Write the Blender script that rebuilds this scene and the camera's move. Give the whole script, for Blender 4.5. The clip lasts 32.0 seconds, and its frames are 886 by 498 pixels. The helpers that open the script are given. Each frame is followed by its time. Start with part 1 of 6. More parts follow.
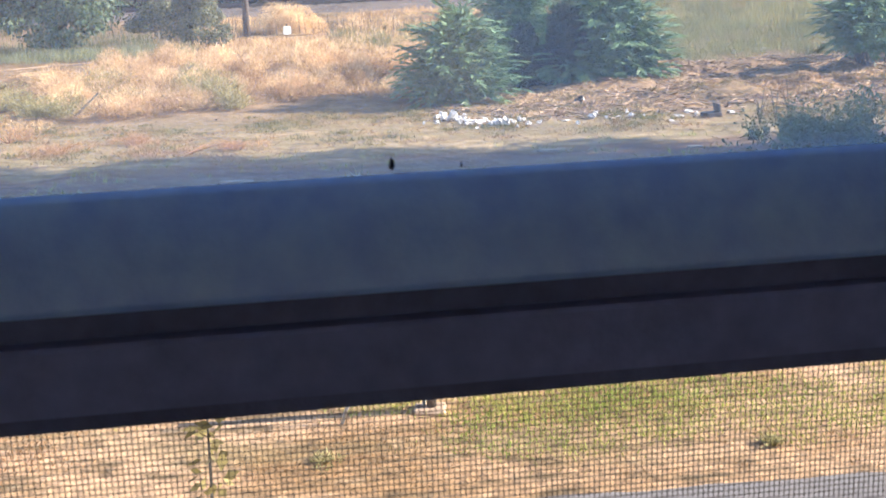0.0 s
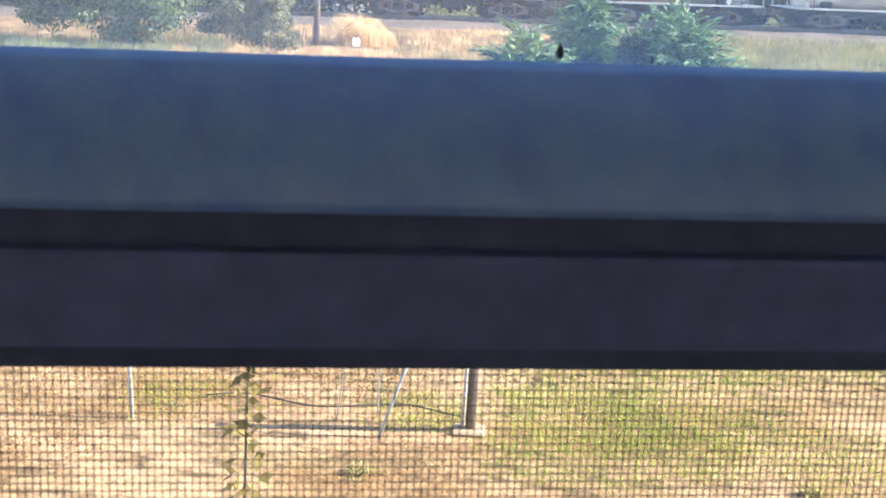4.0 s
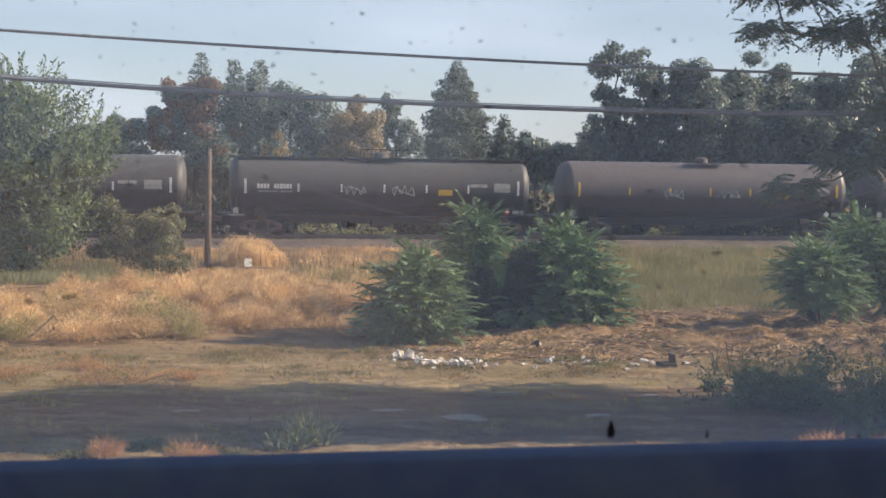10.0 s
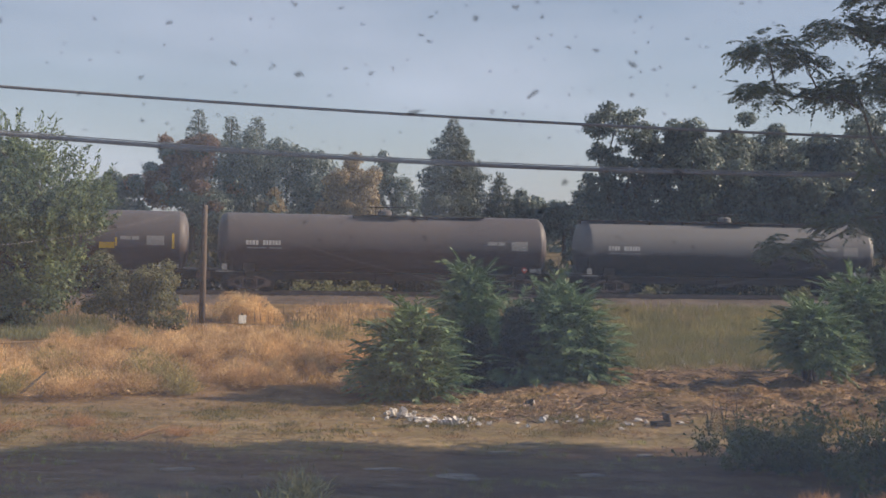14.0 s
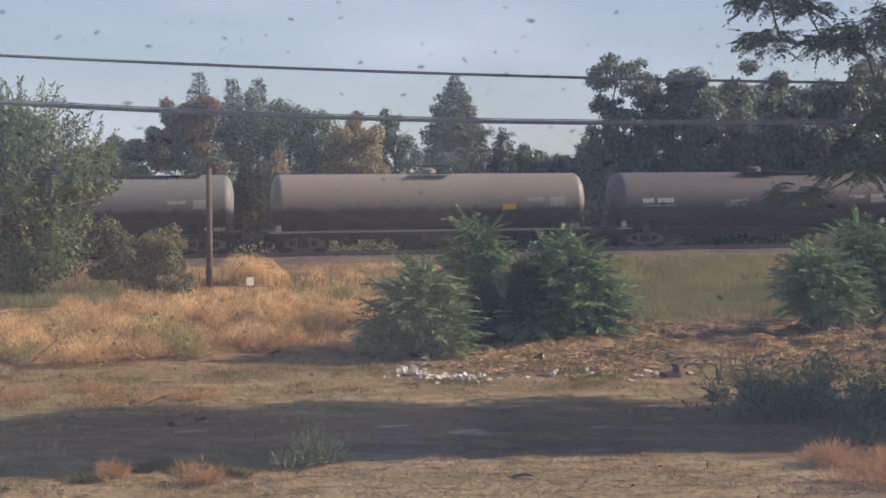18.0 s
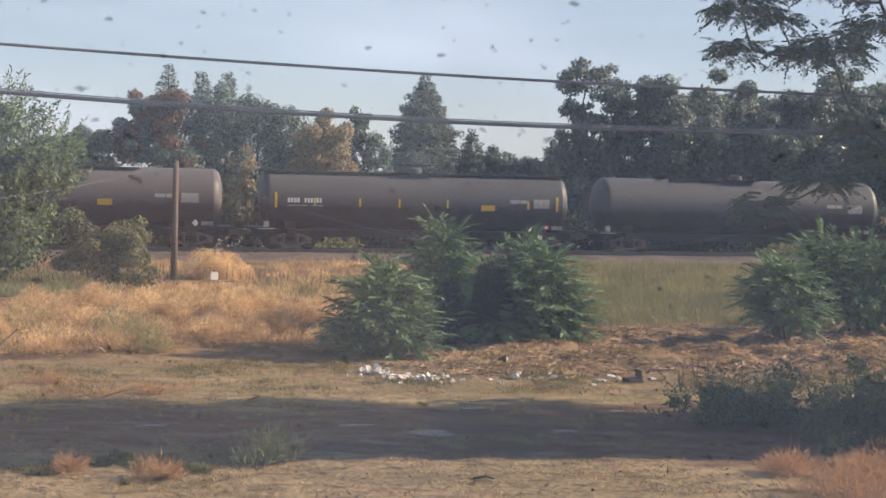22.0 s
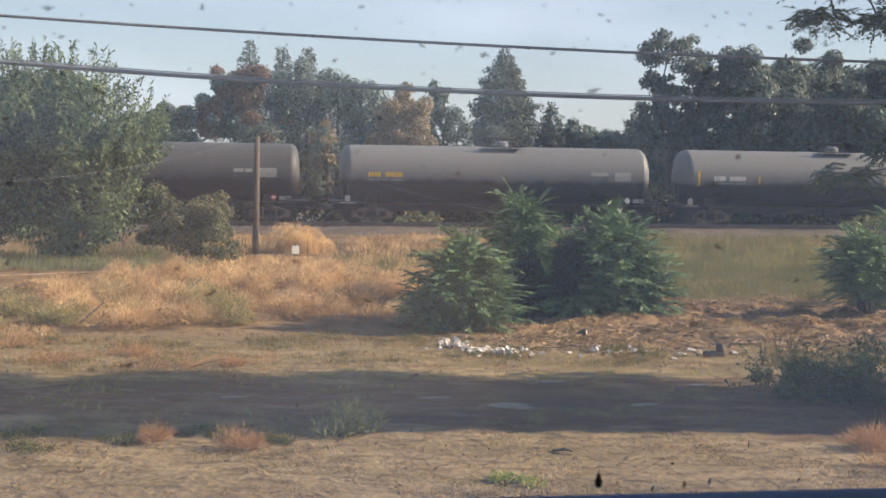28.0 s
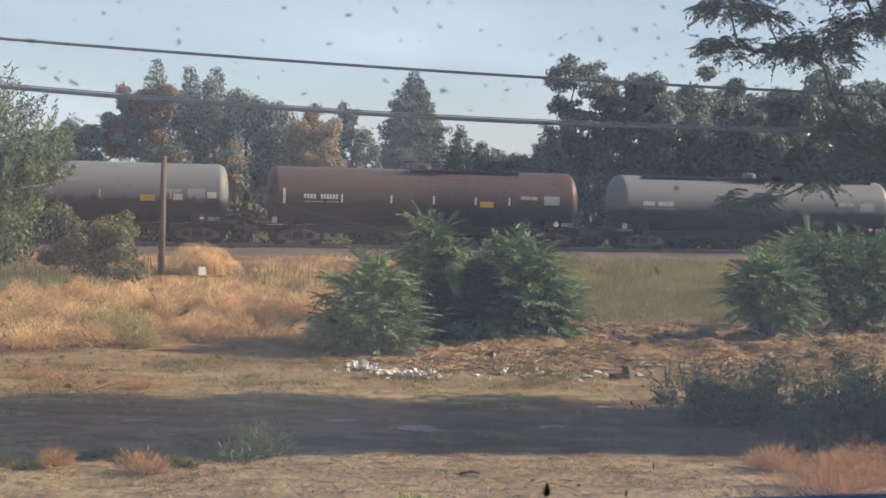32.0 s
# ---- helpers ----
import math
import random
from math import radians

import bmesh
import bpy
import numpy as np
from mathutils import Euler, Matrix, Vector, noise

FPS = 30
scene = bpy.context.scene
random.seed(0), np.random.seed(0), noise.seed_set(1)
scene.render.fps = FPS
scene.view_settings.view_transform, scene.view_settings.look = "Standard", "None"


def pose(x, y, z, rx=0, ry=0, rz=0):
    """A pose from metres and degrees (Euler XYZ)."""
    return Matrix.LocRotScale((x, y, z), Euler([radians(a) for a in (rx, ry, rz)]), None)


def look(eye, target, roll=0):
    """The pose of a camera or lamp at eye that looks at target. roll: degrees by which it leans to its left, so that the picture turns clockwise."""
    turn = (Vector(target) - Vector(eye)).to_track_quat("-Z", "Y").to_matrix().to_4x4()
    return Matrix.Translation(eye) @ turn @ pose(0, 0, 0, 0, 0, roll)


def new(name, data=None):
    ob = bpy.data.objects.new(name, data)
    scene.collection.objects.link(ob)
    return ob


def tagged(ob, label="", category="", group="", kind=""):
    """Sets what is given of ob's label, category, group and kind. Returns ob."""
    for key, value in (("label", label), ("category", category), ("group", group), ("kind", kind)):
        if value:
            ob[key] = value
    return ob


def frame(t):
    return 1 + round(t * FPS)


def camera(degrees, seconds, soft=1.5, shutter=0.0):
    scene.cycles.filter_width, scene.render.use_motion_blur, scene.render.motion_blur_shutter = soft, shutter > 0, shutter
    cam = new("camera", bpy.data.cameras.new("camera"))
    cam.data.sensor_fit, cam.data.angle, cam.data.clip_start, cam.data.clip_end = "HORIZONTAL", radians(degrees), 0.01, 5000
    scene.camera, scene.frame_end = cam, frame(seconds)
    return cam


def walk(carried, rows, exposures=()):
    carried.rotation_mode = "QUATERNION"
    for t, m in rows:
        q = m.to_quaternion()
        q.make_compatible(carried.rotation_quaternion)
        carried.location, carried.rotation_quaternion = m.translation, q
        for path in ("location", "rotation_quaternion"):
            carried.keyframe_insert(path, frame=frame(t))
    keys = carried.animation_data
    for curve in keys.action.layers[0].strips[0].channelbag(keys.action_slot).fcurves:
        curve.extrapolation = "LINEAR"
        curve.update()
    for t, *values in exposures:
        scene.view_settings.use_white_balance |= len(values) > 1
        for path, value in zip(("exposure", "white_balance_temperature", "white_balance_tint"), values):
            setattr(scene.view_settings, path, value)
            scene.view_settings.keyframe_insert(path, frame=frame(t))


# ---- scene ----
FOV = 36.9
cam = camera(FOV, 32.0, soft=1.47)
PATH = [
    (0.0, pose(0.045, -0.053, 4.404, 76.10, 1.95, 2.02)),
    (0.5, pose(0.026, -0.039, 4.403, 76.95, -0.74, 0.08)),
    (1.0, pose(0.022, -0.010, 4.384, 74.55, -0.90, 1.57)),
    (1.5, pose(0.024, 0.002, 4.382, 75.26, -0.08, 3.77)),
    (2.0, pose(0.027, 0.002, 4.371, 74.16, -0.05, 3.88)),
    (2.5, pose(0.049, -0.002, 4.367, 75.05, -0.92, 3.75)),
    (3.0, pose(0.059, 0.014, 4.364, 75.87, -1.62, 3.73)),
    (3.5, pose(0.038, 0.016, 4.368, 76.93, -2.22, 5.06)),
    (5.5, pose(0.0080, 0.008, 4.3670, 77.13, -2.22, 5.46)),
    (6.0, pose(0.0054, 0.007, 4.3691, 77.51, -1.89, 5.91)),
    (6.5, pose(0.0090, 0.005, 4.3680, 77.28, -1.96, 5.50)),
    (7.0, pose(0.0080, 0.007, 4.3710, 77.88, -2.07, 5.05)),
    (7.5, pose(0.0100, 0.005, 4.3730, 78.47, -1.77, 4.81)),
    (8.0, pose(-0.0020, 0.003, 4.3790, 79.94, -1.51, 3.73)),
    (8.5, pose(0.0000, 0.029, 4.3860, 83.07, -1.78, 1.66)),
    (9.0, pose(-0.0040, 0.032, 4.3920, 86.30, -1.11, -0.09)),
    (9.5, pose(-0.0060, 0.029, 4.3923, 86.76, -1.17, 0.16)),
    (10.0, pose(-0.0050, 0.034, 4.3925, 86.38, -0.81, 0.44)),
    (10.5, pose(-0.0090, 0.039, 4.3962, 87.67, -0.83, -0.03)),
    (11.0, pose(0.0220, 0.036, 4.3990, 88.26, -1.15, 0.56)),
    (11.5, pose(0.0190, 0.038, 4.3990, 88.12, -1.52, -0.12)),
    (12.0, pose(0.0310, 0.035, 4.3980, 88.81, -1.46, 0.21)),
    (12.5, pose(0.0390, 0.024, 4.3980, 89.58, -1.20, -0.02)),
    (13.0, pose(0.0230, 0.021, 4.3990, 89.50, -1.20, 0.01)),
    (13.5, pose(0.0240, 0.019, 4.4000, 89.16, -1.15, 0.12)),
    (14.0, pose(0.0250, 0.015, 4.4020, 88.86, -1.16, 0.27)),
    (14.5, pose(0.037, 0.004, 4.406, 88.60, -0.70, -1.29)),
    (15.0, pose(0.039, -0.006, 4.410, 88.39, -0.70, -2.14)),
    (15.5, pose(0.037, -0.011, 4.409, 88.76, -0.53, -1.65)),
    (17.5, pose(-0.021, -0.011, 4.439, 88.52, 1.79, -1.87)),
    (18.0, pose(-0.013, -0.023, 4.418, 86.99, 0.37, 0.42)),
    (18.5, pose(-0.006, -0.041, 4.416, 88.19, -0.59, -0.83)),
    (19.0, pose(0.002, -0.059, 4.419, 89.84, -1.13, -2.69)),
    (19.5, pose(-0.001, -0.064, 4.423, 90.96, -1.27, -1.30)),
    (20.0, pose(-0.005, -0.052, 4.410, 89.74, -1.13, -2.15)),
    (20.5, pose(-0.020, -0.008, 4.437, 89.17, -1.39, -1.41)),
    (21.0, pose(-0.021, -0.004, 4.426, 88.18, -1.31, -1.47)),
    (21.5, pose(-0.0280, 0.003, 4.4100, 87.19, -1.40, -1.26)),
    (22.0, pose(-0.022, 0.023, 4.420, 87.00, -1.24, -0.96)),
    (22.5, pose(-0.030, 0.030, 4.425, 87.36, -0.91, -0.41)),
    (23.0, pose(-0.024, 0.014, 4.416, 87.71, -0.76, 0.63)),
    (23.5, pose(-0.025, 0.006, 4.411, 87.49, -0.56, 1.54)),
    (24.0, pose(-0.034, -0.007, 4.414, 87.37, -0.51, 2.62)),
    (24.5, pose(-0.0280, -0.014, 4.4100, 88.07, -0.38, 3.30)),
    (25.0, pose(-0.0270, -0.014, 4.4140, 87.46, -0.33, 2.65)),
    (25.5, pose(-0.0230, -0.013, 4.4130, 87.36, -0.61, 2.88)),
    (27.5, pose(0.0040, 0.005, 4.4109, 85.97, -0.64, 2.67)),
    (28.0, pose(0.0020, 0.006, 4.4097, 85.81, -0.88, 2.47)),
    (28.5, pose(0.0000, -0.000, 4.4109, 85.56, -0.85, 2.37)),
    (29.0, pose(0.0000, -0.007, 4.4123, 85.72, -0.81, 1.82)),
    (29.5, pose(-0.0030, -0.008, 4.4128, 86.72, -0.75, 0.58)),
    (30.0, pose(-0.0050, -0.016, 4.4140, 87.13, -0.90, -1.24)),
    (30.5, pose(-0.0070, -0.020, 4.4158, 86.68, -1.07, -1.60)),
    (31.0, pose(-0.0065, -0.020, 4.4152, 86.75, -1.16, -1.65)),
    (31.5, pose(-0.0074, -0.017, 4.4138, 86.59, -1.41, -1.34)),
    (32.0, pose(-0.0072, -0.009, 4.4108, 86.85, -1.47, -1.45)),
]
cam.data.dof.use_dof, cam.data.dof.focus_distance, cam.data.dof.aperture_fstop = True, 40.0, 88.0
walk(cam, PATH, exposures=[(0.0, 1.85, 5270, 10), (1.0, 2.10, 5270, 10), (2.0, 2.20, 5370, 9), (3.0, 2.15, 5170, 4), (6.0, 2.60, 5600, 8), (8.0, 2.70, 5500, 6), (8.5, 2.35, 5700, 8),
                          (9.0, 1.08, 6200, 9), (10.0, 0.75, 6200, 12), (13.0, 0.35, 6180, 15), (14.0, 0.34, 6180, 15), (15.0, 0.50, 6180, 15), (19.0, 0.45, 6130, 15), (20.0, 0.25, 6130, 14), (21.0, 0.50, 6180, 15), (22.0, 0.75, 6250, 14), (23.0, 0.77, 6220, 13), (25.0, 0.57, 6220, 13), (28.0, 0.79, 6220, 11), (29.0, 0.82, 6220, 11), (32.0, 0.75, 6220, 11)])

# ---- light ----
PHI = radians(11.12)                     # house, road and railway run parallel at this bearing
SUN_AZ, SUN_EL = radians(6.5), radians(29.0)
world = bpy.data.worlds.new("world")
scene.world = world
world.use_nodes = True
wn, wl = world.node_tree.nodes, world.node_tree.links
sky = wn.new("ShaderNodeTexSky")
sky.sky_type, sky.sun_disc = "NISHITA", False
sky.sun_elevation, sky.sun_rotation = SUN_EL, radians(90.0) - SUN_AZ
sky.air_density, sky.dust_density, sky.ozone_density = 1.0, 0.5, 1.5
tc = wn.new("ShaderNodeTexCoord")
mp = wn.new("ShaderNodeMapping")
mp.inputs["Scale"].default_value = (2.0, 2.0, 9.0)
cl = wn.new("ShaderNodeTexNoise")
cl.inputs["Scale"].default_value, cl.inputs["Detail"].default_value = 1.6, 5.0
cr = wn.new("ShaderNodeMapRange")
cr.inputs["From Min"].default_value, cr.inputs["From Max"].default_value = 0.42, 0.8
cr.inputs["To Min"].default_value, cr.inputs["To Max"].default_value = 0.35, 0.8
cm = wn.new("ShaderNodeMixRGB")
cm.inputs[2].default_value = (8.1, 8.8, 9.9, 1)
wl.new(tc.outputs["Generated"], mp.inputs[0])
wl.new(mp.outputs[0], cl.inputs["Vector"])
wl.new(cl.outputs["Fac"], cr.inputs["Value"])
hz = wn.new("ShaderNodeSeparateXYZ")
hr = wn.new("ShaderNodeMapRange")
hr.interpolation_type = "SMOOTHSTEP"
for k, v in zip(("From Min", "From Max", "To Min", "To Max"), (0.25, 0.85, 1.0, 0.12)):
    hr.inputs[k].default_value = v
hm = wn.new("ShaderNodeMath")
hm.operation = "MULTIPLY"
wl.new(tc.outputs["Generated"], hz.inputs[0])
wl.new(hz.outputs["Z"], hr.inputs["Value"])
wl.new(cr.outputs[0], hm.inputs[0])
wl.new(hr.outputs[0], hm.inputs[1])
wl.new(hm.outputs[0], cm.inputs[0])
wl.new(sky.outputs[0], cm.inputs[1])
bg = wn["Background"]
bg.inputs["Strength"].default_value = 0.069
wl.new(cm.outputs[0], bg.inputs["Color"])
sun = new("sun", bpy.data.lights.new("sun", "SUN"))
sun.data.energy, sun.data.angle, sun.data.color = 5.0, radians(0.4), (1.0, 0.80, 0.555)
sun.matrix_world = look((0, 0, 60), (-math.cos(SUN_AZ) * math.cos(SUN_EL), -math.sin(SUN_AZ) * math.cos(SUN_EL), 60 - math.sin(SUN_EL)))


# ---- materials ----
def material(name, color, rough=0.8, metal=0.0, color2=None, scale=3.0, amount=0.6, island=0.0, bump=0.2, bump_scale=None, spec=0.4, stretch=(1, 1, 1), random_ob=0.0):
    m = bpy.data.materials.new(name)
    m.use_nodes = True
    n, l = m.node_tree.nodes, m.node_tree.links
    b = n["Principled BSDF"]
    b.inputs["Roughness"].default_value, b.inputs["Metallic"].default_value = rough, metal
    b.inputs["Specular IOR Level"].default_value = spec
    c2 = color2 or tuple(c * 0.55 for c in color)
    tex = n.new("ShaderNodeTexCoord")
    mapping = n.new("ShaderNodeMapping")
    mapping.inputs["Scale"].default_value = stretch
    l.new(tex.outputs["Object"], mapping.inputs[0])
    big, fine = n.new("ShaderNodeTexNoise"), n.new("ShaderNodeTexNoise")
    big.inputs["Scale"].default_value, big.inputs["Detail"].default_value = scale, 6
    fine.inputs["Scale"].default_value, fine.inputs["Detail"].default_value = bump_scale or scale * 9, 4
    for t in (big, fine):
        l.new(mapping.outputs[0], t.inputs["Vector"])
    ramp = n.new("ShaderNodeMapRange")
    ramp.inputs["From Min"].default_value, ramp.inputs["From Max"].default_value = 0.35, 0.68
    ramp.inputs["To Max"].default_value = amount
    l.new(big.outputs["Fac"], ramp.inputs["Value"])
    mix = n.new("ShaderNodeMixRGB")
    mix.inputs[1].default_value, mix.inputs[2].default_value = (*color, 1), (*c2, 1)
    l.new(ramp.outputs[0], mix.inputs[0])
    out = mix.outputs[0]
    fm = n.new("ShaderNodeMixRGB")
    fm.blend_type, fm.inputs[0].default_value = "OVERLAY", 0.35
    l.new(out, fm.inputs[1])
    l.new(fine.outputs["Fac"], fm.inputs[2])
    out = fm.outputs[0]
    if island or random_ob:
        src = n.new("ShaderNodeNewGeometry").outputs["Random Per Island"] if island else n.new("ShaderNodeObjectInfo").outputs["Random"]
        v = n.new("ShaderNodeMapRange")
        k = island or random_ob
        v.inputs["To Min"].default_value, v.inputs["To Max"].default_value = 1 - k, 1 + k
        hs = n.new("ShaderNodeHueSaturation")
        l.new(src, v.inputs["Value"])
        l.new(v.outputs[0], hs.inputs["Value"])
        l.new(out, hs.inputs["Color"])
        out = hs.outputs[0]
    l.new(out, b.inputs["Base Color"])
    if bump:
        bn = n.new("ShaderNodeBump")
        bn.inputs["Strength"].default_value, bn.inputs["Distance"].default_value = bump, 0.02
        l.new(fine.outputs["Fac"], bn.inputs["Height"])
        l.new(bn.outputs[0], b.inputs["Normal"])
    return m


def leaf_material(name, color, color2, island=0.45, scale=0.7, rough=0.55, through_light=0.38):
    m = material(name, color, rough, color2=color2, scale=scale, amount=1.0, island=island, bump=0)
    n, l = m.node_tree.nodes, m.node_tree.links
    b, o = n["Principled BSDF"], n["Material Output"]
    tr = n.new("ShaderNodeBsdfTranslucent")
    src = b.inputs["Base Color"].links[0].from_socket
    l.new(src, tr.inputs["Color"])
    mx = n.new("ShaderNodeMixShader")
    mx.inputs[0].default_value = through_light
    l.new(b.outputs[0], mx.inputs[1])
    l.new(tr.outputs[0], mx.inputs[2])
    l.new(mx.outputs[0], o.inputs["Surface"])
    return m


# the sky's blue reflection is put into the rail colour
M_RAIL_SKY_BLUE = material("sash_vinyl_sky_blue", (0.38, 0.55, 0.90), 0.4, scale=12, amount=0.25, bump=0.05)
# darker copy of the sash vinyl for the lower rail
M_SASH_LOW = material("sash_vinyl_darker", (0.21, 0.235, 0.40), 0.5, scale=14, amount=0.4, bump=0.05)
M_GASKET = material("dark_gasket", (0.15, 0.16, 0.25), 0.7, scale=20, bump=0.1)
M_SCREEN = material("screen_fibre", (0.17, 0.145, 0.115), 0.6, scale=40, bump=0)
M_WALL = material("room_plaster", (0.78, 0.77, 0.75), 0.9, scale=2, amount=0.2, bump=0.05)
M_SIDING = material("house_siding", (0.55, 0.53, 0.48), 0.8, scale=2, amount=0.4, bump=0.1)
M_ROOF = material("roof_shingle", (0.16, 0.15, 0.145), 0.95, scale=3, bump=0.6, stretch=(1, 4, 1))
M_FLOOR = material("room_floor", (0.22, 0.14, 0.08), 0.5, scale=4, bump=0.05)
M_BARK = material("bark", (0.13, 0.10, 0.075), 0.9, color2=(0.05, 0.04, 0.03), scale=6, bump=0.8)
M_BRANCH = material("grey_branch", (0.14, 0.125, 0.105), 0.9, color2=(0.07, 0.06, 0.05), scale=8, bump=0.5)
M_POLE = material("weathered_pole", (0.17, 0.135, 0.11), 0.9, color2=(0.07, 0.05, 0.04), scale=5, stretch=(4, 4, 0.5), bump=0.6)
# haze over the cables is put into this paler blue-grey sheath
M_CABLE_HAZED = material("cable_sheath_hazed", (0.20, 0.21, 0.235), 0.5, scale=3, bump=0.05)
M_WIRE = material("bare_wire", (0.35, 0.35, 0.36), 0.45, 0.6, scale=3, bump=0)
M_BALLAST = material("ballast_gravel", (0.165, 0.13, 0.11), 0.95, color2=(0.065, 0.052, 0.046), scale=0.9, amount=0.9, bump=1.0, bump_scale=6)
M_STEEL = material("dark_steel", (0.035, 0.033, 0.034), 0.6, 0.2, color2=(0.07, 0.045, 0.03), scale=2.5, bump=0.2)
M_RUSTY = material("rusty_truck_steel", (0.19, 0.145, 0.115), 0.8, 0.0, color2=(0.07, 0.055, 0.05), scale=3, bump=0.3)
M_RAILTOP = material("worn_rail", (0.25, 0.2, 0.17), 0.4, 0.7, scale=2, bump=0.1)
M_TIE = material("tie_wood", (0.08, 0.06, 0.045), 0.9, scale=4, bump=0.5)
M_WHITE = material("white_marking", (0.75, 0.75, 0.72), 0.7, scale=8, amount=0.5, bump=0.05)
M_YELLOW = material("yellow_marking", (0.75, 0.50, 0.05), 0.6, scale=8, amount=0.3, bump=0.05)
M_RED = material("red_placard", (0.55, 0.09, 0.07), 0.6, scale=9, amount=0.3, bump=0.02)
M_GRAFFITI = material("grey_scrawl", (0.34, 0.36, 0.38), 0.7, scale=8, amount=0.5, bump=0.0)
M_PLACARD = material("worn_placard", (0.42, 0.42, 0.40), 0.7, scale=9, amount=0.7, bump=0.05)
M_LEAF_BUSH = leaf_material("bush_leaf", (0.20, 0.295, 0.13), (0.11, 0.18, 0.085), 0.35, through_light=0.14)
M_LEAF_NEAR = leaf_material("near_tree_leaf", (0.15, 0.19, 0.105), (0.09, 0.125, 0.07), 0.4)
M_LEAF_LOW = leaf_material("low_bush_leaf", (0.12, 0.16, 0.065), (0.06, 0.09, 0.04), 0.45)
# distance haze is put into these pale grey-blue leaves
M_LEAF_HAZED = leaf_material("far_leaf_hazed", (0.215, 0.262, 0.225), (0.13, 0.172, 0.155), 0.6, 0.35, 0.42)
M_LEAF_LEFT = leaf_material("left_tree_leaf", (0.225, 0.275, 0.13), (0.10, 0.15, 0.08), 0.6, 0.6)
M_LEAF_SHRUB = leaf_material("shrub_leaf", (0.26, 0.255, 0.13), (0.13, 0.14, 0.075), 0.5, 0.6)
M_LEAF_RED = leaf_material("autumn_leaf_red", (0.31, 0.20, 0.145), (0.18, 0.13, 0.10), 0.45, 0.5)
M_LEAF_GOLD = leaf_material("autumn_leaf_gold", (0.43, 0.35, 0.225), (0.29, 0.24, 0.15), 0.45, 0.5)
M_LEAF_CONIFER = leaf_material("conifer_needles", (0.175, 0.205, 0.17), (0.105, 0.13, 0.115), 0.4, 0.4)
M_STRAW = leaf_material("dry_straw", (0.44, 0.285, 0.14), (0.27, 0.165, 0.08), 0.35, 0.4, 0.8)
M_STRAW_PINK = leaf_material("bleached_straw", (0.90, 0.66, 0.36), (0.32, 0.19, 0.09), 0.45, 1.1, 0.8)
M_STRAW_GOLD = leaf_material("golden_straw", (0.92, 0.71, 0.40), (0.68, 0.46, 0.23), 0.3, 1.0, 0.8)
M_WEED = leaf_material("weed_leaf", (0.31, 0.32, 0.175), (0.20, 0.215, 0.115), 0.4, 1.2, 0.8)
M_OLIVE = leaf_material("olive_grass", (0.255, 0.255, 0.115), (0.16, 0.17, 0.08), 0.35, 0.25, 0.8)
M_GREEN_GRASS = leaf_material("low_green_grass", (0.27, 0.34, 0.065), (0.43, 0.41, 0.12), 0.35, 0.8, 0.8)
M_RUSSET = leaf_material("russet_weed", (0.52, 0.305, 0.15), (0.42, 0.255, 0.125), 0.35, 1.2, 0.8)
M_SAGE = leaf_material("sage_shrub", (0.46, 0.40, 0.19), (0.31, 0.275, 0.12), 0.35, 1.2, 0.8)
M_VINE = leaf_material("vine_leaf", (0.38, 0.31, 0.12), (0.19, 0.15, 0.06), 0.45, 4.0, 0.6)
M_DEBRIS = material("brown_debris", (0.41, 0.295, 0.19), 0.9, color2=(0.15, 0.095, 0.06), scale=1.6, island=0.6, bump=0.2)
# near-black leaves: shade under the cars and between bushes put into colour
M_SHADE_LEAF = leaf_material("shade_dark_leaf", (0.055, 0.065, 0.04), (0.03, 0.038, 0.025), 0.5, 0.6)
M_TUFT = leaf_material("low_tuft", (0.20, 0.185, 0.065), (0.11, 0.11, 0.045), 0.4, 1.0, 0.8)
M_CLOD = material("dry_clod", (0.27, 0.19, 0.115), 0.95, color2=(0.15, 0.10, 0.06), scale=2.0, island=0.4, bump=0.4)
M_CRUMB = material("soil_crumb", (0.26, 0.175, 0.10), 0.95, color2=(0.11, 0.075, 0.045), scale=1.6, island=0.6, bump=0.2)
M_PAPER = material("dirty_white_scrap", (0.72, 0.68, 0.63), 0.8, scale=6, amount=0.4, bump=0.1)
M_PAVE = material("yard_asphalt", (0.17, 0.15, 0.14), 0.9, scale=1.0, amount=0.5, bump=0.3, bump_scale=30)


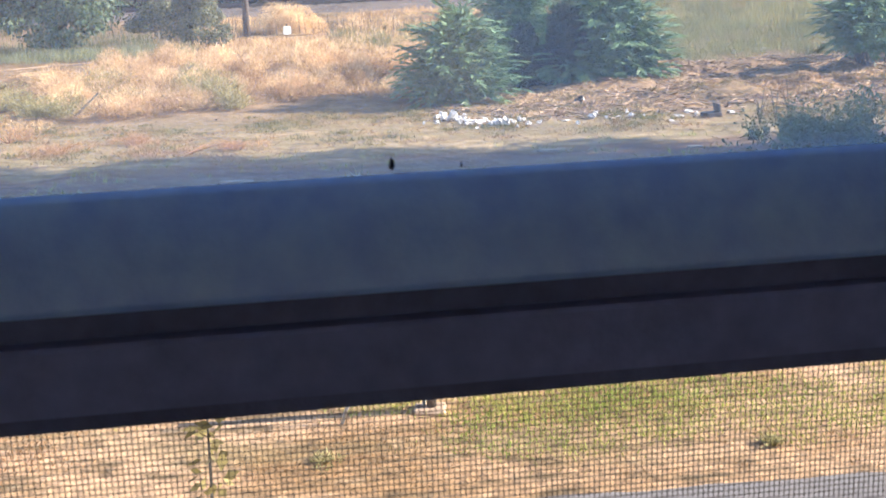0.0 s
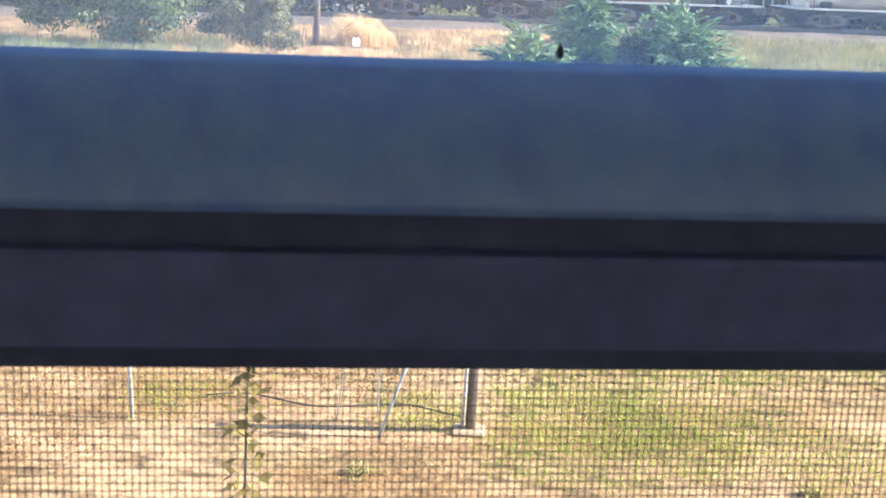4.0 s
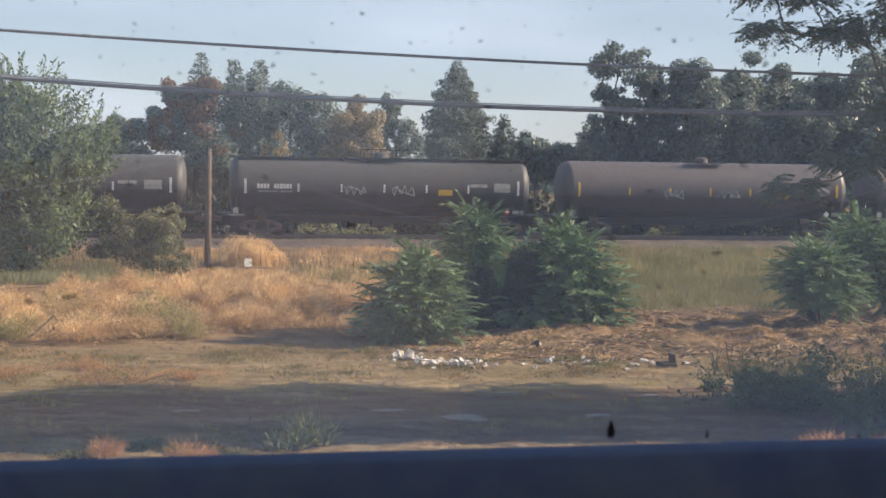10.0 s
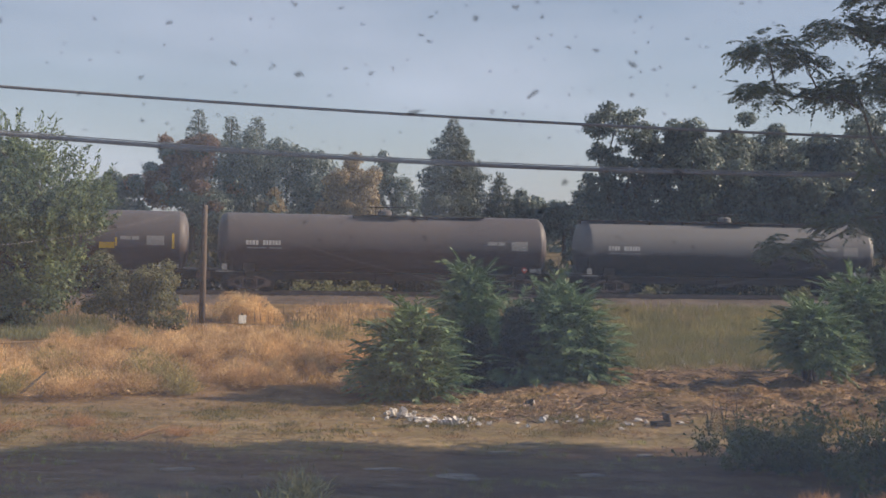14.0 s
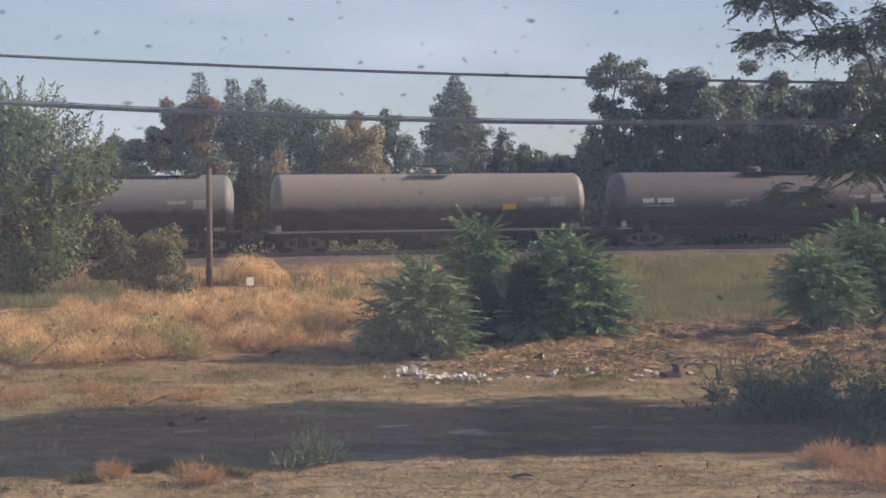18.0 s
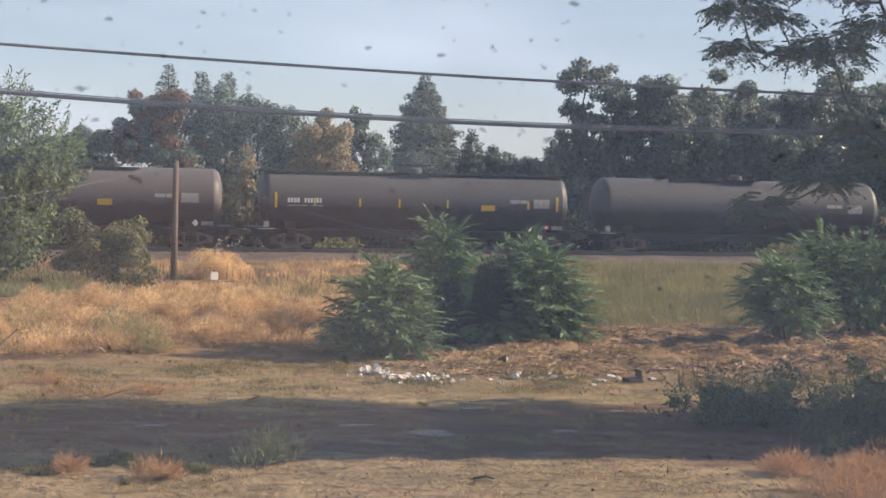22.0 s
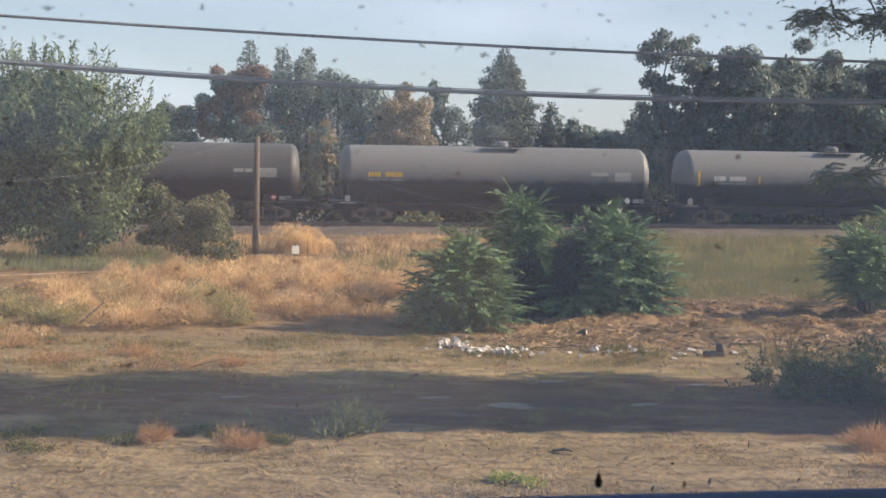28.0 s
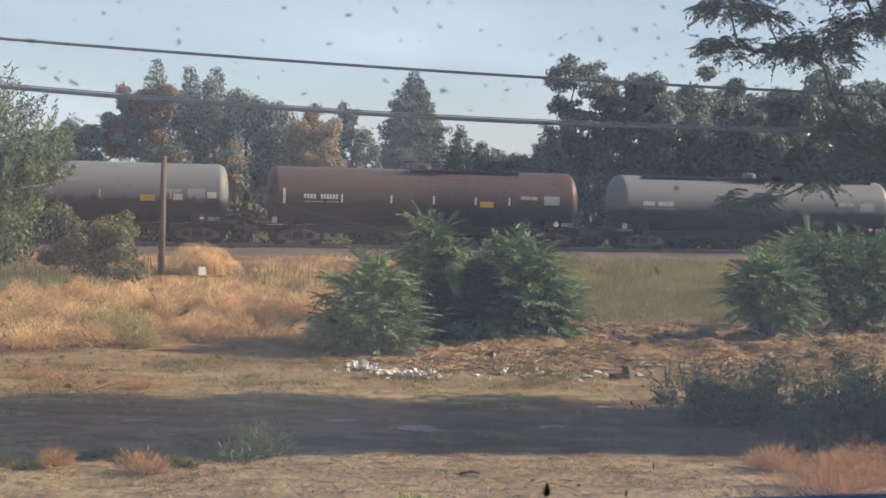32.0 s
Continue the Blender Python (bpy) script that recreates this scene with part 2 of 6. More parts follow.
def ground_material():
    m = bpy.data.materials.new("field_soil")
    m.use_nodes = True
    n, l = m.node_tree.nodes, m.node_tree.links
    b = n["Principled BSDF"]
    b.inputs["Roughness"].default_value = 0.95
    b.inputs["Specular IOR Level"].default_value = 0.15
    geo = n.new("ShaderNodeNewGeometry")

    def tex(scale, detail=6, stretch=(1, 1, 1)):
        mp = n.new("ShaderNodeMapping")
        mp.inputs["Scale"].default_value = stretch
        t = n.new("ShaderNodeTexNoise")
        t.inputs["Scale"].default_value, t.inputs["Detail"].default_value = scale, detail
        l.new(geo.outputs["Position"], mp.inputs[0])
        l.new(mp.outputs[0], t.inputs["Vector"])
        return t.outputs["Fac"]

    def rng(src, a, c, lo=0.0, hi=1.0):
        r = n.new("ShaderNodeMapRange")
        for k, v in zip(("From Min", "From Max", "To Min", "To Max"), (a, c, lo, hi)):
            r.inputs[k].default_value = v
        l.new(src, r.inputs["Value"])
        return r.outputs[0]

    def blend(fac, c1, c2):
        x = n.new("ShaderNodeMixRGB")
        if isinstance(fac, float):
            x.inputs[0].default_value = fac
        else:
            l.new(fac, x.inputs[0])
        for k, c in ((1, c1), (2, c2)):
            if isinstance(c, tuple):
                x.inputs[k].default_value = (*c, 1)
            else:
                l.new(c, x.inputs[k])
        return x.outputs[0]

    dirt = blend(rng(tex(0.5, 8, (0.6, 1.6, 1)), 0.35, 0.65), (0.35, 0.264, 0.152), (0.245, 0.184, 0.10))
    dirt = blend(rng(tex(2.2, 8), 0.5, 0.72, 0, 0.8), dirt, (0.17, 0.125, 0.065))
    grass = blend(rng(tex(0.9, 8, (0.5, 1.5, 1)), 0.4, 0.62), (0.37, 0.275, 0.15), (0.24, 0.19, 0.088))
    grass = blend(rng(tex(5.0, 4), 0.45, 0.7, 0, 0.8), grass, (0.10, 0.085, 0.04))
    # road soil, painted darker to carry the shade of the roadside trees
    road = blend(rng(tex(0.7, 6, (0.3, 2.0, 1)), 0.4, 0.66), (0.135, 0.080, 0.047), (0.225, 0.148, 0.092))
    road = blend(rng(tex(1.5, 8, (0.45, 2.4, 1)), 0.58, 0.68, 0, 0.7), road, (0.27, 0.21, 0.155))
    road = blend(rng(tex(2.6, 6, (0.5, 1.8, 1)), 0.52, 0.66, 0, 0.7), road, (0.075, 0.046, 0.028))
    straw = blend(rng(tex(0.8, 8), 0.4, 0.62), (0.30, 0.20, 0.11), (0.15, 0.095, 0.05))
    sep = n.new("ShaderNodeSeparateXYZ")
    rot = n.new("ShaderNodeVectorRotate")
    rot.rotation_type = "Z_AXIS"
    rot.inputs["Angle"].default_value = -PHI
    l.new(geo.outputs["Position"], rot.inputs["Vector"])
    l.new(rot.outputs[0], sep.inputs[0])
    wob = n.new("ShaderNodeMath")
    wob.operation = "MULTIPLY_ADD"
    wob.inputs[1].default_value = 4.0
    l.new(tex(0.5, 5), wob.inputs[0])
    l.new(sep.outputs["Y"], wob.inputs[2])
    y = wob.outputs[0]
    yard = blend(rng(tex(0.42, 4, (1, 1.6, 1)), 0.42, 0.6), (0.44, 0.285, 0.165), (0.27, 0.165, 0.08))
    c = blend(rng(y, 14.0, 17.5), yard, dirt)
    flat = n.new("ShaderNodeSeparateXYZ")
    l.new(geo.outputs["Position"], flat.inputs[0])
    near = n.new("ShaderNodeMath")
    near.operation = "MULTIPLY_ADD"
    near.inputs[1].default_value = 3.0
    l.new(tex(0.6, 6), near.inputs[0])
    l.new(flat.outputs["Y"], near.inputs[2])
    # near edge of the painted shade band, then its far edge
    c = blend(rng(near.outputs[0], 22.2, 22.7), c, road)
    c = blend(rng(y, 26.9, 27.5), c, grass)
    c = blend(rng(y, 32.0, 35.0), c, straw)
    raked = blend(rng(tex(2.4, 8, (0.6, 1.5, 1)), 0.42, 0.6), (0.32, 0.215, 0.125), (0.13, 0.086, 0.054))
    side = n.new("ShaderNodeMath")
    side.operation = "MULTIPLY_ADD"
    side.inputs[1].default_value = 2.5
    l.new(tex(0.7, 4), side.inputs[0])
    l.new(sep.outputs["X"], side.inputs[2])
    zone = n.new("ShaderNodeMath")
    zone.operation = "MULTIPLY"
    l.new(rng(side.outputs[0], 7.2, 8.2), zone.inputs[0])
    edge = n.new("ShaderNodeMath")
    edge.operation = "MULTIPLY"
    l.new(rng(y, 30.4, 31.2), edge.inputs[0])
    l.new(rng(y, 41.5, 40.5), edge.inputs[1])
    l.new(edge.outputs[0], zone.inputs[1])
    c = blend(zone.outputs[0], c, raked)
    c = blend(rng(y, 73.0, 77.0), c, blend(rng(tex(0.6, 6), 0.4, 0.6), (0.12, 0.11, 0.05), (0.20, 0.15, 0.075)))
    c = blend(rng(tex(0.55, 5, (0.5, 1.6, 1)), 0.50, 0.66, 0, 0.55), c, (0.19, 0.15, 0.07))
    c = blend(rng(tex(3.2, 8, (0.5, 1.4, 1)), 0.50, 0.66, 0, 0.85), c, (0.12, 0.085, 0.045))
    c = blend(rng(tex(6.5, 6, (0.6, 1.2, 1)), 0.58, 0.74, 0, 0.4), c, (0.5, 0.38, 0.24))
    mic = n.new("ShaderNodeMixRGB")
    mic.blend_type, mic.inputs[0].default_value = "OVERLAY", 0.6
    l.new(c, mic.inputs[1])
    fine = tex(14.0, 6)
    l.new(fine, mic.inputs[2])
    l.new(mic.outputs[0], b.inputs["Base Color"])
    bn = n.new("ShaderNodeBump")
    bn.inputs["Strength"].default_value, bn.inputs["Distance"].default_value = 0.8, 0.07
    l.new(tex(7.0, 8), bn.inputs["Height"])
    l.new(bn.outputs[0], b.inputs["Normal"])
    return m


M_GROUND = ground_material()


def pane_material():
    """Clear glass under a thin dusty film, tinted blue for haze, that scatters some of the daylight."""
    m = bpy.data.materials.new("dusty_pane")
    m.use_nodes = True
    n, l = m.node_tree.nodes, m.node_tree.links
    n.remove(n["Principled BSDF"])
    clear, lit_dust, mx = n.new("ShaderNodeBsdfTransparent"), n.new("ShaderNodeBsdfTranslucent"), n.new("ShaderNodeMixShader")
    # blue haze is put into the film's tint
    lit_dust.inputs["Color"].default_value = (0.66, 0.81, 1.0, 1)
    gloss, mg = n.new("ShaderNodeBsdfGlossy"), n.new("ShaderNodeMixShader")
    gloss.inputs["Roughness"].default_value = 0.05
    t = n.new("ShaderNodeTexNoise")
    t.inputs["Scale"].default_value, t.inputs["Detail"].default_value = 22, 4
    tcn = n.new("ShaderNodeTexCoord")
    l.new(tcn.outputs["Object"], t.inputs["Vector"])
    r = n.new("ShaderNodeMapRange")
    for k, v in zip(("From Min", "From Max", "To Min", "To Max"), (0.3, 0.7, 0.078, 0.11)):
        r.inputs[k].default_value = v
    l.new(t.outputs["Fac"], r.inputs["Value"])
    l.new(r.outputs[0], mx.inputs[0])
    l.new(clear.outputs[0], mx.inputs[1])
    l.new(lit_dust.outputs[0], mx.inputs[2])
    mg.inputs[0].default_value = 0.03
    l.new(mx.outputs[0], mg.inputs[1])
    l.new(gloss.outputs[0], mg.inputs[2])
    l.new(mg.outputs[0], n["Material Output"].inputs["Surface"])
    return m


M_PANE = pane_material()


# ---- mesh helpers ----
def fast_mesh(name, verts, faces, mat, smooth=False):
    """A mesh from an (n, 3) array and an (m, 3 or 4) array."""
    verts, faces = np.asarray(verts, np.float32), np.asarray(faces, np.int32)
    me = bpy.data.meshes.new(name)
    k = faces.shape[1]
    me.vertices.add(len(verts))
    me.vertices.foreach_set("co", verts.ravel())
    me.loops.add(faces.size)
    me.loops.foreach_set("vertex_index", faces.ravel())
    me.polygons.add(len(faces))
    me.polygons.foreach_set("loop_start", np.arange(len(faces), dtype=np.int32) * k)
    me.update(calc_edges=True)
    if smooth:
        me.polygons.foreach_set("use_smooth", np.ones(len(faces), bool))
    me.materials.append(mat)
    return me


def bm_mesh(name, bm, mat, smooth=False):
    me = bpy.data.meshes.new(name)
    bm.normal_update()
    for f in bm.faces:
        f.smooth = smooth
    bm.to_mesh(me)
    bm.free()
    me.materials.append(mat)
    return me


def part(name, data, mat, parent, label="", smooth=False, m=None):
    """Links a bmesh or a finished mesh as one mesh object under parent."""
    me = data if isinstance(data, bpy.types.Mesh) else bm_mesh(name, data, mat, smooth)
    ob = new(name, me)
    ob.parent = parent
    if m is not None:
        ob.matrix_basis = m
    return tagged(ob, label) if label else ob


def box(bm, x0, x1, y0, y1, z0, z1, bevel=0.0):
    vs = [bm.verts.new(p) for p in ((x0, y0, z0), (x1, y0, z0), (x1, y1, z0), (x0, y1, z0), (x0, y0, z1), (x1, y0, z1), (x1, y1, z1), (x0, y1, z1))]
    fs = [bm.faces.new([vs[i] for i in q]) for q in ((0, 3, 2, 1), (4, 5, 6, 7), (0, 1, 5, 4), (1, 2, 6, 5), (2, 3, 7, 6), (3, 0, 4, 7))]
    if bevel:
        es = list({e for f in fs for e in f.edges})
        bmesh.ops.bevel(bm, geom=es, offset=bevel, segments=1, affect="EDGES", profile=0.5)
    return bm


def boxes(*specs, bevel=0.0):
    bm = bmesh.new()
    for s in specs:
        box(bm, *s, bevel=bevel)
    return bm


def tube(bm, pts, radii, sides=6, cap=True):
    """A tapered tube along points."""
    rings = []
    pts = [Vector(p) for p in pts]
    for i, p in enumerate(pts):
        d = (pts[min(i + 1, len(pts) - 1)] - pts[max(i - 1, 0)]).normalized()
        a = d.orthogonal().normalized() if i == 0 else (a - d * a.dot(d)).normalized()
        b = d.cross(a)
        r = radii[i] if hasattr(radii, "__len__") else radii
        rings.append([bm.verts.new(p + (a * math.cos(k * math.tau / sides) + b * math.sin(k * math.tau / sides)) * r) for k in range(sides)])
    for r0, r1 in zip(rings, rings[1:]):
        for k in range(sides):
            bm.faces.new((r0[k], r0[(k + 1) % sides], r1[(k + 1) % sides], r1[k]))
    if cap:
        bm.faces.new(rings[0][::-1])
        bm.faces.new(rings[-1])
    return bm


def empty(name, m, label, category, group="", kind=""):
    e = new(name)
    e.empty_display_size = 0.3
    e.matrix_basis = m
    return tagged(e, label, category, group, kind)


def unit(v):
    return v / np.maximum(np.linalg.norm(v, axis=-1, keepdims=True), 1e-9)


def cards(centres, along, across, length, width):
    """Leaf-shaped quads: a base point, two shoulders and a tip each."""
    along, across = unit(along), unit(across)
    L, Wd = np.reshape(length, (-1, 1)), np.reshape(width, (-1, 1))
    base, tip = centres, centres + along * L
    mid = centres + along * L * 0.45
    v = np.stack([base, mid + across * Wd / 2, tip, mid - across * Wd / 2], 1).reshape(-1, 3)
    return v, np.arange(len(v), dtype=np.int32).reshape(-1, 4)


def crown_points(rng, blobs, n, shell=0.55):
    """Points inside ellipsoids (x, y, z, rx, ry, rz), thicker towards their skins, with their outward directions."""
    b = np.array(blobs, float)
    w = (b[:, 3] * b[:, 4] * b[:, 5]) ** 0.67
    i = rng.choice(len(b), n, p=w / w.sum())
    d = unit(rng.normal(size=(n, 3)))
    r = rng.uniform(shell ** 3, 1, n) ** (1 / 3)
    return b[i, :3] + d * b[i, 3:] * r[:, None], d


def leaf_crown(name, rng, blobs, n, size, mat, shell=0.55, droop=0.3, aspect=0.55, lying=0.0):
    """Leaves through the blobs; lying: how far they lie over a clump's skin, like shingles, instead of standing out of it."""
    p, d = crown_points(rng, blobs, n, shell)
    along = unit(d + rng.normal(size=(n, 3)) * 0.8 - np.array([0, 0, droop]))
    across = np.cross(along, rng.normal(size=(n, 3)))
    if lying:
        face = unit(d * lying + np.array([0, 0, 0.3]) + rng.normal(size=(n, 3)) * 0.5)
        along = unit(np.cross(face, rng.normal(size=(n, 3))) - np.array([0, 0, droop]))
        across = np.cross(along, face)
    L = size * rng.uniform(0.6, 1.4, n)
    v, f = cards(p, along, across, L, L * aspect)
    return fast_mesh(name, v, f, mat)


def clumpy(rng, blobs, k, spread, small):
    """Breaks large crown blobs into k small ones on their skins, for an uneven outline with gaps."""
    out = []
    for x, y, z, rx, ry, rz in blobs:
        for _ in range(k):
            d = unit(rng.normal(size=3))
            if d[2] < -0.6:
                d[2] *= -0.5
            q = rng.uniform(0.55, spread)
            s = rng.uniform(0.6, 1.25) * small
            out.append((x + d[0] * rx * q, y + d[1] * ry * q, z + d[2] * rz * q, rx * s, ry * s, rz * s * 0.8))
    return out


# ---- plan ----
CA, SA = math.cos(PHI), math.sin(PHI)
TRACK = 67.7                              # distance of the railway's centre line from the window, square to it
RAIL_Z = 0.75
W_PLANE, W_TOP, W_LOW = 0.22, 4.349, 4.2978   # sash rail: distance, top and bottom edge
HOUSE = pose(0, 0, 0, 0, 0, math.degrees(PHI))


def at(u, w, z=0.0):
    """A place from metres along the house and square to it."""
    return Vector((u * CA - w * SA, u * SA + w * CA, z))


def smooth(a, b, x):
    t = min(max((x - a) / (b - a), 0), 1)
    return t * t * (3 - 2 * t)


def ground_z(x, y):
    u, w = x * CA + y * SA, -x * SA + y * CA
    z = 0.38 * smooth(55.5, 61.5, w)
    near = smooth(140, 60, abs(u)) * smooth(110, 75, w) * smooth(5, 9, w)
    if near > 0:
        z += near * (0.05 * noise.noise((x * 0.35, y * 0.35, 0)) + 0.025 * noise.noise((x * 1.4, y * 1.4, 3)))
        z += near * smooth(18, 21, w) * smooth(33, 29, w) * (0.035 * noise.noise((u * 0.5, w * 2.2, 17)) + 0.02 * noise.noise((u * 1.5, w * 1.5, 18)))
        z += smooth(1.0, 4.0, -x) * smooth(32, 34.5, y) * smooth(44, 40, y) * (0.10 + 0.62 * max(0, noise.noise((x * 0.42, y * 0.36, 11))) + 0.2 * noise.noise((x * 1.1, y * 0.9, 12)))
        z += 0.36 * smooth(0.5, 3, x) * smooth(29.5, 32, y) * smooth(41, 37, y) * (0.5 + noise.noise((x * 0.6, y * 0.9, 7)) + 0.6 * noise.noise((x * 1.7, y * 2.2, 8)))
    return z


# ---- setting ----
def spaced(a, b, lo, hi, step, grow=1.35):
    v = list(np.arange(lo, hi + step / 2, step))
    s, p = step, lo
    while p > a:
        s *= grow
        p -= s
        v.insert(0, max(p, a))
    s, p = step, hi
    while p < b:
        s *= grow
        p += s
        v.append(min(p, b))
    return v


us, ws = spaced(-2500, 2500, -24, 30, 0.34), spaced(-2500, 2500, 6, 64, 0.3)
gv = []
for w_ in ws:
    for u_ in us:
        p = at(u_, w_)
        gv.append((p.x, p.y, ground_z(p.x, p.y)))
nu, nw = len(us), len(ws)
gf = [(j * nu + i, j * nu + i + 1, (j + 1) * nu + i + 1, (j + 1) * nu + i) for j in range(nw - 1) for i in range(nu - 1)]
ground = tagged(new("ground", fast_mesh("ground", gv, gf, M_GROUND, True)), "dry field of bare tan soil, straw and patchy grass", "ground", kind="structure")

pm = bmesh.new()
ring = [(-5.6, 8.0), (-3.6, 8.5), (-1.6, 8.95), (-0.5, 9.3), (1.0, 9.55), (2.9, 9.85), (5.0, 10.0), (9.0, 10.3), (9.0, 6.0), (-5.6, 6.0)]
ring = [p for (xa, ya), (xb, yb) in zip(ring, ring[1:8]) for p in [(xa + (xb - xa) * k / 12, ya + (yb - ya) * k / 12 + 0.10 * noise.noise((xa + (xb - xa) * k / 12, 4, 4)) + 0.025 * noise.noise(((xa + (xb - xa) * k / 12) * 4, 4, 9))) for k in range(12)]] + ring[7:]
top = [pm.verts.new((x, y, 0.045)) for x, y in ring]
low = [pm.verts.new((x, y, -0.1)) for x, y in ring]
pm.faces.new(top[::-1])
for k in range(len(ring)):
    pm.faces.new((top[k], top[(k + 1) % len(ring)], low[(k + 1) % len(ring)], low[k]))
pavement = tagged(new("pavement", bm_mesh("pavement", pm, M_PAVE)), "grey dusty paved strip beside the house", "pavement", kind="structure")

# railway bed with shoulders
prof = [(-6.2, 0.28), (-4.2, 0.42), (-2.4, 0.60), (2.4, 0.60), (4.5, 0.35), (8, 0.2)]
bv, bf = [], []
xs = list(np.arange(-70, 90, 1.0))
xs = [-900, -300, -120] + xs + [120, 300, 900]
for u_ in xs:
    for k, (w_, z_) in enumerate(prof):
        j = noise.noise((u_ * 0.4, k * 3.1, 5))
        bv.append(at(u_, TRACK + w_ + 0.25 * j, z_ + 0.05 * j * (0 < k < 5)))
n_ = len(prof)
bf = [(i * n_ + k, (i + 1) * n_ + k, (i + 1) * n_ + k + 1, i * n_ + k + 1) for i in range(len(xs) - 1) for k in range(n_ - 1)]
track_bed = tagged(new("track_bed", fast_mesh("track_bed", bv, bf, M_BALLAST, True)), "grey-brown gravel ballast of the railway", "ballast", kind="structure")
for side in (-0.72, 0.72):
    bm = bmesh.new()
    for s in ((-0.035, 0.035, 0.16, 0.20), (-0.01, 0.01, 0.03, 0.16), (-0.07, 0.07, 0.0, 0.03)):
        box(bm, -400, 400, s[0], s[1], s[2] - 0.05, s[3] - 0.05)
    r = new("rail", bm_mesh("rail", bm, M_RAILTOP))
    r.matrix_basis = Matrix.Translation(at(0, TRACK + side, 0.60)) @ HOUSE
    tagged(r, "worn brown steel railway rail on ties", "rail", "rails of the track", "structure")
tie_mesh = bm_mesh("railway_tie", boxes((-0.12, 0.12, -1.3, 1.3, -0.08, 0.05), bevel=0.015), M_TIE)
tv, tf = [], []
for k in range(130):
    o = len(tv)
    for v in tie_mesh.vertices:
        tv.append(at(-36 + k * 0.6 + v.co.x, TRACK + v.co.y, 0.57 + v.co.z))
    tf += [tuple(o + i for i in (p.vertices if len(p.vertices) == 4 else (*p.vertices, p.vertices[0])[:4])) for p in tie_mesh.polygons if len(p.vertices) == 4]
ties = tagged(new("railway_ties", fast_mesh("railway_ties", tv, tf, M_TIE)), "dark wooden railway ties in the ballast", "tie", kind="stuff")


# ---- the room and its window ----
def slab(name, mat, label, category, *specs):
    o = new(name, bm_mesh(name, boxes(*specs), mat))
    o.matrix_basis = HOUSE
    return tagged(o, label, category, kind="structure")


WU0, WU1, WZ0, WZ1, WIN, WOUT = -0.42, 0.46, 3.72, 4.98, 0.235, 0.40
slab("wall_window", M_WALL, "plain plastered wall round the window", "wall",
     (-2.4, WU0 - 0.04, WIN, WOUT, 2.7, 5.5), (WU1 + 0.04, 2.4, WIN, WOUT, 2.7, 5.5), (WU0 - 0.04, WU1 + 0.04, WIN, WOUT, 2.7, WZ0 - 0.04), (WU0 - 0.04, WU1 + 0.04, WIN, WOUT, WZ1 + 0.04, 5.5))
slab("wall_west", M_WALL, "plain plastered room wall", "wall", (-2.55, -2.4, -3.2, WOUT, 2.7, 5.5))
slab("wall_east", M_WALL, "plain plastered room wall", "wall", (2.4, 2.55, -3.2, WOUT, 2.7, 5.5))
# unseen opening, added so that daylight from behind reaches the sash rail
slab("wall_south", M_WALL, "unseen room wall, its opening added to light the sash rail", "wall", (-2.55, -0.78, -3.35, -3.2, 2.7, 5.5), (0.78, 2.55, -3.35, -3.2, 2.7, 5.5), (-0.78, 0.78, -3.35, -3.2, 2.7, 3.66), (-0.78, 0.78, -3.35, -3.2, 4.84, 5.5))
slab("floor", M_FLOOR, "brown wooden floor of the room", "floor", (-2.55, 2.55, -3.35, WOUT, 2.55, 2.7))
slab("ceiling", M_WALL, "plain white ceiling", "ceiling", (-2.55, 2.55, -3.35, WOUT, 5.5, 5.65))
slab("wall_lower", M_SIDING, "pale siding of the storey below", "wall", (-2.58, 2.58, 0.25, 0.41, -0.3, 2.55), (-2.58, -2.43, -3.23, 0.25, -0.3, 2.55), (2.43, 2.58, -3.23, 0.25, -0.3, 2.55), (-2.58, 2.58, -3.38, -3.23, -0.3, 2.55))
siding = []
for k in range(19):
    z0, z1 = 2.56 + k * 0.16, 2.56 + k * 0.16 + 0.157
    for u0, u1 in (((-2.58, WU0 - 0.04), (WU1 + 0.04, 2.58)) if z1 > WZ0 - 0.04 and z0 < WZ1 + 0.04 else ((-2.58, 2.58),)):
        siding.append((u0, u1, WOUT, WOUT + 0.018, z0, z1))
    siding += [(-2.572, -2.552, -3.35, WOUT, z0, z1), (2.552, 2.572, -3.35, WOUT, z0, z1)]
slab("house_siding", M_SIDING, "pale lapped siding boards round the upper storey", "siding", *siding)
rm = bmesh.new()
for s in (-1, 1):
    vs = [rm.verts.new(p) for p in ((-2.8, -1.47 + s * 2.1, 5.68), (2.8, -1.47 + s * 2.1, 5.68), (2.8, -1.47, 6.75), (-2.8, -1.47, 6.75), (-2.8, -1.47 + s * 2.1, 5.78), (2.8, -1.47 + s * 2.1, 5.78), (2.8, -1.47, 6.86), (-2.8, -1.47, 6.86))]
    for q in ((0, 3, 2, 1), (4, 5, 6, 7), (0, 1, 5, 4), (1, 2, 6, 5), (2, 3, 7, 6), (3, 0, 4, 7)):
        rm.faces.new([vs[i] for i in q])
for e in (-2.56, 2.56):
    rm.faces.new([rm.verts.new(p) for p in ((e, -3.4, 5.66), (e, 0.44, 5.66), (e, -1.47, 6.74))])
roof = tagged(new("roof", bm_mesh("roof", rm, M_ROOF)), "low grey shingled gable roof", "roof", kind="structure")
roof.matrix_basis = HOUSE

window = empty("window_1", HOUSE, "sash window with a dusty upper pane and an insect screen below", "window", kind="structure")


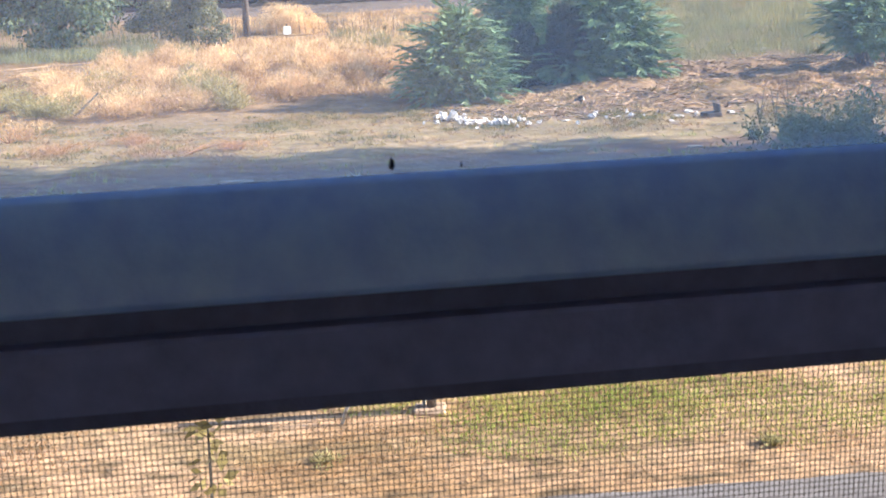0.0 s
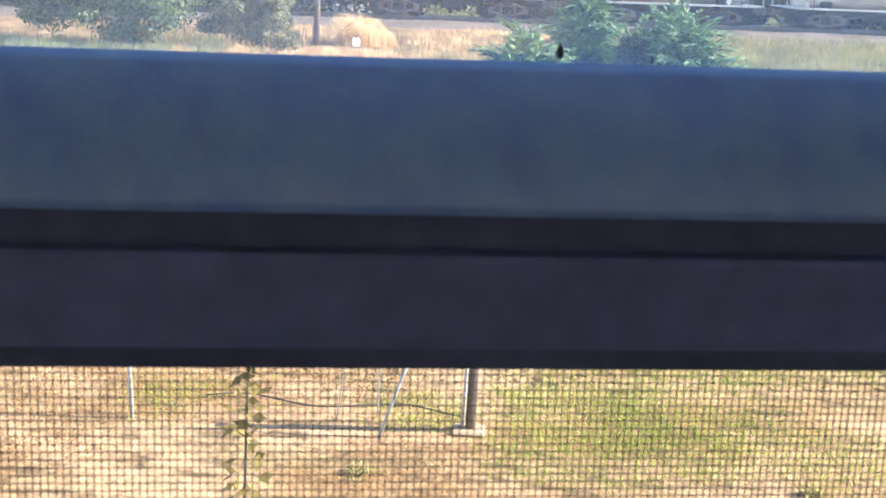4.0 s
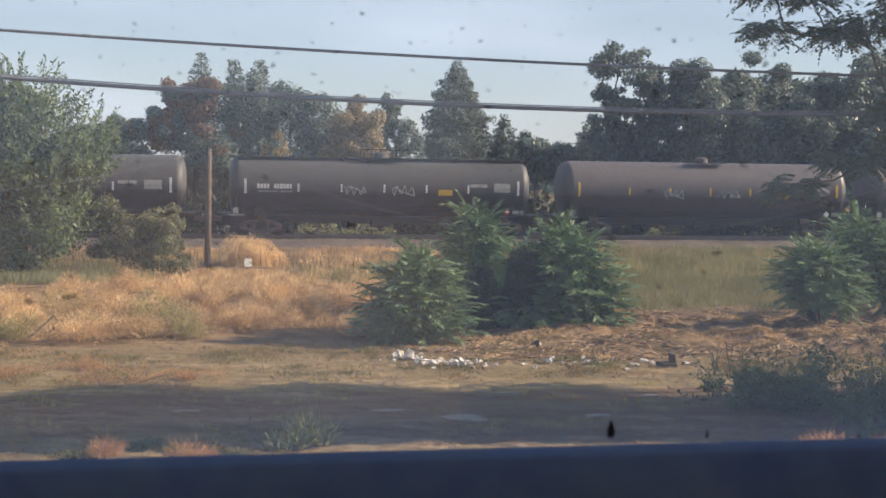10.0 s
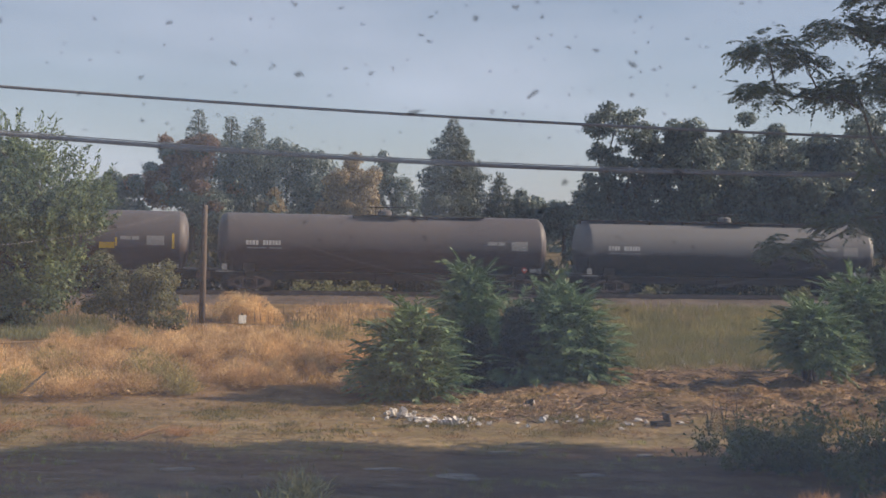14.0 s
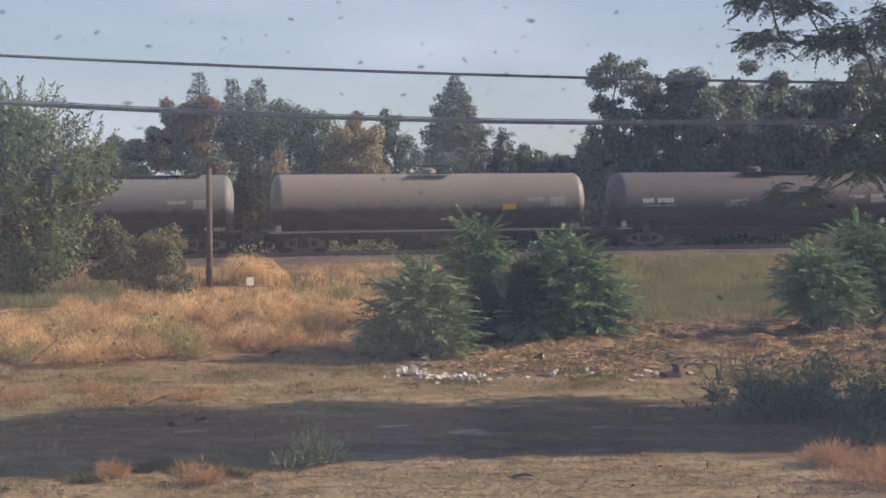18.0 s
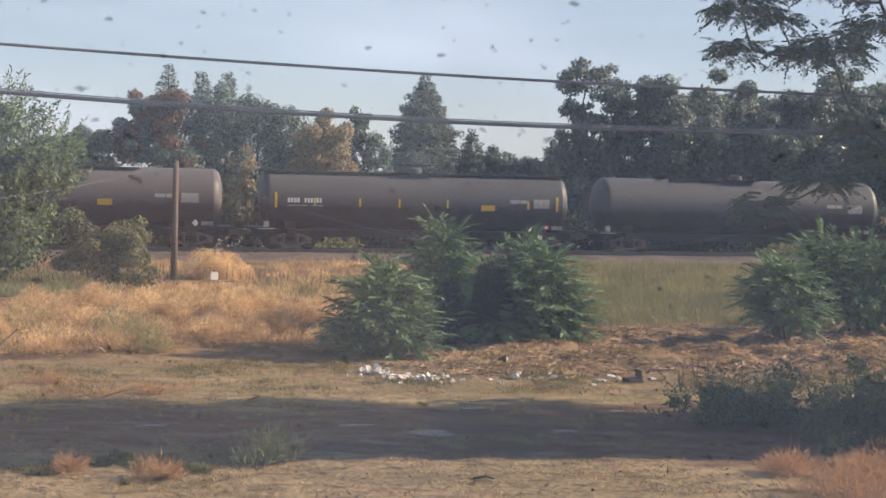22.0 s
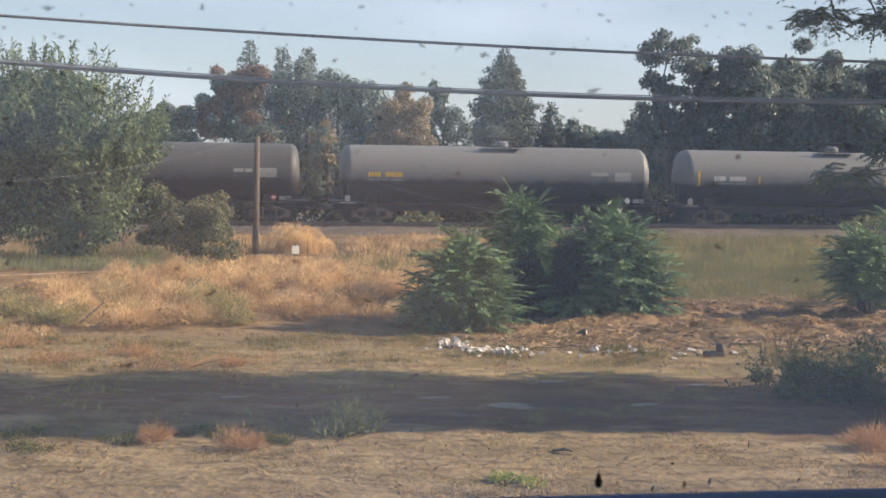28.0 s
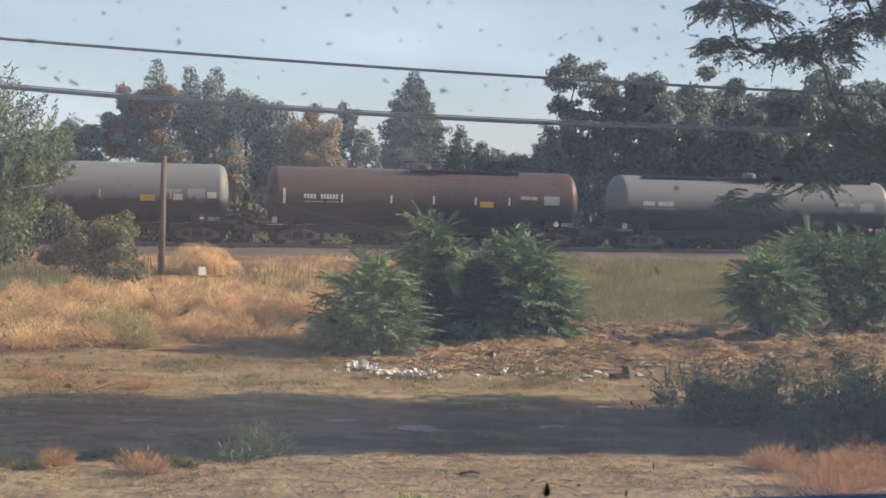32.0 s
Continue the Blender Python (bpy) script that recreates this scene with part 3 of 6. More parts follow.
def extrude_profile(bm, prof, u0, u1):
    a, b = [bm.verts.new((u0, w, z)) for w, z in prof], [bm.verts.new((u1, w, z)) for w, z in prof]
    n = len(prof)
    for k in range(n):
        bm.faces.new((a[k], b[k], b[(k + 1) % n], a[(k + 1) % n]))
    bm.faces.new(a[::-1])
    bm.faces.new(b)
    return bm


P = W_PLANE
# upper rail: a sloped bead that leans away towards the pane
upper = [(P + 0.012 * (k / 14) ** 2.2, W_TOP - 0.0242 * (1 - k / 14)) for k in range(14, -1, -1)]
upper += [(P + 0.03, W_TOP - 0.0242), (P + 0.03, W_TOP - 0.006), (P + 0.0155, W_TOP - 0.0035)]
part("meeting_rail", extrude_profile(bmesh.new(), upper, WU0, WU1), M_RAIL_SKY_BLUE, window, smooth=True, label="smooth sash rail with sky blue in its colour, sloped bead")
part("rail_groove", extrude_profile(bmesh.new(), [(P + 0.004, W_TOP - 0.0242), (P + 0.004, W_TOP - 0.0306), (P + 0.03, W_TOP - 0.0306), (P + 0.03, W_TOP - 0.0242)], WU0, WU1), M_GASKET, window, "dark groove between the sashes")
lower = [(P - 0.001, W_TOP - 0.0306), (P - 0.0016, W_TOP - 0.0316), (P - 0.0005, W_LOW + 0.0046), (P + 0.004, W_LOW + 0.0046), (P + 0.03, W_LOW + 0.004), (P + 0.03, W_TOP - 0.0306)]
part("lower_rail", extrude_profile(bmesh.new(), lower, WU0, WU1), M_SASH_LOW, window, "lower sash rail in a darker copy of the vinyl")
part("rail_gasket", extrude_profile(bmesh.new(), [(P + 0.003, W_LOW + 0.0040), (P + 0.003, W_LOW), (P + 0.024, W_LOW), (P + 0.024, W_LOW + 0.0040)], WU0, WU1), M_GASKET, window, "black weather strip")
fr = 0.04
for nm, s in (("jamb", (WU0 - fr, WU0, P - 0.01, WOUT, WZ0 - fr, WZ1 + fr)), ("jamb", (WU1, WU1 + fr, P - 0.01, WOUT, WZ0 - fr, WZ1 + fr)),
              ("head", (WU0, WU1, P - 0.01, WOUT, WZ1, WZ1 + fr)), ("sill", (WU0, WU1, P - 0.04, WOUT + 0.03, WZ0 - fr, WZ0))):
    part(nm, boxes(s, bevel=0.004), M_RAIL_SKY_BLUE, window)
pane = part("pane", boxes((WU0, WU1, P + 0.018, P + 0.021, W_TOP - 0.005, WZ1)), M_PANE, window, "dusty glass pane with specks")
pane.visible_shadow = False

# woven insect screen: 18 by 16 threads to the inch
SW, R_ = P + 0.030, 0.000095
uu, zz = np.arange(WU0, WU1, 0.00141), np.arange(WZ0, W_LOW + 0.006, 0.00156)


def threads(c, lo, hi, vertical):
    k = len(c)
    v = np.zeros((k, 8, 3))
    for i, (a, b) in enumerate(((-R_, -R_), (R_, -R_), (R_, R_), (-R_, R_))):
        for j, e in enumerate((lo, hi)):
            q = v[:, i + 4 * j]
            q[:, 0] = c + a if vertical else e
            q[:, 1] = SW + b + (R_ if vertical else -R_)
            q[:, 2] = e if vertical else c + a
    quads = np.array([(0, 1, 5, 4), (1, 2, 6, 5), (2, 3, 7, 6), (3, 0, 4, 7)])
    return v.reshape(-1, 3), (np.arange(k)[:, None, None] * 8 + quads).reshape(-1, 4)


v1, f1 = threads(uu, WZ0, W_LOW + 0.006, True)
v2, f2 = threads(zz, WU0, WU1, False)
part("insect_screen", fast_mesh("insect_screen", np.concatenate([v1, v2]), np.concatenate([f1, f2 + len(v1)]), M_SCREEN), None, window, "dark woven insect screen")

# dirt on the glass
rng = np.random.default_rng(11)
sv, sf = [], []
for _ in range(2100):
    u_, z_ = rng.uniform(-0.16, 0.2), W_TOP + 0.02 + rng.uniform(0, 0.15)
    r_ = rng.choice([0.00014, 0.0002, 0.0003, 0.0005], p=[0.42, 0.36, 0.19, 0.03])
    st = rng.uniform(1, 3.0)
    o = len(sv)
    an = rng.uniform(-0.6, 0.6)
    sv.append((u_, P + 0.0172, z_))
    for k in range(8):
        a_ = k * math.tau / 8
        q = r_ * rng.uniform(0.35, 1.35)
        x_, y_ = q * st * math.cos(a_), q * math.sin(a_)
        sv.append((u_ + x_ * math.cos(an) - y_ * math.sin(an), P + 0.0178, z_ + x_ * math.sin(an) + y_ * math.cos(an)))
    sf += [(o, o + 1 + k, o + 1 + (k + 1) % 8) for k in range(8)]
M_SPECK = material("glass_dirt", (0.20, 0.21, 0.22), 0.9, scale=60, bump=0)
sn, sl = M_SPECK.node_tree.nodes, M_SPECK.node_tree.links
st_, sx_ = sn.new("ShaderNodeBsdfTransparent"), sn.new("ShaderNodeMixShader")
sx_.inputs[0].default_value = 0.55
sl.new(st_.outputs[0], sx_.inputs[1])
sl.new(sn["Principled BSDF"].outputs[0], sx_.inputs[2])
sl.new(sx_.outputs[0], sn["Material Output"].inputs["Surface"])
specks = tagged(new("dirt_specks", fast_mesh("dirt_specks", sv, sf, M_SPECK)), "small dark specks of dirt dried on the pane", "dirt", kind="stuff")
specks.matrix_basis = HOUSE

# a dried pupa case stuck to the pane just over the rail, and a second small crumb
bm = bmesh.new()
tube(bm, [(0, 0, 0), (0, 0, 0.0005), (0, 0, 0.0012), (0, 0, 0.0021), (0, 0, 0.0028)], [0.0004, 0.0007, 0.0007, 0.0004, 0.0001], 8)
M_HUSK = material("dark_husk", (0.05, 0.04, 0.04), 0.7, scale=300, bump=0.1)
husk = tagged(new("insect_husk", bm_mesh("insect_husk", bm, M_HUSK, True)), "small dark insect husk stuck to the pane", "husk")
husk.matrix_basis = Matrix.Translation(at(0.0142 * CA + 0.24 * SA + 0.0076, P + 0.0165, W_TOP + 0.0002)) @ HOUSE
bm = bmesh.new()
tube(bm, [(0, 0, 0), (0.0001, 0, 0.0008), (0, 0, 0.0014)], [0.00022, 0.0002, 0.0001], 6)
crumb = tagged(new("dirt_crumb", bm_mesh("dirt_crumb", bm, M_HUSK, True)), "thin dark crumb standing on the sash rail", "crumb")
crumb.matrix_basis = Matrix.Translation(at(0.0142 * CA + 0.24 * SA + 0.0235, P + 0.0155, W_TOP)) @ HOUSE


# ---- tank cars ----
CACHE = {}


def cached(key, make):
    if key not in CACHE:
        CACHE[key] = make()
    return CACHE[key]


def tank_material(name, color, color2, lit_dust=0.3, rough=0.5, tint=(0.30, 0.30, 0.305)):
    """Weathered paint; the sunlit upper half is painted in by tint, with a streaky lower edge."""
    m = material(name, color, rough, 0.0, color2, 0.8, 0.7, bump=0.12, bump_scale=4, stretch=(0.5, 1, 2.2), spec=0.3)
    n, l = m.node_tree.nodes, m.node_tree.links
    b = n["Principled BSDF"]
    src = b.inputs["Base Color"].links[0].from_socket
    tex = [k for k in n if k.type == "TEX_COORD"][0]
    sep, st, mp = n.new("ShaderNodeSeparateXYZ"), n.new("ShaderNodeTexNoise"), n.new("ShaderNodeMapping")
    mp.inputs["Scale"].default_value = (2.2, 0.3, 0.25)
    st.inputs["Scale"].default_value, st.inputs["Detail"].default_value = 1.0, 6
    l.new(tex.outputs["Object"], sep.inputs[0])
    l.new(tex.outputs["Object"], mp.inputs[0])
    l.new(mp.outputs[0], st.inputs["Vector"])
    ad = n.new("ShaderNodeMath")
    ad.operation = "MULTIPLY_ADD"
    ad.inputs[1].default_value = 0.5
    l.new(st.outputs["Fac"], ad.inputs[0])
    l.new(sep.outputs["Z"], ad.inputs[2])
    # height mask that paints a sunlit upper half over a shaded lower half
    r = n.new("ShaderNodeMapRange")
    for k, v in zip(("From Min", "From Max", "To Min", "To Max"), (-0.16, 0.10, 0.0, lit_dust)):
        r.inputs[k].default_value = v
    l.new(ad.outputs[0], r.inputs["Value"])
    mx = n.new("ShaderNodeMixRGB")
    mx.inputs[2].default_value = (*tint, 1)
    l.new(r.outputs[0], mx.inputs[0])
    l.new(src, mx.inputs[1])
    l.new(mx.outputs[0], b.inputs["Base Color"])
    return m


T_BLACK = tank_material("tank_black", (0.042, 0.041, 0.045), (0.062, 0.060, 0.062), 0.2)
T_BROWN = tank_material("tank_brown", (0.085, 0.066, 0.066), (0.06, 0.048, 0.05), 0.25)
T_GREY = tank_material("tank_grey", (0.050, 0.053, 0.060), (0.037, 0.04, 0.045), 0.58)
T_TAN = tank_material("tank_tan", (0.055, 0.052, 0.053), (0.075, 0.068, 0.065), 0.8, tint=(0.30, 0.265, 0.235))
T_WHITE = tank_material("tank_white", (0.75, 0.73, 0.68), (0.55, 0.52, 0.47))
T_RUST = tank_material("tank_rust", (0.048, 0.045, 0.048), (0.038, 0.037, 0.04), 0.6, tint=(0.125, 0.073, 0.057))
T_SOOT = tank_material("tank_soot", (0.035, 0.034, 0.036), (0.05, 0.045, 0.043), 0.0)
TANK_R = 1.46


def tank_mesh(length, r):
    bm = bmesh.new()
    half, seg = length / 2, 40
    st = [(-half, 0.02), (-half + 0.03, 0.44), (-half + 0.10, 0.73), (-half + 0.20, 0.89), (-half + 0.33, 0.965), (-half + 0.455, 0.996), (-half + 0.47, 1.0), (-half + 0.53, 1.0)]
    body = [(-half + 0.9, 1.0)] + [(-half + 0.9 + (length - 1.8) * k / 8, 1.0) for k in range(1, 8)] + [(half - 0.9, 1.0)]
    st = st + body + [(-x, q) for x, q in reversed(st)]
    rings = [[bm.verts.new((x, r * q * math.sin(a * math.tau / seg), r * q * math.cos(a * math.tau / seg))) for a in range(seg)] for x, q in st]
    for a, b in zip(rings, rings[1:]):
        for k in range(seg):
            bm.faces.new((a[k], b[k], b[(k + 1) % seg], a[(k + 1) % seg]))
    bm.faces.new(rings[0])
    bm.faces.new(rings[-1][::-1])
    return bm


def disc(bm, x, y, z, r, depth, seg=20):
    """A short wheel-like drum whose axle lies along y."""
    a = [bm.verts.new((x + r * math.cos(k * math.tau / seg), y, z + r * math.sin(k * math.tau / seg))) for k in range(seg)]
    b = [bm.verts.new((x + r * math.cos(k * math.tau / seg), y + depth, z + r * math.sin(k * math.tau / seg))) for k in range(seg)]
    for k in range(seg):
        bm.faces.new((a[k], a[(k + 1) % seg], b[(k + 1) % seg], b[k]))
    bm.faces.new(a[::-1])
    bm.faces.new(b)


def wheel_mesh():
    bm = bmesh.new()
    for s in (-1, 1):
        disc(bm, 0, s * 0.72 - 0.065, 0, 0.42, 0.13, 24)
        disc(bm, 0, s * 0.66 - 0.015, 0, 0.445, 0.03, 24)
        disc(bm, 0, s * 0.80 - 0.03, 0, 0.17, 0.06, 12)
    disc(bm, 0, -0.95, 0, 0.08, 1.9, 10)
    return bm_mesh("wheelset", bm, M_STEEL)


def frame_mesh():
    """One cast side frame of a truck with its openings."""
    bm = bmesh.new()
    for y in (-1.08,):
        tube(bm, [(-1.05, y, 0.50), (-0.80, y, 0.62), (-0.35, y, 0.74), (0.35, y, 0.74), (0.80, y, 0.62), (1.05, y, 0.50)], 0.085, 6)
        tube(bm, [(-0.98, y, 0.46), (-0.55, y, 0.28), (-0.30, y, 0.20), (0.30, y, 0.20), (0.55, y, 0.28), (0.98, y, 0.46)], 0.075, 6)
        for x in (-0.34, 0.34):
            tube(bm, [(x, y, 0.2), (x, y, 0.74)], 0.07, 6)
        for x in (-0.89, 0.89):
            box(bm, x - 0.16, x + 0.16, y - 0.1, y + 0.1, 0.28, 0.60, 0.03)
    return bm_mesh("side_frame", bm, M_RUSTY)


def spring_mesh():
    bm = bmesh.new()
    for x in (-0.2, 0.0, 0.2):
        pts = [(x + 0.075 * math.cos(k * 1.2), -1.08 + 0.075 * math.sin(k * 1.2), 0.24 + k * 0.0145) for k in range(24)]
        tube(bm, pts, 0.018, 5)
    return bm_mesh("spring_group", bm, M_STEEL)


def bars(bm, x, y_of, z, spec, h, gap=0.05):
    """A row of short flat bars, as lettering that cannot be read; spec holds their widths, 0 for a space."""
    for w in spec:
        if w:
            z0, z1 = z, z + h
            vs = [bm.verts.new((px, y_of(pz), pz)) for px, pz in ((x, z0), (x + w, z0), (x + w, z1), (x, z1))]
            bm.faces.new(vs)
        x += (w or 0.16) + gap


def on_tank(r, cz, lift=0.012):
    return lambda z: -math.sqrt(max((r + lift) ** 2 - (z - cz) ** 2, 0.01))


def patch_on(bm, x0, x1, z0, z1, f, n=3):
    for k in range(n):
        a, b = z0 + (z1 - z0) * k / n, z0 + (z1 - z0) * (k + 1) / n
        vs = [bm.verts.new(p) for p in ((x0, f(a), a), (x1, f(a), a), (x1, f(b), b), (x0, f(b), b))]
        bm.faces.new(vs)


def scrawl(bm, x, z, f, w, h, seed):
    rg = random.Random(seed)
    pts = [(x + w * k / 9, z + h * (0.5 + 0.5 * math.sin(k * 2.3 + seed))) for k in range(10)]
    for _ in range(3):
        pts = pts + [(x + w * rg.random(), z + h * rg.random())]
    path = []
    for (xa, za), (xb, zb) in zip(pts, pts[1:]):
        path += [(xa + (xb - xa) * k / 4, za + (zb - za) * k / 4) for k in range(4)]
    tube(bm, [(px, f(pz), pz) for px, pz in path], 0.03, 4)


WHEELS = []


def tank_car(x0, x1, mat, label, seed, stripe=None, walkway=None, text=True, graffiti=0, placard_x=0.86, belly=None, yellow_at=None, sill=False, r=TANK_R, number_mat=None, rails=False, housing=0.5, stripes_at=(0.22, 0.36, 0.50, 0.64, 0.78), end_stripes=(-1, 1), extra_plates=False):
    """A tank car whose tank reaches from x0 to x1 along the train; returns its empty, at rail height, and its centre."""
    rg = random.Random(seed)
    L, c = x1 - x0, (x0 + x1) / 2
    car = empty("tank_car", pose(0, 0, 0), label, "tank car", "tank cars of the train")
    cz = 4.70 - RAIL_Z - TANK_R
    f = on_tank(r, cz)
    tank = part("tank", tank_mesh(L, r), mat, car, smooth=True, m=Matrix.Translation((0, 0, cz)))
    half = L / 2
    part("centre_sill", boxes((-half - 0.35, half + 0.35, -0.28, 0.28, 0.62, 0.98)), M_STEEL, car)
    for s in (-1, 1):
        e = s * (half - 1.55)
        bol = bmesh.new()
        box(bol, e - 0.22, e + 0.22, -1.36, 1.36, 0.74, 1.06, 0.02)
        for y in (-0.95, 0.95):
            box(bol, e - 0.3, e + 0.3, y - 0.06, y + 0.06, 1.0, cz - r * 0.62, 0.0)
        part("bolster", bol, M_STEEL, car)
        pl = boxes((s * half - 0.55, s * half + 0.5, -1.45, 1.45, 1.06, 1.11))
        for y in (-1.42, 1.42):
            tube(pl, [(s * (half + 0.45), y, 1.1), (s * (half + 0.45), y, 2.0), (s * (half - 0.35), y, 2.0), (s * (half - 0.35), y, 1.1)], 0.022, 5)
        part("end_platform", pl, M_STEEL if not rails else T_WHITE, car)
        part("coupler", cached("coupler", lambda: bm_mesh("coupler", boxes((-0.45, 0.45, -0.12, 0.12, 0.66, 0.92), (0.25, 0.5, -0.2, 0.2, 0.60, 0.98), bevel=0.03), M_RUSTY)), None, car, m=pose(s * (half + 0.6), 0, 0, 0, 0, 0 if s > 0 else 180))
        truck = part("truck", cached("truck", lambda: bm_mesh("truck", boxes((-0.2, 0.2, -1.1, 1.1, 0.42, 0.66), bevel=0.03), M_STEEL)), None, car, "three-piece freight truck with rusty side frames", m=pose(e, 0, 0))
        for k, y in enumerate((0, 180)):
            part("side_frame", cached("frame", frame_mesh), None, truck, m=pose(0, 0, 0, 0, 0, y))
            part("spring_group", cached("spring", spring_mesh), None, truck, m=pose(0, 0, 0, 0, 0, y))
        for xw in (-0.89, 0.89):
            WHEELS.append((part("wheelset", cached("wheel", wheel_mesh), None, truck), xw))
        lad = bmesh.new()
        lx = s * (half - 0.5)
        for dx in (-0.2, 0.2):
            tube(lad, [(lx + dx, -1.5, 0.55), (lx + dx, -1.5, 1.95)], 0.02, 4)
        for k in range(5):
            tube(lad, [(lx - 0.2, -1.5, 0.6 + 0.32 * k), (lx + 0.2, -1.5, 0.6 + 0.32 * k)], 0.016, 4)
        part("ladder", lad, M_STEEL, car)
        if stripe and s in end_stripes:
            bm = bmesh.new()
            patch_on(bm, s * (half - 0.78) - 0.06, s * (half - 0.78) + 0.06, cz - 0.38, cz + 0.36, f)
            part("end_stripe", bm, stripe, car)
    # top fittings
    top = cz + r
    hx = (housing - 0.5) * L
    bm = bmesh.new()
    tube(bm, [(hx, 0, top - 0.12), (hx, 0, top + 0.22), (hx, 0, top + 0.30)], [0.36, 0.36, 0.2], 16)
    part("valve_housing", bm, mat, car)
    bm = boxes((hx - 1.0, hx + 1.0, -0.95, -0.45, top - 0.03, top + 0.02), (hx - 1.0, hx + 1.0, 0.45, 0.95, top - 0.03, top + 0.02))
    for y in (-0.9, 0.9):
        tube(bm, [(hx - 0.95, y, top), (hx - 0.95, y, top + 0.42), (hx + 0.95, y, top + 0.42), (hx + 0.95, y, top)], 0.02, 4)
        for x in (-0.35, 0.35):
            tube(bm, [(hx + x, y, top - 0.25), (hx + x, y, top + 0.42)], 0.018, 4)
    part("platform", bm, M_STEEL, car, "dark grated platform with a handrail")
    if walkway:
        a, b = (walkway[0] - 0.5) * L, (walkway[1] - 0.5) * L
        bm = boxes((a, b, -0.75, -0.35, top - 0.06, top - 0.01))
        k = a
        while k < b:
            box(bm, k - 0.03, k + 0.03, -0.75, -0.3, top - 0.25, top - 0.06)
            k += 1.9
        part("top_walkway", bm, M_STEEL, car)
    if sill:
        part("side_sill", boxes((-half - 0.2, half + 0.2, -1.5, -1.42, 1.02, 1.12), (-half - 0.2, half + 0.2, 1.42, 1.5, 1.02, 1.12)), T_TAN if mat is T_TAN else T_WHITE, car)
    if belly:
        bm = bmesh.new()
        fb = on_tank(r, cz, 0.008)
        patch_on(bm, (belly[0] - 0.5) * L, (belly[1] - 0.5) * L, cz - 1.25, cz + belly[2], fb, 8)
        part("spill_stain", bm, T_SOOT, car, "dark oily stain down the side")
    # side stripes
    if stripe:
        for q in stripes_at:
            bm = bmesh.new()
            x = (q - 0.5) * L
            patch_on(bm, x - 0.05, x + 0.05, cz - 0.28, cz + 0.13, f, 2)
            part("safety_stripe", bm, stripe, car)
    # lettering as plain bars
    if text:
        bm = bmesh.new()
        x = -half + (1.35 if not isinstance(text, float) else text)
        for dx, widths in ((0.0, [0.13, 0.11, 0.14, 0.12]), (0.84, [0.12, 0.1, 0.13, 0.11, 0.12, 0.11])):
            bm = bmesh.new()
            bars(bm, x + dx, f, cz - 0.12, widths, 0.23, 0.035)
            part("lettering", bm, number_mat or M_WHITE, car)
        for dx, widths in ((0.05, [0.3, 0.22, 0.35]), (1.15, [0.28, 0.3])):
            bm = bmesh.new()
            bars(bm, x + dx, f, cz - 0.30, widths, 0.07, 0.04)
            part("small_lettering", bm, M_GRAFFITI, car)
    bm = bmesh.new()
    patch_on(bm, half - 2.05, half - 1.2, cz - 0.22, cz + 0.24, f, 2)
    part("data_panel", bm, M_PLACARD, car, "pale stencilled data panel")
    bm = bmesh.new()
    bars(bm, half - 3.3, f, cz + 0.0 + 0.06 * rg.random(), [0.5, 0.35], 0.18, 0.05)
    part("test_stencil", bm, M_PLACARD, car)
    bm = bmesh.new()
    zc, xc, q = 1.28, half - 1.35, 0.17
    yv = -1.47
    vs = [bm.verts.new((xc + dx, yv + dy, zc + dz)) for dy in (0, 0.02) for dx, dz in ((-q, 0), (0, -q), (q, 0), (0, q))]
    bm.faces.new(vs[:4])
    bm.faces.new(vs[4:][::-1])
    for k in range(4):
        bm.faces.new((vs[k], vs[(k + 1) % 4], vs[4 + (k + 1) % 4], vs[4 + k]))
    placard = part("hazard_placard", bm, M_RED if seed % 2 == 0 else M_WHITE, car, "small red diamond placard" if seed % 2 == 0 else "small white diamond placard")
    if seed % 2 == 0:
        part("mark", boxes((xc - 0.09, xc + 0.09, yv - 0.006, yv - 0.003, zc - 0.03, zc + 0.06)), M_WHITE, placard)
    part("tag_plate", boxes((xc + 0.28, xc + 0.86, yv, yv + 0.015, zc - 0.11, zc + 0.08)), M_PLACARD, car, "pale tag plate beside the placard")
    part("step_plate", boxes((-half - 0.1, -half + 0.75, -1.52, -1.46, 1.02, 1.07), (-half + 0.18, -half + 0.44, -1.52, -1.46, 1.12, 1.42)), M_PLACARD, car, "pale step and bracket at the car's end")
    if yellow_at:
        bm = bmesh.new()
        x = (yellow_at - 0.5) * L
        patch_on(bm, x, x + 0.72, cz - 0.40, cz - 0.10, f, 2)
        part("yellow_panel", bm, M_YELLOW, car, "bright yellow inspection panel")
    if extra_plates:
        for a, b, z0, z1 in ((0.842, 0.868, -0.34, -0.04), (0.936, 0.962, -0.22, 0.08)):
            bm = bmesh.new()
            patch_on(bm, (a - 0.5) * L, (b - 0.5) * L, cz + z0, cz + z1, f, 2)
            part("notice_plate", bm, M_WHITE, car, "small white notice plate")
    for k in range(graffiti):
        bm = bmesh.new()
        x = (-0.18 + 0.2 * k + 0.05 * rg.random()) * L
        scrawl(bm, x, cz - 0.45, f, rg.uniform(1.0, 1.7), rg.uniform(0.35, 0.55), seed + k)
        part("scrawl", bm, M_GRAFFITI, car, "faded spray-painted scrawl")
    bm = boxes((half - 2.9, half - 2.3, -1.5, -1.1, 0.72, 1.02), bevel=0.03)
    tube(bm, [(half - 2.2, -1.3, 0.87), (half - 1.7, -1.3, 0.87)], 0.05, 6)
    part("brake_gear", bm, M_STEEL, car)
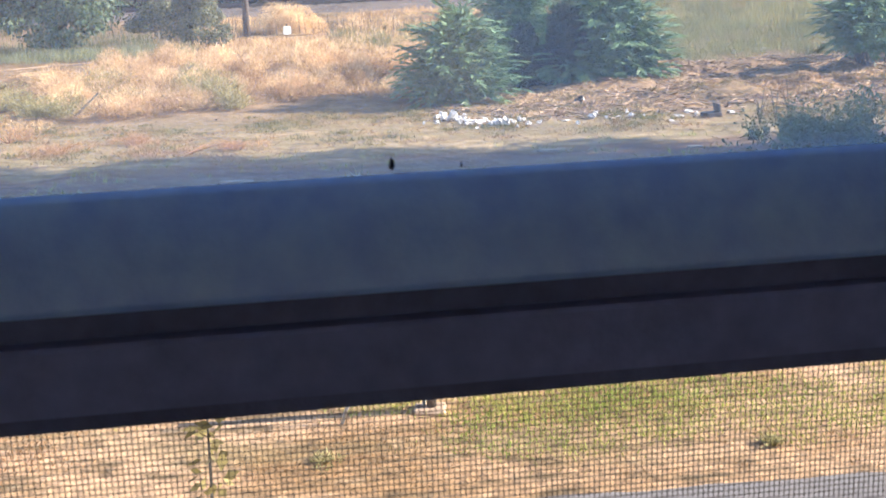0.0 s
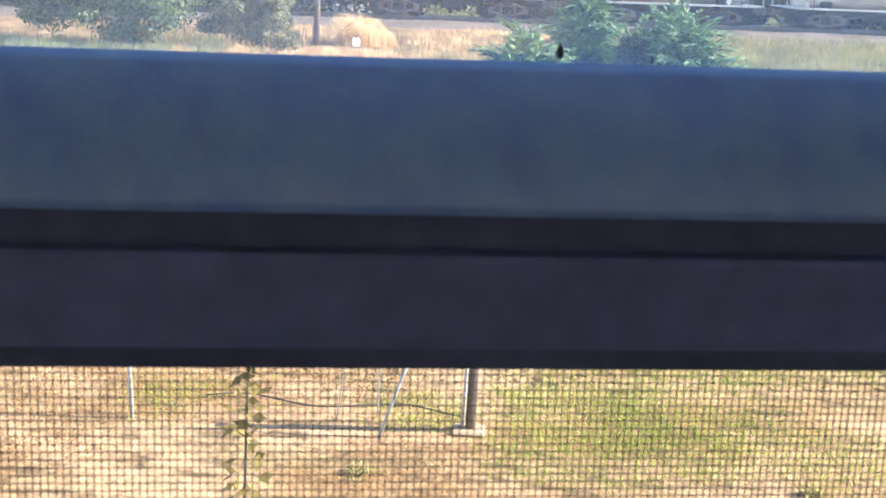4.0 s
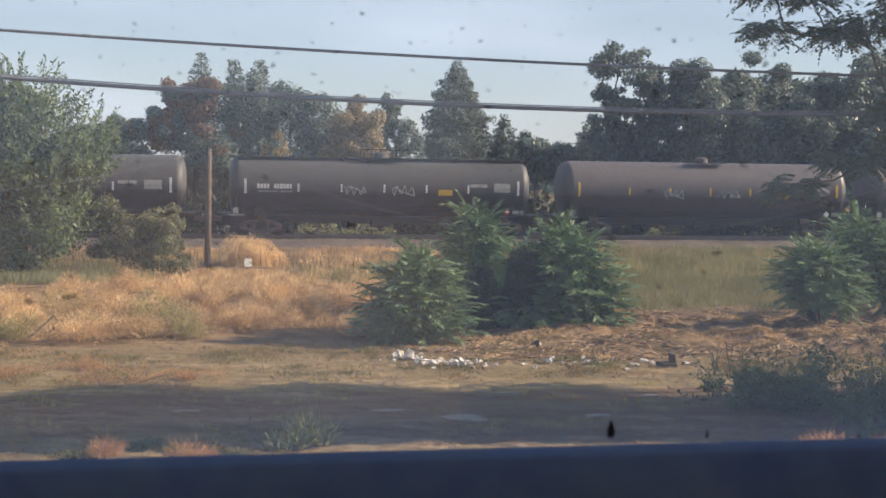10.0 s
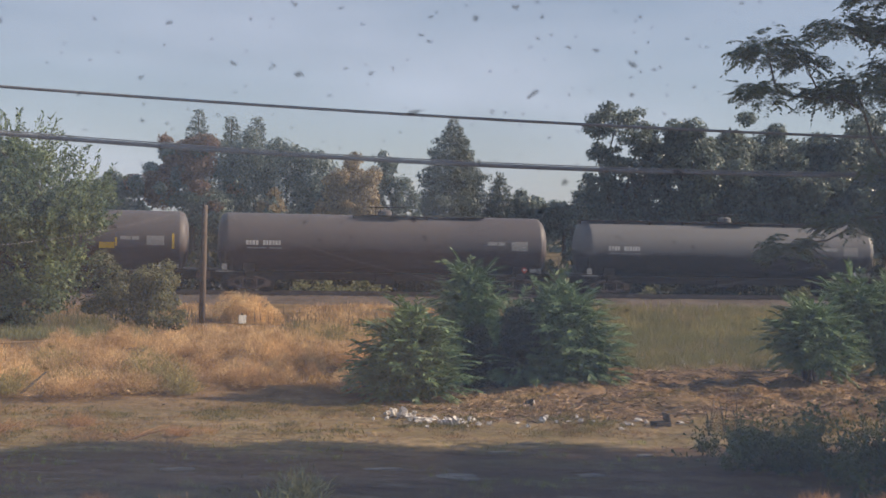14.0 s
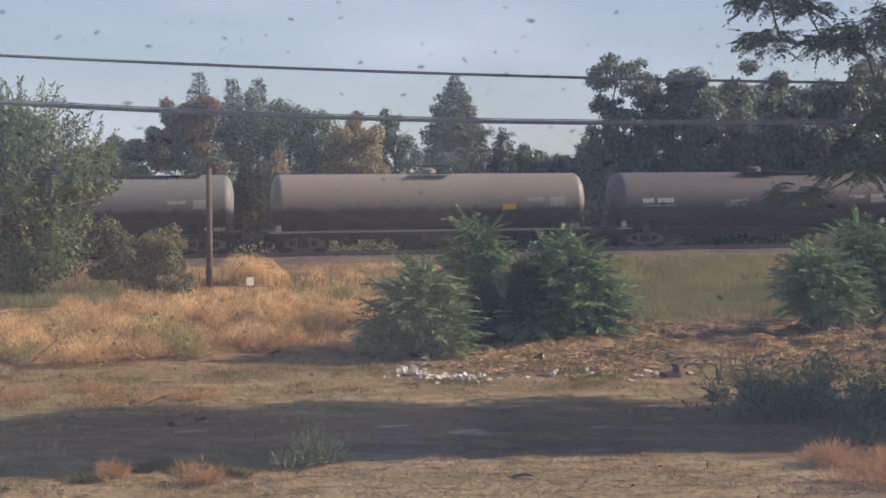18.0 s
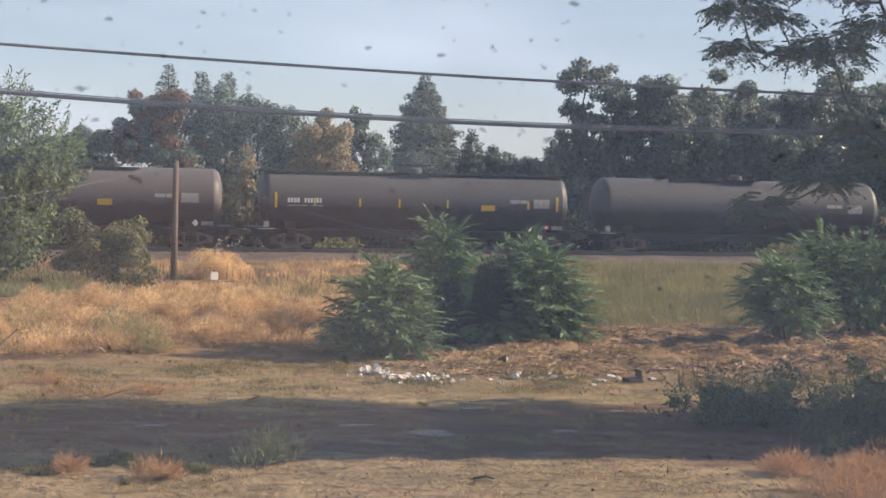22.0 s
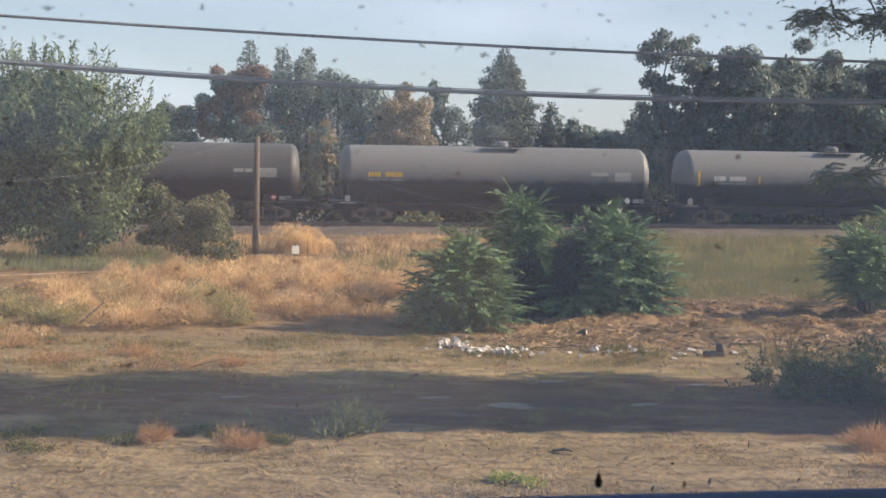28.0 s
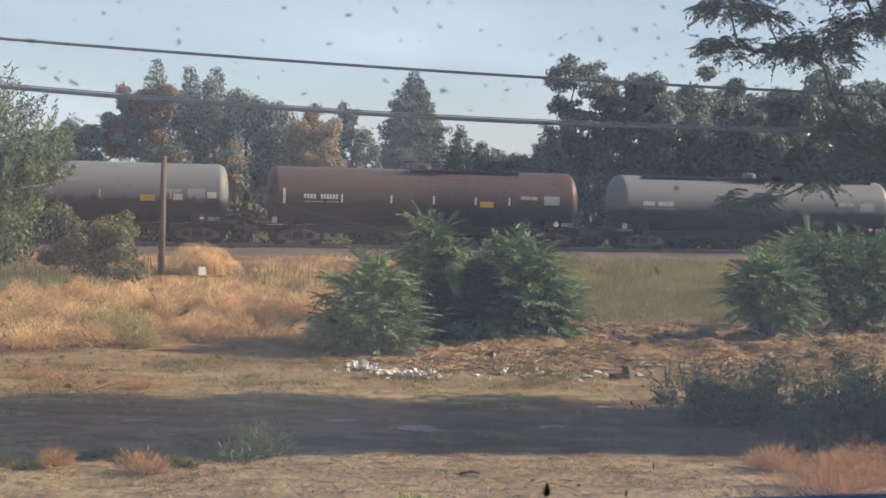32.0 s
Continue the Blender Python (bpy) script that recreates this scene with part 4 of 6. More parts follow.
    bm = boxes((-0.5, 0.5, -0.35, 0.35, 0.42, 0.9), bevel=0.05)
    tube(bm, [(0, 0, 0.45), (0, 0, 0.2)], 0.12, 8)
    part("bottom_outlet", bm, M_STEEL, car)
    return car, c


CARS = []


def add_car(*a, **k):
    CARS.append(tank_car(*a, **k))


Y_, Wm_ = M_YELLOW, M_WHITE
add_car(-31.0, -14.8, T_BLACK, "black tank car rolling on the railway", 1, Wm_)
add_car(-12.9, 3.4, T_BLACK, "black tank car with white markings on the railway", 2, Wm_, (0.1, 0.9))
add_car(5.2, 21.5, T_GREY, "dull grey tank car on the railway", 3)
add_car(24.6, 33.2, T_WHITE, "short white tank car with end platforms", 4, text=False, sill=True, rails=True)
add_car(35.6, 44.2, T_WHITE, "short white tank car with end platforms", 5, text=False, sill=True, rails=True)
add_car(46.6, 55.15, T_WHITE, "short white tank car with end platforms and rails", 6, text=False, sill=True, rails=True)
add_car(57.25, 73.25, T_BLACK, "black tank car with white lettering and grey scrawls", 7, Wm_, (0.28, 0.55), graffiti=2)
add_car(75.3, 90.7, T_BLACK, "black tank car with a full-length top walkway", 8, Wm_, (0.0, 1.0), graffiti=2, yellow_at=0.68)
add_car(92.4, 108.3, T_BROWN, "brown tank car with yellow markings and scrawls", 9, Y_, graffiti=2, yellow_at=0.73, text=False)
add_car(109.7, 126.6, T_BROWN, "grey-brown tank car with small white lettering", 10, None, (0.4, 0.8))
add_car(128.4, 145.0, T_GREY, "dull grey tank car with faint lettering", 11, None, (0.0, 0.9))
add_car(146.8, 163.1, T_TAN, "pale tan tank car with a dark lower half", 12, None, sill=True, yellow_at=0.72, text=False)
add_car(164.7, 181.0, T_BROWN, "dark brown tank car with white lettering", 13, None, (0.45, 0.75), graffiti=1, yellow_at=0.63)
add_car(182.8, 198.9, T_BLACK, "glossy black tank car with yellow stripes", 14, Y_, (0.0, 1.0), yellow_at=0.70, stripes_at=(0.17, 0.31, 0.435, 0.59, 0.855))
add_car(200.6, 216.7, T_BLACK, "black tank car streaked with grey", 15, None, (0.25, 0.55), text=False)
add_car(218.4, 234.1, T_BLACK, "plain black tank car with small white marks", 16, None, text=2.0)
add_car(236.1, 252.2, T_GREY, "grey tank car with orange lettering", 17, None, number_mat=M_YELLOW, housing=0.52)
add_car(253.9, 271.2, T_GREY, "light grey tank car with yellow stripes", 18, Y_, yellow_at=0.75, text=1.6, stripes_at=(0.235, 0.42, 0.64, 0.835), end_stripes=(-1,), extra_plates=True)
add_car(273.1, 289.4, T_RUST, "rust-brown tank car with white lettering", 19, Wm_, (0.45, 0.8), yellow_at=0.665, text=1.75, stripes_at=(0.225, 0.38, 0.515, 0.65, 0.76), end_stripes=(-1,))
add_car(291.5, 307.5, T_GREY, "dull grey tank car with a long top walkway", 20, None, (0.1, 0.95))
add_car(309.4, 325.6, T_BLACK, "black tank car on the railway", 21, None)


# ---- trees and bushes ----
def limbs_mesh(name, base, tips, r0, rng, mat=None, trunk_top=0.55):
    """A tapered trunk from base that splits towards the tips."""
    bm = bmesh.new()
    base = Vector(base)
    mean = sum((Vector(t) for t in tips), Vector()) / len(tips)
    fork = base.lerp(Vector((base.x * 0.5 + mean.x * 0.5, base.y * 0.5 + mean.y * 0.5, mean.z)), trunk_top)
    jit = lambda s: Vector(rng.normal(size=3) * s)
    tube(bm, [base - Vector((0, 0, 0.2)), base.lerp(fork, 0.4) + jit(r0 * 0.3), fork], [r0 * 1.3, r0, r0 * 0.75], 8)
    for t in tips:
        t = Vector(t)
        a = base.lerp(fork, rng.uniform(0.65, 1.0))
        m = a.lerp(t, 0.5) + Vector((0, 0, 0.08 * (t - a).length)) + jit(0.05 * (t - a).length)
        tube(bm, [a, m, t], [r0 * 0.5, r0 * 0.28, r0 * 0.08], 5)
        for _ in range(2):
            s = m.lerp(t, rng.uniform(0.1, 0.7))
            tube(bm, [s, s + jit(0.22 * (t - a).length)], [r0 * 0.15, r0 * 0.04], 4)
    return bm_mesh(name, bm, mat or M_BARK)


def broad_tree(x, y, blobs, mats, n, size, label, seed, r0=0.25, k=14, spread=1.16, small=0.32, shell=0.35, group="trees behind the railway", trunk_mat=None, core=0.72, lying=1.0):
    rng = np.random.default_rng(seed)
    z0 = ground_z(x, y)
    tree = empty("tree", pose(x, y, z0), label, "tree", group)
    loc = [(bx - x, by - y, bz - z0, rx, ry, rz) for bx, by, bz, rx, ry, rz in blobs]
    tips = [Vector(b[:3]) + Vector((0, 0, 0.4 * b[5])) for b in loc]
    tips = (tips * 3)[:max(5, len(tips))]
    tips = [t + Vector(rng.normal(size=3)) * 0.5 for t in tips]
    part("trunk", limbs_mesh("trunk", (0, 0, 0), tips, r0, rng, trunk_mat), None, tree)
    cl = clumpy(rng, loc, k, spread, small) + [(b[0], b[1], b[2], b[3] * core, b[4] * core, b[5] * core) for b in loc]
    share = n // len(mats)
    for i, mt in enumerate(mats):
        sub = [c for j, c in enumerate(cl) if len(mats) == 1 or j % len(mats) == i]
        part("crown" if i == 0 else "crown_tint", leaf_crown("crown", rng, sub, share, size, mt, shell, lying=lying), None, tree)
    return tree


def conifer(x, y, h, r, n, size, seed, label="tall dark green conifer behind the railway", low=0.0, blunt=0.58):
    rng = np.random.default_rng(seed)
    z0 = ground_z(x, y)
    tree = empty("conifer", pose(x, y, z0), label, "tree", "trees behind the railway")
    bm = bmesh.new()
    tube(bm, [(0, 0, -0.2), (0, 0, h * 0.5), (0, 0, h * 0.97)], [0.3, 0.18, 0.03], 7)
    part("trunk", bm, M_BARK, tree)
    tiers = int(h * 1.5)
    blobs = []
    for i in range(tiers):
        t = (i + 0.5) / tiers
        rr = r * (1 - t) ** blunt * rng.uniform(0.8, 1.15) + 0.15
        m = 5 + int(5 * (1 - t))
        a0 = rng.uniform(0, 6)
        for k in range(m):
            a = a0 + k * math.tau / m
            q = rr * rng.uniform(0.45, 0.85)
            blobs.append((q * math.cos(a), q * math.sin(a), low + t * (h - low) - 0.1 * rr, rr * 0.42, rr * 0.42, h / tiers * 0.62))
    part("crown", leaf_crown("crown", rng, blobs, n, size, M_LEAF_CONIFER, 0.2, 0.1, 0.4, 0.8), None, tree)
    return tree


def frond_arrays(rng, base, d, length, pairs, leaflet, droop=0.35, sweep=0.45, slim=0.5):
    """Pinnate leaves: leaflets in pairs along drooping stalks."""
    up = np.array([0, 0, 1.0])
    d = unit(d)
    side = unit(np.cross(d, up) + 1e-4)
    V, Fc, o = [], [], 0
    n = len(base)
    L = np.reshape(length, (-1, 1))
    for j in range(pairs + 1):
        s = 0.18 + 0.82 * j / pairs
        p = base + d * L * s - up * droop * L * s * s
        tang = unit(d - up * 2 * droop * s)
        for sg in ((-1, 1) if j < pairs else (0,)):
            al = unit(tang * (sweep if sg else 1) + side * sg * 0.95 - up * 0.22 + rng.normal(size=(n, 3)) * 0.12)
            ac = np.cross(al, unit(up + rng.normal(size=(n, 3)) * 0.35))
            ll = leaflet * L[:, 0] * rng.uniform(0.8, 1.15, n) * (1.0 - 0.45 * abs(s - 0.5))
            v, f = cards(p, al, ac, ll, ll * slim)
            V.append(v)
            Fc.append(f + o)
            o += len(v)
    # the stalk
    p0, p1 = base, base + d * L - up * droop * L
    v, f = cards(p0, p1 - p0, side, np.linalg.norm(p1 - p0, axis=1), L[:, 0] * 0.02)
    V.append(v)
    Fc.append(f + o)
    return np.concatenate(V), np.concatenate(Fc)


def frond_bush(x, y, blobs, n, length, label, seed, mat=None, group="tree-of-heaven bushes", pairs=8, leaflet=0.34, hollow=None):
    rng = np.random.default_rng(seed)
    z0 = ground_z(x, y)
    bush = empty("bush", pose(x, y, z0), label, "bush", group)
    loc = [(bx - x, by - y, bz, rx, ry, rz) for bx, by, bz, rx, ry, rz in blobs]
    bm = bmesh.new()
    for _ in range(9):
        b = loc[rng.integers(len(loc))]
        t = Vector((b[0], b[1], b[2])) + Vector(rng.normal(size=3) * 0.4 * np.array(b[3:]))
        s = Vector((rng.normal() * 0.2, rng.normal() * 0.2, -0.1))
        tube(bm, [s, s.lerp(t, 0.5) + Vector((0, 0, 0.15)), t], [0.045, 0.03, 0.012], 5)
    part("stems", bm, M_BRANCH, bush)
    part("inner_foliage", leaf_crown("inner_foliage", rng, [(q[0], q[1], max(q[2], 0.2), q[3] * 0.8, q[4] * 0.8, q[5] * 0.8) for q in loc], n * 14, 0.18, mat or M_LEAF_BUSH, 0.2), None, bush)
    p, d = crown_points(rng, loc, int(n * 1.0), 0.82)
    ok = p[:, 2] > 0.02
    if hollow:
        hx, hz, hw, hh = hollow
        ok &= (p[:, 1] > 0.35) | (((p[:, 0] - hx) / hw) ** 2 + ((p[:, 2] - hz) / hh) ** 2 > 1)
    p, d = p[ok], d[ok]
    m = len(p)
    dirs = unit(d * np.array([1, 1, 0.5]) + np.array([0, 0, 0.28]) + rng.normal(size=(m, 3)) * 0.2)
    v, f = frond_arrays(rng, p - dirs * 0.25 * length, dirs, length * rng.uniform(0.8, 1.3, m), pairs, leaflet, 0.2, 1.15, 0.27)
    v[:, 2] = np.maximum(v[:, 2], 0.01)
    part("foliage", fast_mesh("foliage", v, f, mat or M_LEAF_BUSH), None, bush)
    return bush


# bushes in the field
frond_bush(-0.95, 33.0, [(-0.95, 33.0, 0.45, 1.30, 1.1, 0.5), (-0.95, 33.0, 0.95, 1.10, 1.0, 0.5), (-0.9, 33.0, 1.45, 0.85, 0.8, 0.45), (-0.85, 33.0, 1.95, 0.5, 0.5, 0.4)], 480, 0.66, "rounded green bush with feathery leaves in dry soil", 31)
frond_bush(3.05, 35.3, [(2.15, 35.0, 0.5, 0.85, 0.8, 0.5), (1.95, 35.5, 1.4, 0.6, 0.5, 0.95), (3.2, 35.3, 0.55, 1.35, 1.1, 0.6), (3.2, 35.3, 1.15, 1.25, 1.0, 0.6), (3.1, 35.3, 1.7, 1.0, 0.9, 0.55), (2.9, 35.3, 2.15, 0.65, 0.6, 0.4), (3.4, 35.3, 2.0, 0.5, 0.5, 0.35)], 680, 0.68, "tall green bush with feathery leaves and a dark hollow", 32, hollow=(-1.12, 1.6, 0.5, 0.95))
frond_bush(0.7, 37.4, [(0.75, 37.2, 1.0, 1.1, 0.9, 1.0), (0.65, 37.4, 1.85, 1.0, 0.8, 0.85), (0.65, 37.4, 2.6, 0.65, 0.6, 0.6)], 380, 0.66, "shaded green sapling between two bushes", 33, hollow=(1.15, 1.6, 0.5, 0.9))
frond_bush(9.75, 35.4, [(9.75, 35.4, 1.25, 1.05, 1.0, 0.6), (9.7, 35.4, 1.75, 0.75, 0.7, 0.5), (9.9, 35.4, 0.85, 0.9, 0.9, 0.4)], 340, 0.62, "green bush on a short stem beside raked debris", 34)
frond_bush(13.4, 39.5, [(13.4, 39.5, 1.5, 1.9, 1.4, 1.4), (12.0, 39.2, 2.3, 0.9, 0.9, 0.7), (15.0, 39.8, 1.8, 1.4, 1.2, 1.2)], 520, 0.7, "wide green bush behind the debris", 35)
rng = np.random.default_rng(39)
# shaded patch between the bushes, its shade put into the leaf colour
shade_shrub = empty("shrub", pose(1.4, 34.7, ground_z(1.4, 34.7)), "dense shrub darkened as shade between the feathery bushes", "shrub", "dark shrubs")
bm = bmesh.new()
for dx, dz in ((0.5, 1.7), (0.3, 1.2), (-0.5, 1.2), (-0.7, 0.8), (0.7, 1.0)):
    tube(bm, [(dx * 0.2, 0, -0.1), (dx * 0.7, 0, dz * 0.5), (dx, 0, dz)], [0.03, 0.02, 0.006], 5)
part("stems", bm, M_BRANCH, shade_shrub)
part("foliage", leaf_crown("foliage", rng, [(0.5, 0, 1.55, 0.56, 0.42, 0.75), (0.55, 0, 0.95, 0.62, 0.42, 0.7), (-0.6, 0, 1.1, 0.42, 0.38, 0.7), (-0.6, 0, 0.5, 0.48, 0.4, 0.5), (0.0, 0.1, 0.6, 0.5, 0.4, 0.6)], 15000, 0.075, M_SHADE_LEAF, 0.5, 0.3, 0.5, 0.9), None, shade_shrub)
for bx, by, br, bh, sd in ((7.75, 22.6, 1.0, 1.4, 36), (6.1, 24.2, 1.05, 0.8, 37), (9.4, 23.2, 1.3, 1.6, 38)):
    rng = np.random.default_rng(sd)
    low_bush = empty("bush", pose(bx, by, ground_z(bx, by)), "low dark small-leaved bush in the shade of the tree", "bush", "low bushes by the dirt road")
    bm = bmesh.new()
    for _ in range(16):
        ang, e = rng.uniform(0, math.tau), rng.uniform(0.5, 1.0)
        tip = Vector((br * e * math.cos(ang), br * 0.8 * e * math.sin(ang), bh * rng.uniform(0.6, 1.12) * (1.15 - 0.5 * e)))
        tube(bm, [(0.1 * math.cos(ang), 0.1 * math.sin(ang), -0.1), tip * 0.5 + Vector((0, 0, 0.12)), tip], [0.02, 0.013, 0.004], 4)
    part("stems", bm, M_BRANCH, low_bush)
    lumps = [(br * 0.6 * rng.normal(), br * 0.4 * rng.normal(), bh * rng.uniform(0.1, 0.8), br * q, br * q * 0.8, bh * q * 0.7) for q in rng.uniform(0.14, 0.36, 34)]
    part("foliage", leaf_crown("foliage", rng, [(q[0], q[1], max(q[2], q[5] * 0.7), *q[3:]) for q in lumps], 5200, 0.10, M_LEAF_LOW, 0.2, 0.2, 0.42, 0.5), None, low_bush)
    n = 130
    sp = np.column_stack([rng.normal(size=n) * br * 0.6, rng.normal(size=n) * br * 0.4, bh * rng.uniform(0.1, 0.75, n)])
    sd_ = unit(np.column_stack([sp[:, 0] / br, sp[:, 1] / br, np.full(n, 0.9)]) + rng.normal(size=(n, 3)) * 0.35)
    bp = np.repeat(sp, 16, 0) + np.repeat(sd_, 16, 0) * np.tile(np.linspace(0, 0.55, 16), n)[:, None]
    al = np.repeat(sd_, 16, 0) * 0.5 + rng.normal(size=bp.shape) * 0.7
    v, f = cards(bp, al, np.cross(al, rng.normal(size=bp.shape)), rng.uniform(0.05, 0.12, len(bp)), np.full(len(bp), 0.035))
    v[:, 2] = np.maximum(v[:, 2], 0.0)
    part("shoots", fast_mesh("shoots", v, f, M_LEAF_LOW), None, low_bush)


# the left-hand tree and the shrub at its foot
broad_tree(-16.6, 50.6, [(-17.2, 50.6, 5.2, 2.6, 2.2, 2.2), (-15.6, 50.4, 3.9, 2.1, 2.0, 2.3), (-19.3, 51.0, 5.0, 2.2, 2.2, 2.7), (-18.3, 50.6, 2.6, 2.6, 2.0, 2.2), (-14.9, 50.0, 1.9, 1.7, 1.6, 1.6), (-16.3, 50.6, 6.4, 1.3, 1.2, 1.0), (-18.4, 50.8, 6.6, 1.4, 1.2, 0.9), (-14.3, 50.2, 4.6, 1.6, 1.5, 1.7), (-16.5, 49.6, 1.2, 2.6, 1.2, 1.2), (-19.6, 50.2, 1.8, 2.0, 1.4, 1.8)],
           [M_LEAF_LEFT], 36000, 0.19, "broad green tree with sunlit yellowish leaves", 41, 0.22, 9, 1.08, 0.34, 0.3, group="trees before the railway")
left_tree = bpy.data.objects["tree"]
rng = np.random.default_rng(43)
sp, sd_ = crown_points(rng, [(-17.2, 50.6, 5.0, 2.7, 2.2, 2.4), (-15.6, 50.4, 3.6, 2.3, 2.0, 2.4), (-19.3, 51.0, 4.8, 2.2, 2.2, 2.6), (-16.3, 50.6, 6.3, 1.2, 1.2, 1.0), (-18.4, 50.8, 6.5, 1.2, 1.2, 0.9), (-15.4, 49.8, 1.9, 1.8, 1.6, 1.6), (-14.6, 50.2, 4.6, 1.5, 1.5, 1.6)], 900, 0.85)
ok = sd_[:, 2] > -0.2
sp, sd_ = sp[ok], unit(sd_[ok] * 0.75 + np.array([0.1, 0, 0.7]) + rng.normal(size=(ok.sum(), 3)) * 0.25)
rep = 26
s_ = np.tile(np.linspace(0, 1, rep), len(sp))
bp = np.repeat(sp, rep, 0) + np.repeat(sd_, rep, 0) * s_[:, None] * 1.2 - np.array(left_tree.matrix_basis.translation)
al = unit(np.repeat(sd_, rep, 0) * 0.6 + rng.normal(size=bp.shape) * 0.6)
v, f = cards(bp, al, np.cross(al, rng.normal(size=bp.shape)), 0.17 * rng.uniform(0.7, 1.3, len(bp)), np.full(len(bp), 0.07))
part("shoots", fast_mesh("shoots", v, f, M_LEAF_LEFT), None, left_tree, "upright leafy shoots")
broad_tree(-11.4, 50.6, [(-11.3, 50.6, 1.8, 1.25, 0.9, 1.2), (-11.8, 50.4, 0.9, 1.7, 0.9, 0.9), (-12.6, 50.5, 1.7, 1.1, 0.9, 1.1)], [M_LEAF_SHRUB], 15000, 0.13, "small olive-green shrub beside the tree", 42, 0.06, 12, 1.3, 0.36, group="trees before the railway")

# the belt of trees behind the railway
broad_tree(-28.5, 112, [(-28.5, 112, 6.0, 3.0, 2.6, 2.6), (-31.5, 112, 4.8, 3.0, 2.6, 2.4)], [M_LEAF_HAZED], 16000, 0.28, "dark rounded tree behind the railway", 51)
broad_tree(-21.5, 111, [(-21.5, 111, 9.2, 3.0, 2.6, 2.9), (-20.0, 110, 5.2, 3.2, 2.6, 2.6), (-24.0, 111, 6.8, 2.2, 2.2, 2.6)], [M_LEAF_RED, M_LEAF_HAZED], 33000, 0.26, "reddish-brown and green tree behind the railway", 52, core=0.7)
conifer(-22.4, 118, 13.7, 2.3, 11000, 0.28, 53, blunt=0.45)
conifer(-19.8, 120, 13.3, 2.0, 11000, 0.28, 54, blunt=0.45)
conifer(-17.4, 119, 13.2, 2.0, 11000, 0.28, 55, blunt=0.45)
broad_tree(-14.0, 113, [(-17.6, 112, 8.4, 2.6, 2.4, 3.0), (-14.6, 113, 8.7, 3.0, 2.6, 2.9), (-11.5, 113, 7.6, 2.6, 2.4, 2.9), (-13.0, 112, 4.2, 3.6, 2.6, 2.8), (-10.4, 112, 4.4, 2.2, 2.0, 3.0)], [M_LEAF_HAZED], 30000, 0.26, "dense dark green tree behind the railway", 56, core=0.95)
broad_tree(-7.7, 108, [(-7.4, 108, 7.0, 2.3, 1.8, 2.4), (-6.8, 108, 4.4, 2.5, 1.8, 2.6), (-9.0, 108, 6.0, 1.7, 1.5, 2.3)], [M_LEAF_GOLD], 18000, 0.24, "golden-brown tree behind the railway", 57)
broad_tree(-4.5, 111, [(-4.6, 111, 7.2, 1.5, 1.5, 2.2), (-3.7, 111, 5.2, 1.3, 1.4, 2.2), (-5.3, 111, 8.9, 1.2, 1.2, 1.0), (-5.6, 111, 5.0, 1.5, 1.4, 2.4)], [M_LEAF_HAZED], 5600, 0.28, "thin open grey-green tree behind the railway", 58, 0.18, 12, 1.2, 0.34, 0.1, core=0.5, lying=0.4)
broad_tree(-13.6, 104, [(-13.6, 104, 5.3, 1.1, 1.1, 1.4), (-13.3, 104, 3.6, 0.9, 0.9, 1.2)], [M_LEAF_GOLD, M_LEAF_HAZED], 3600, 0.26, "yellowing low tree behind the railway", 59)
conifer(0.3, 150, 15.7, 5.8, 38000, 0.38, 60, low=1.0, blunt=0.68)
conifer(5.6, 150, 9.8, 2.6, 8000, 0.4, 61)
broad_tree(13.2, 151, [(13.2, 151, 5.0, 2.6, 2.4, 2.2), (11.4, 151, 4.2, 2.4, 2.2, 2.2)], [M_LEAF_HAZED], 7000, 0.38, "low grey-green tree in the distance", 66)
broad_tree(9.6, 152, [(9.6, 152, 5.8, 3.2, 2.6, 2.2), (6.6, 152, 4.4, 3.2, 2.6, 2.4)], [M_LEAF_HAZED], 12000, 0.38, "low grey-green tree in the distance", 62)
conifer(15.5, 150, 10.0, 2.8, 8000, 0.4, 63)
broad_tree(12.2, 97, [(12.2, 97, 11.8, 2.2, 1.8, 1.4), (13.8, 97, 10.2, 1.4, 1.4, 1.2), (11.2, 97, 9.4, 1.4, 1.3, 1.1), (12.6, 97, 8.6, 1.5, 1.4, 1.1), (14.6, 98, 8.0, 1.5, 1.4, 1.4), (11.2, 97, 7.2, 1.4, 1.3, 1.3), (10.9, 97, 5.2, 1.4, 1.3, 1.7), (12.9, 97.5, 5.2, 1.8, 1.6, 2.2), (15.2, 98, 10.2, 1.3, 1.3, 1.2)], [M_LEAF_HAZED], 20000, 0.25, "tall open-crowned tree with pale limbs", 64, 0.3, 16, 1.25, 0.36, 0.1, trunk_mat=M_BRANCH, core=0.6, lying=0.5)
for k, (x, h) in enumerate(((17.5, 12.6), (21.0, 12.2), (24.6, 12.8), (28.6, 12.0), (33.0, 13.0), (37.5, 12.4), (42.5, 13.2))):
    broad_tree(x, 98 + (k % 3) * 3, [(x, 98 + (k % 3) * 3, h - 2.7, 2.9, 2.3, 2.8), (x + 1.9, 99, h - 4.6, 2.2, 2.0, 2.4), (x + 1, 97, h - 6.2, 3.0, 2.4, 3.0), (x - 1, 97.5, h - 8.5, 3.0, 2.4, 2.6)], [M_LEAF_HAZED], 26000, 0.28, "dense dark green tree behind the railway", 70 + k, 0.3, 15, 1.2, 0.3, 0.35)
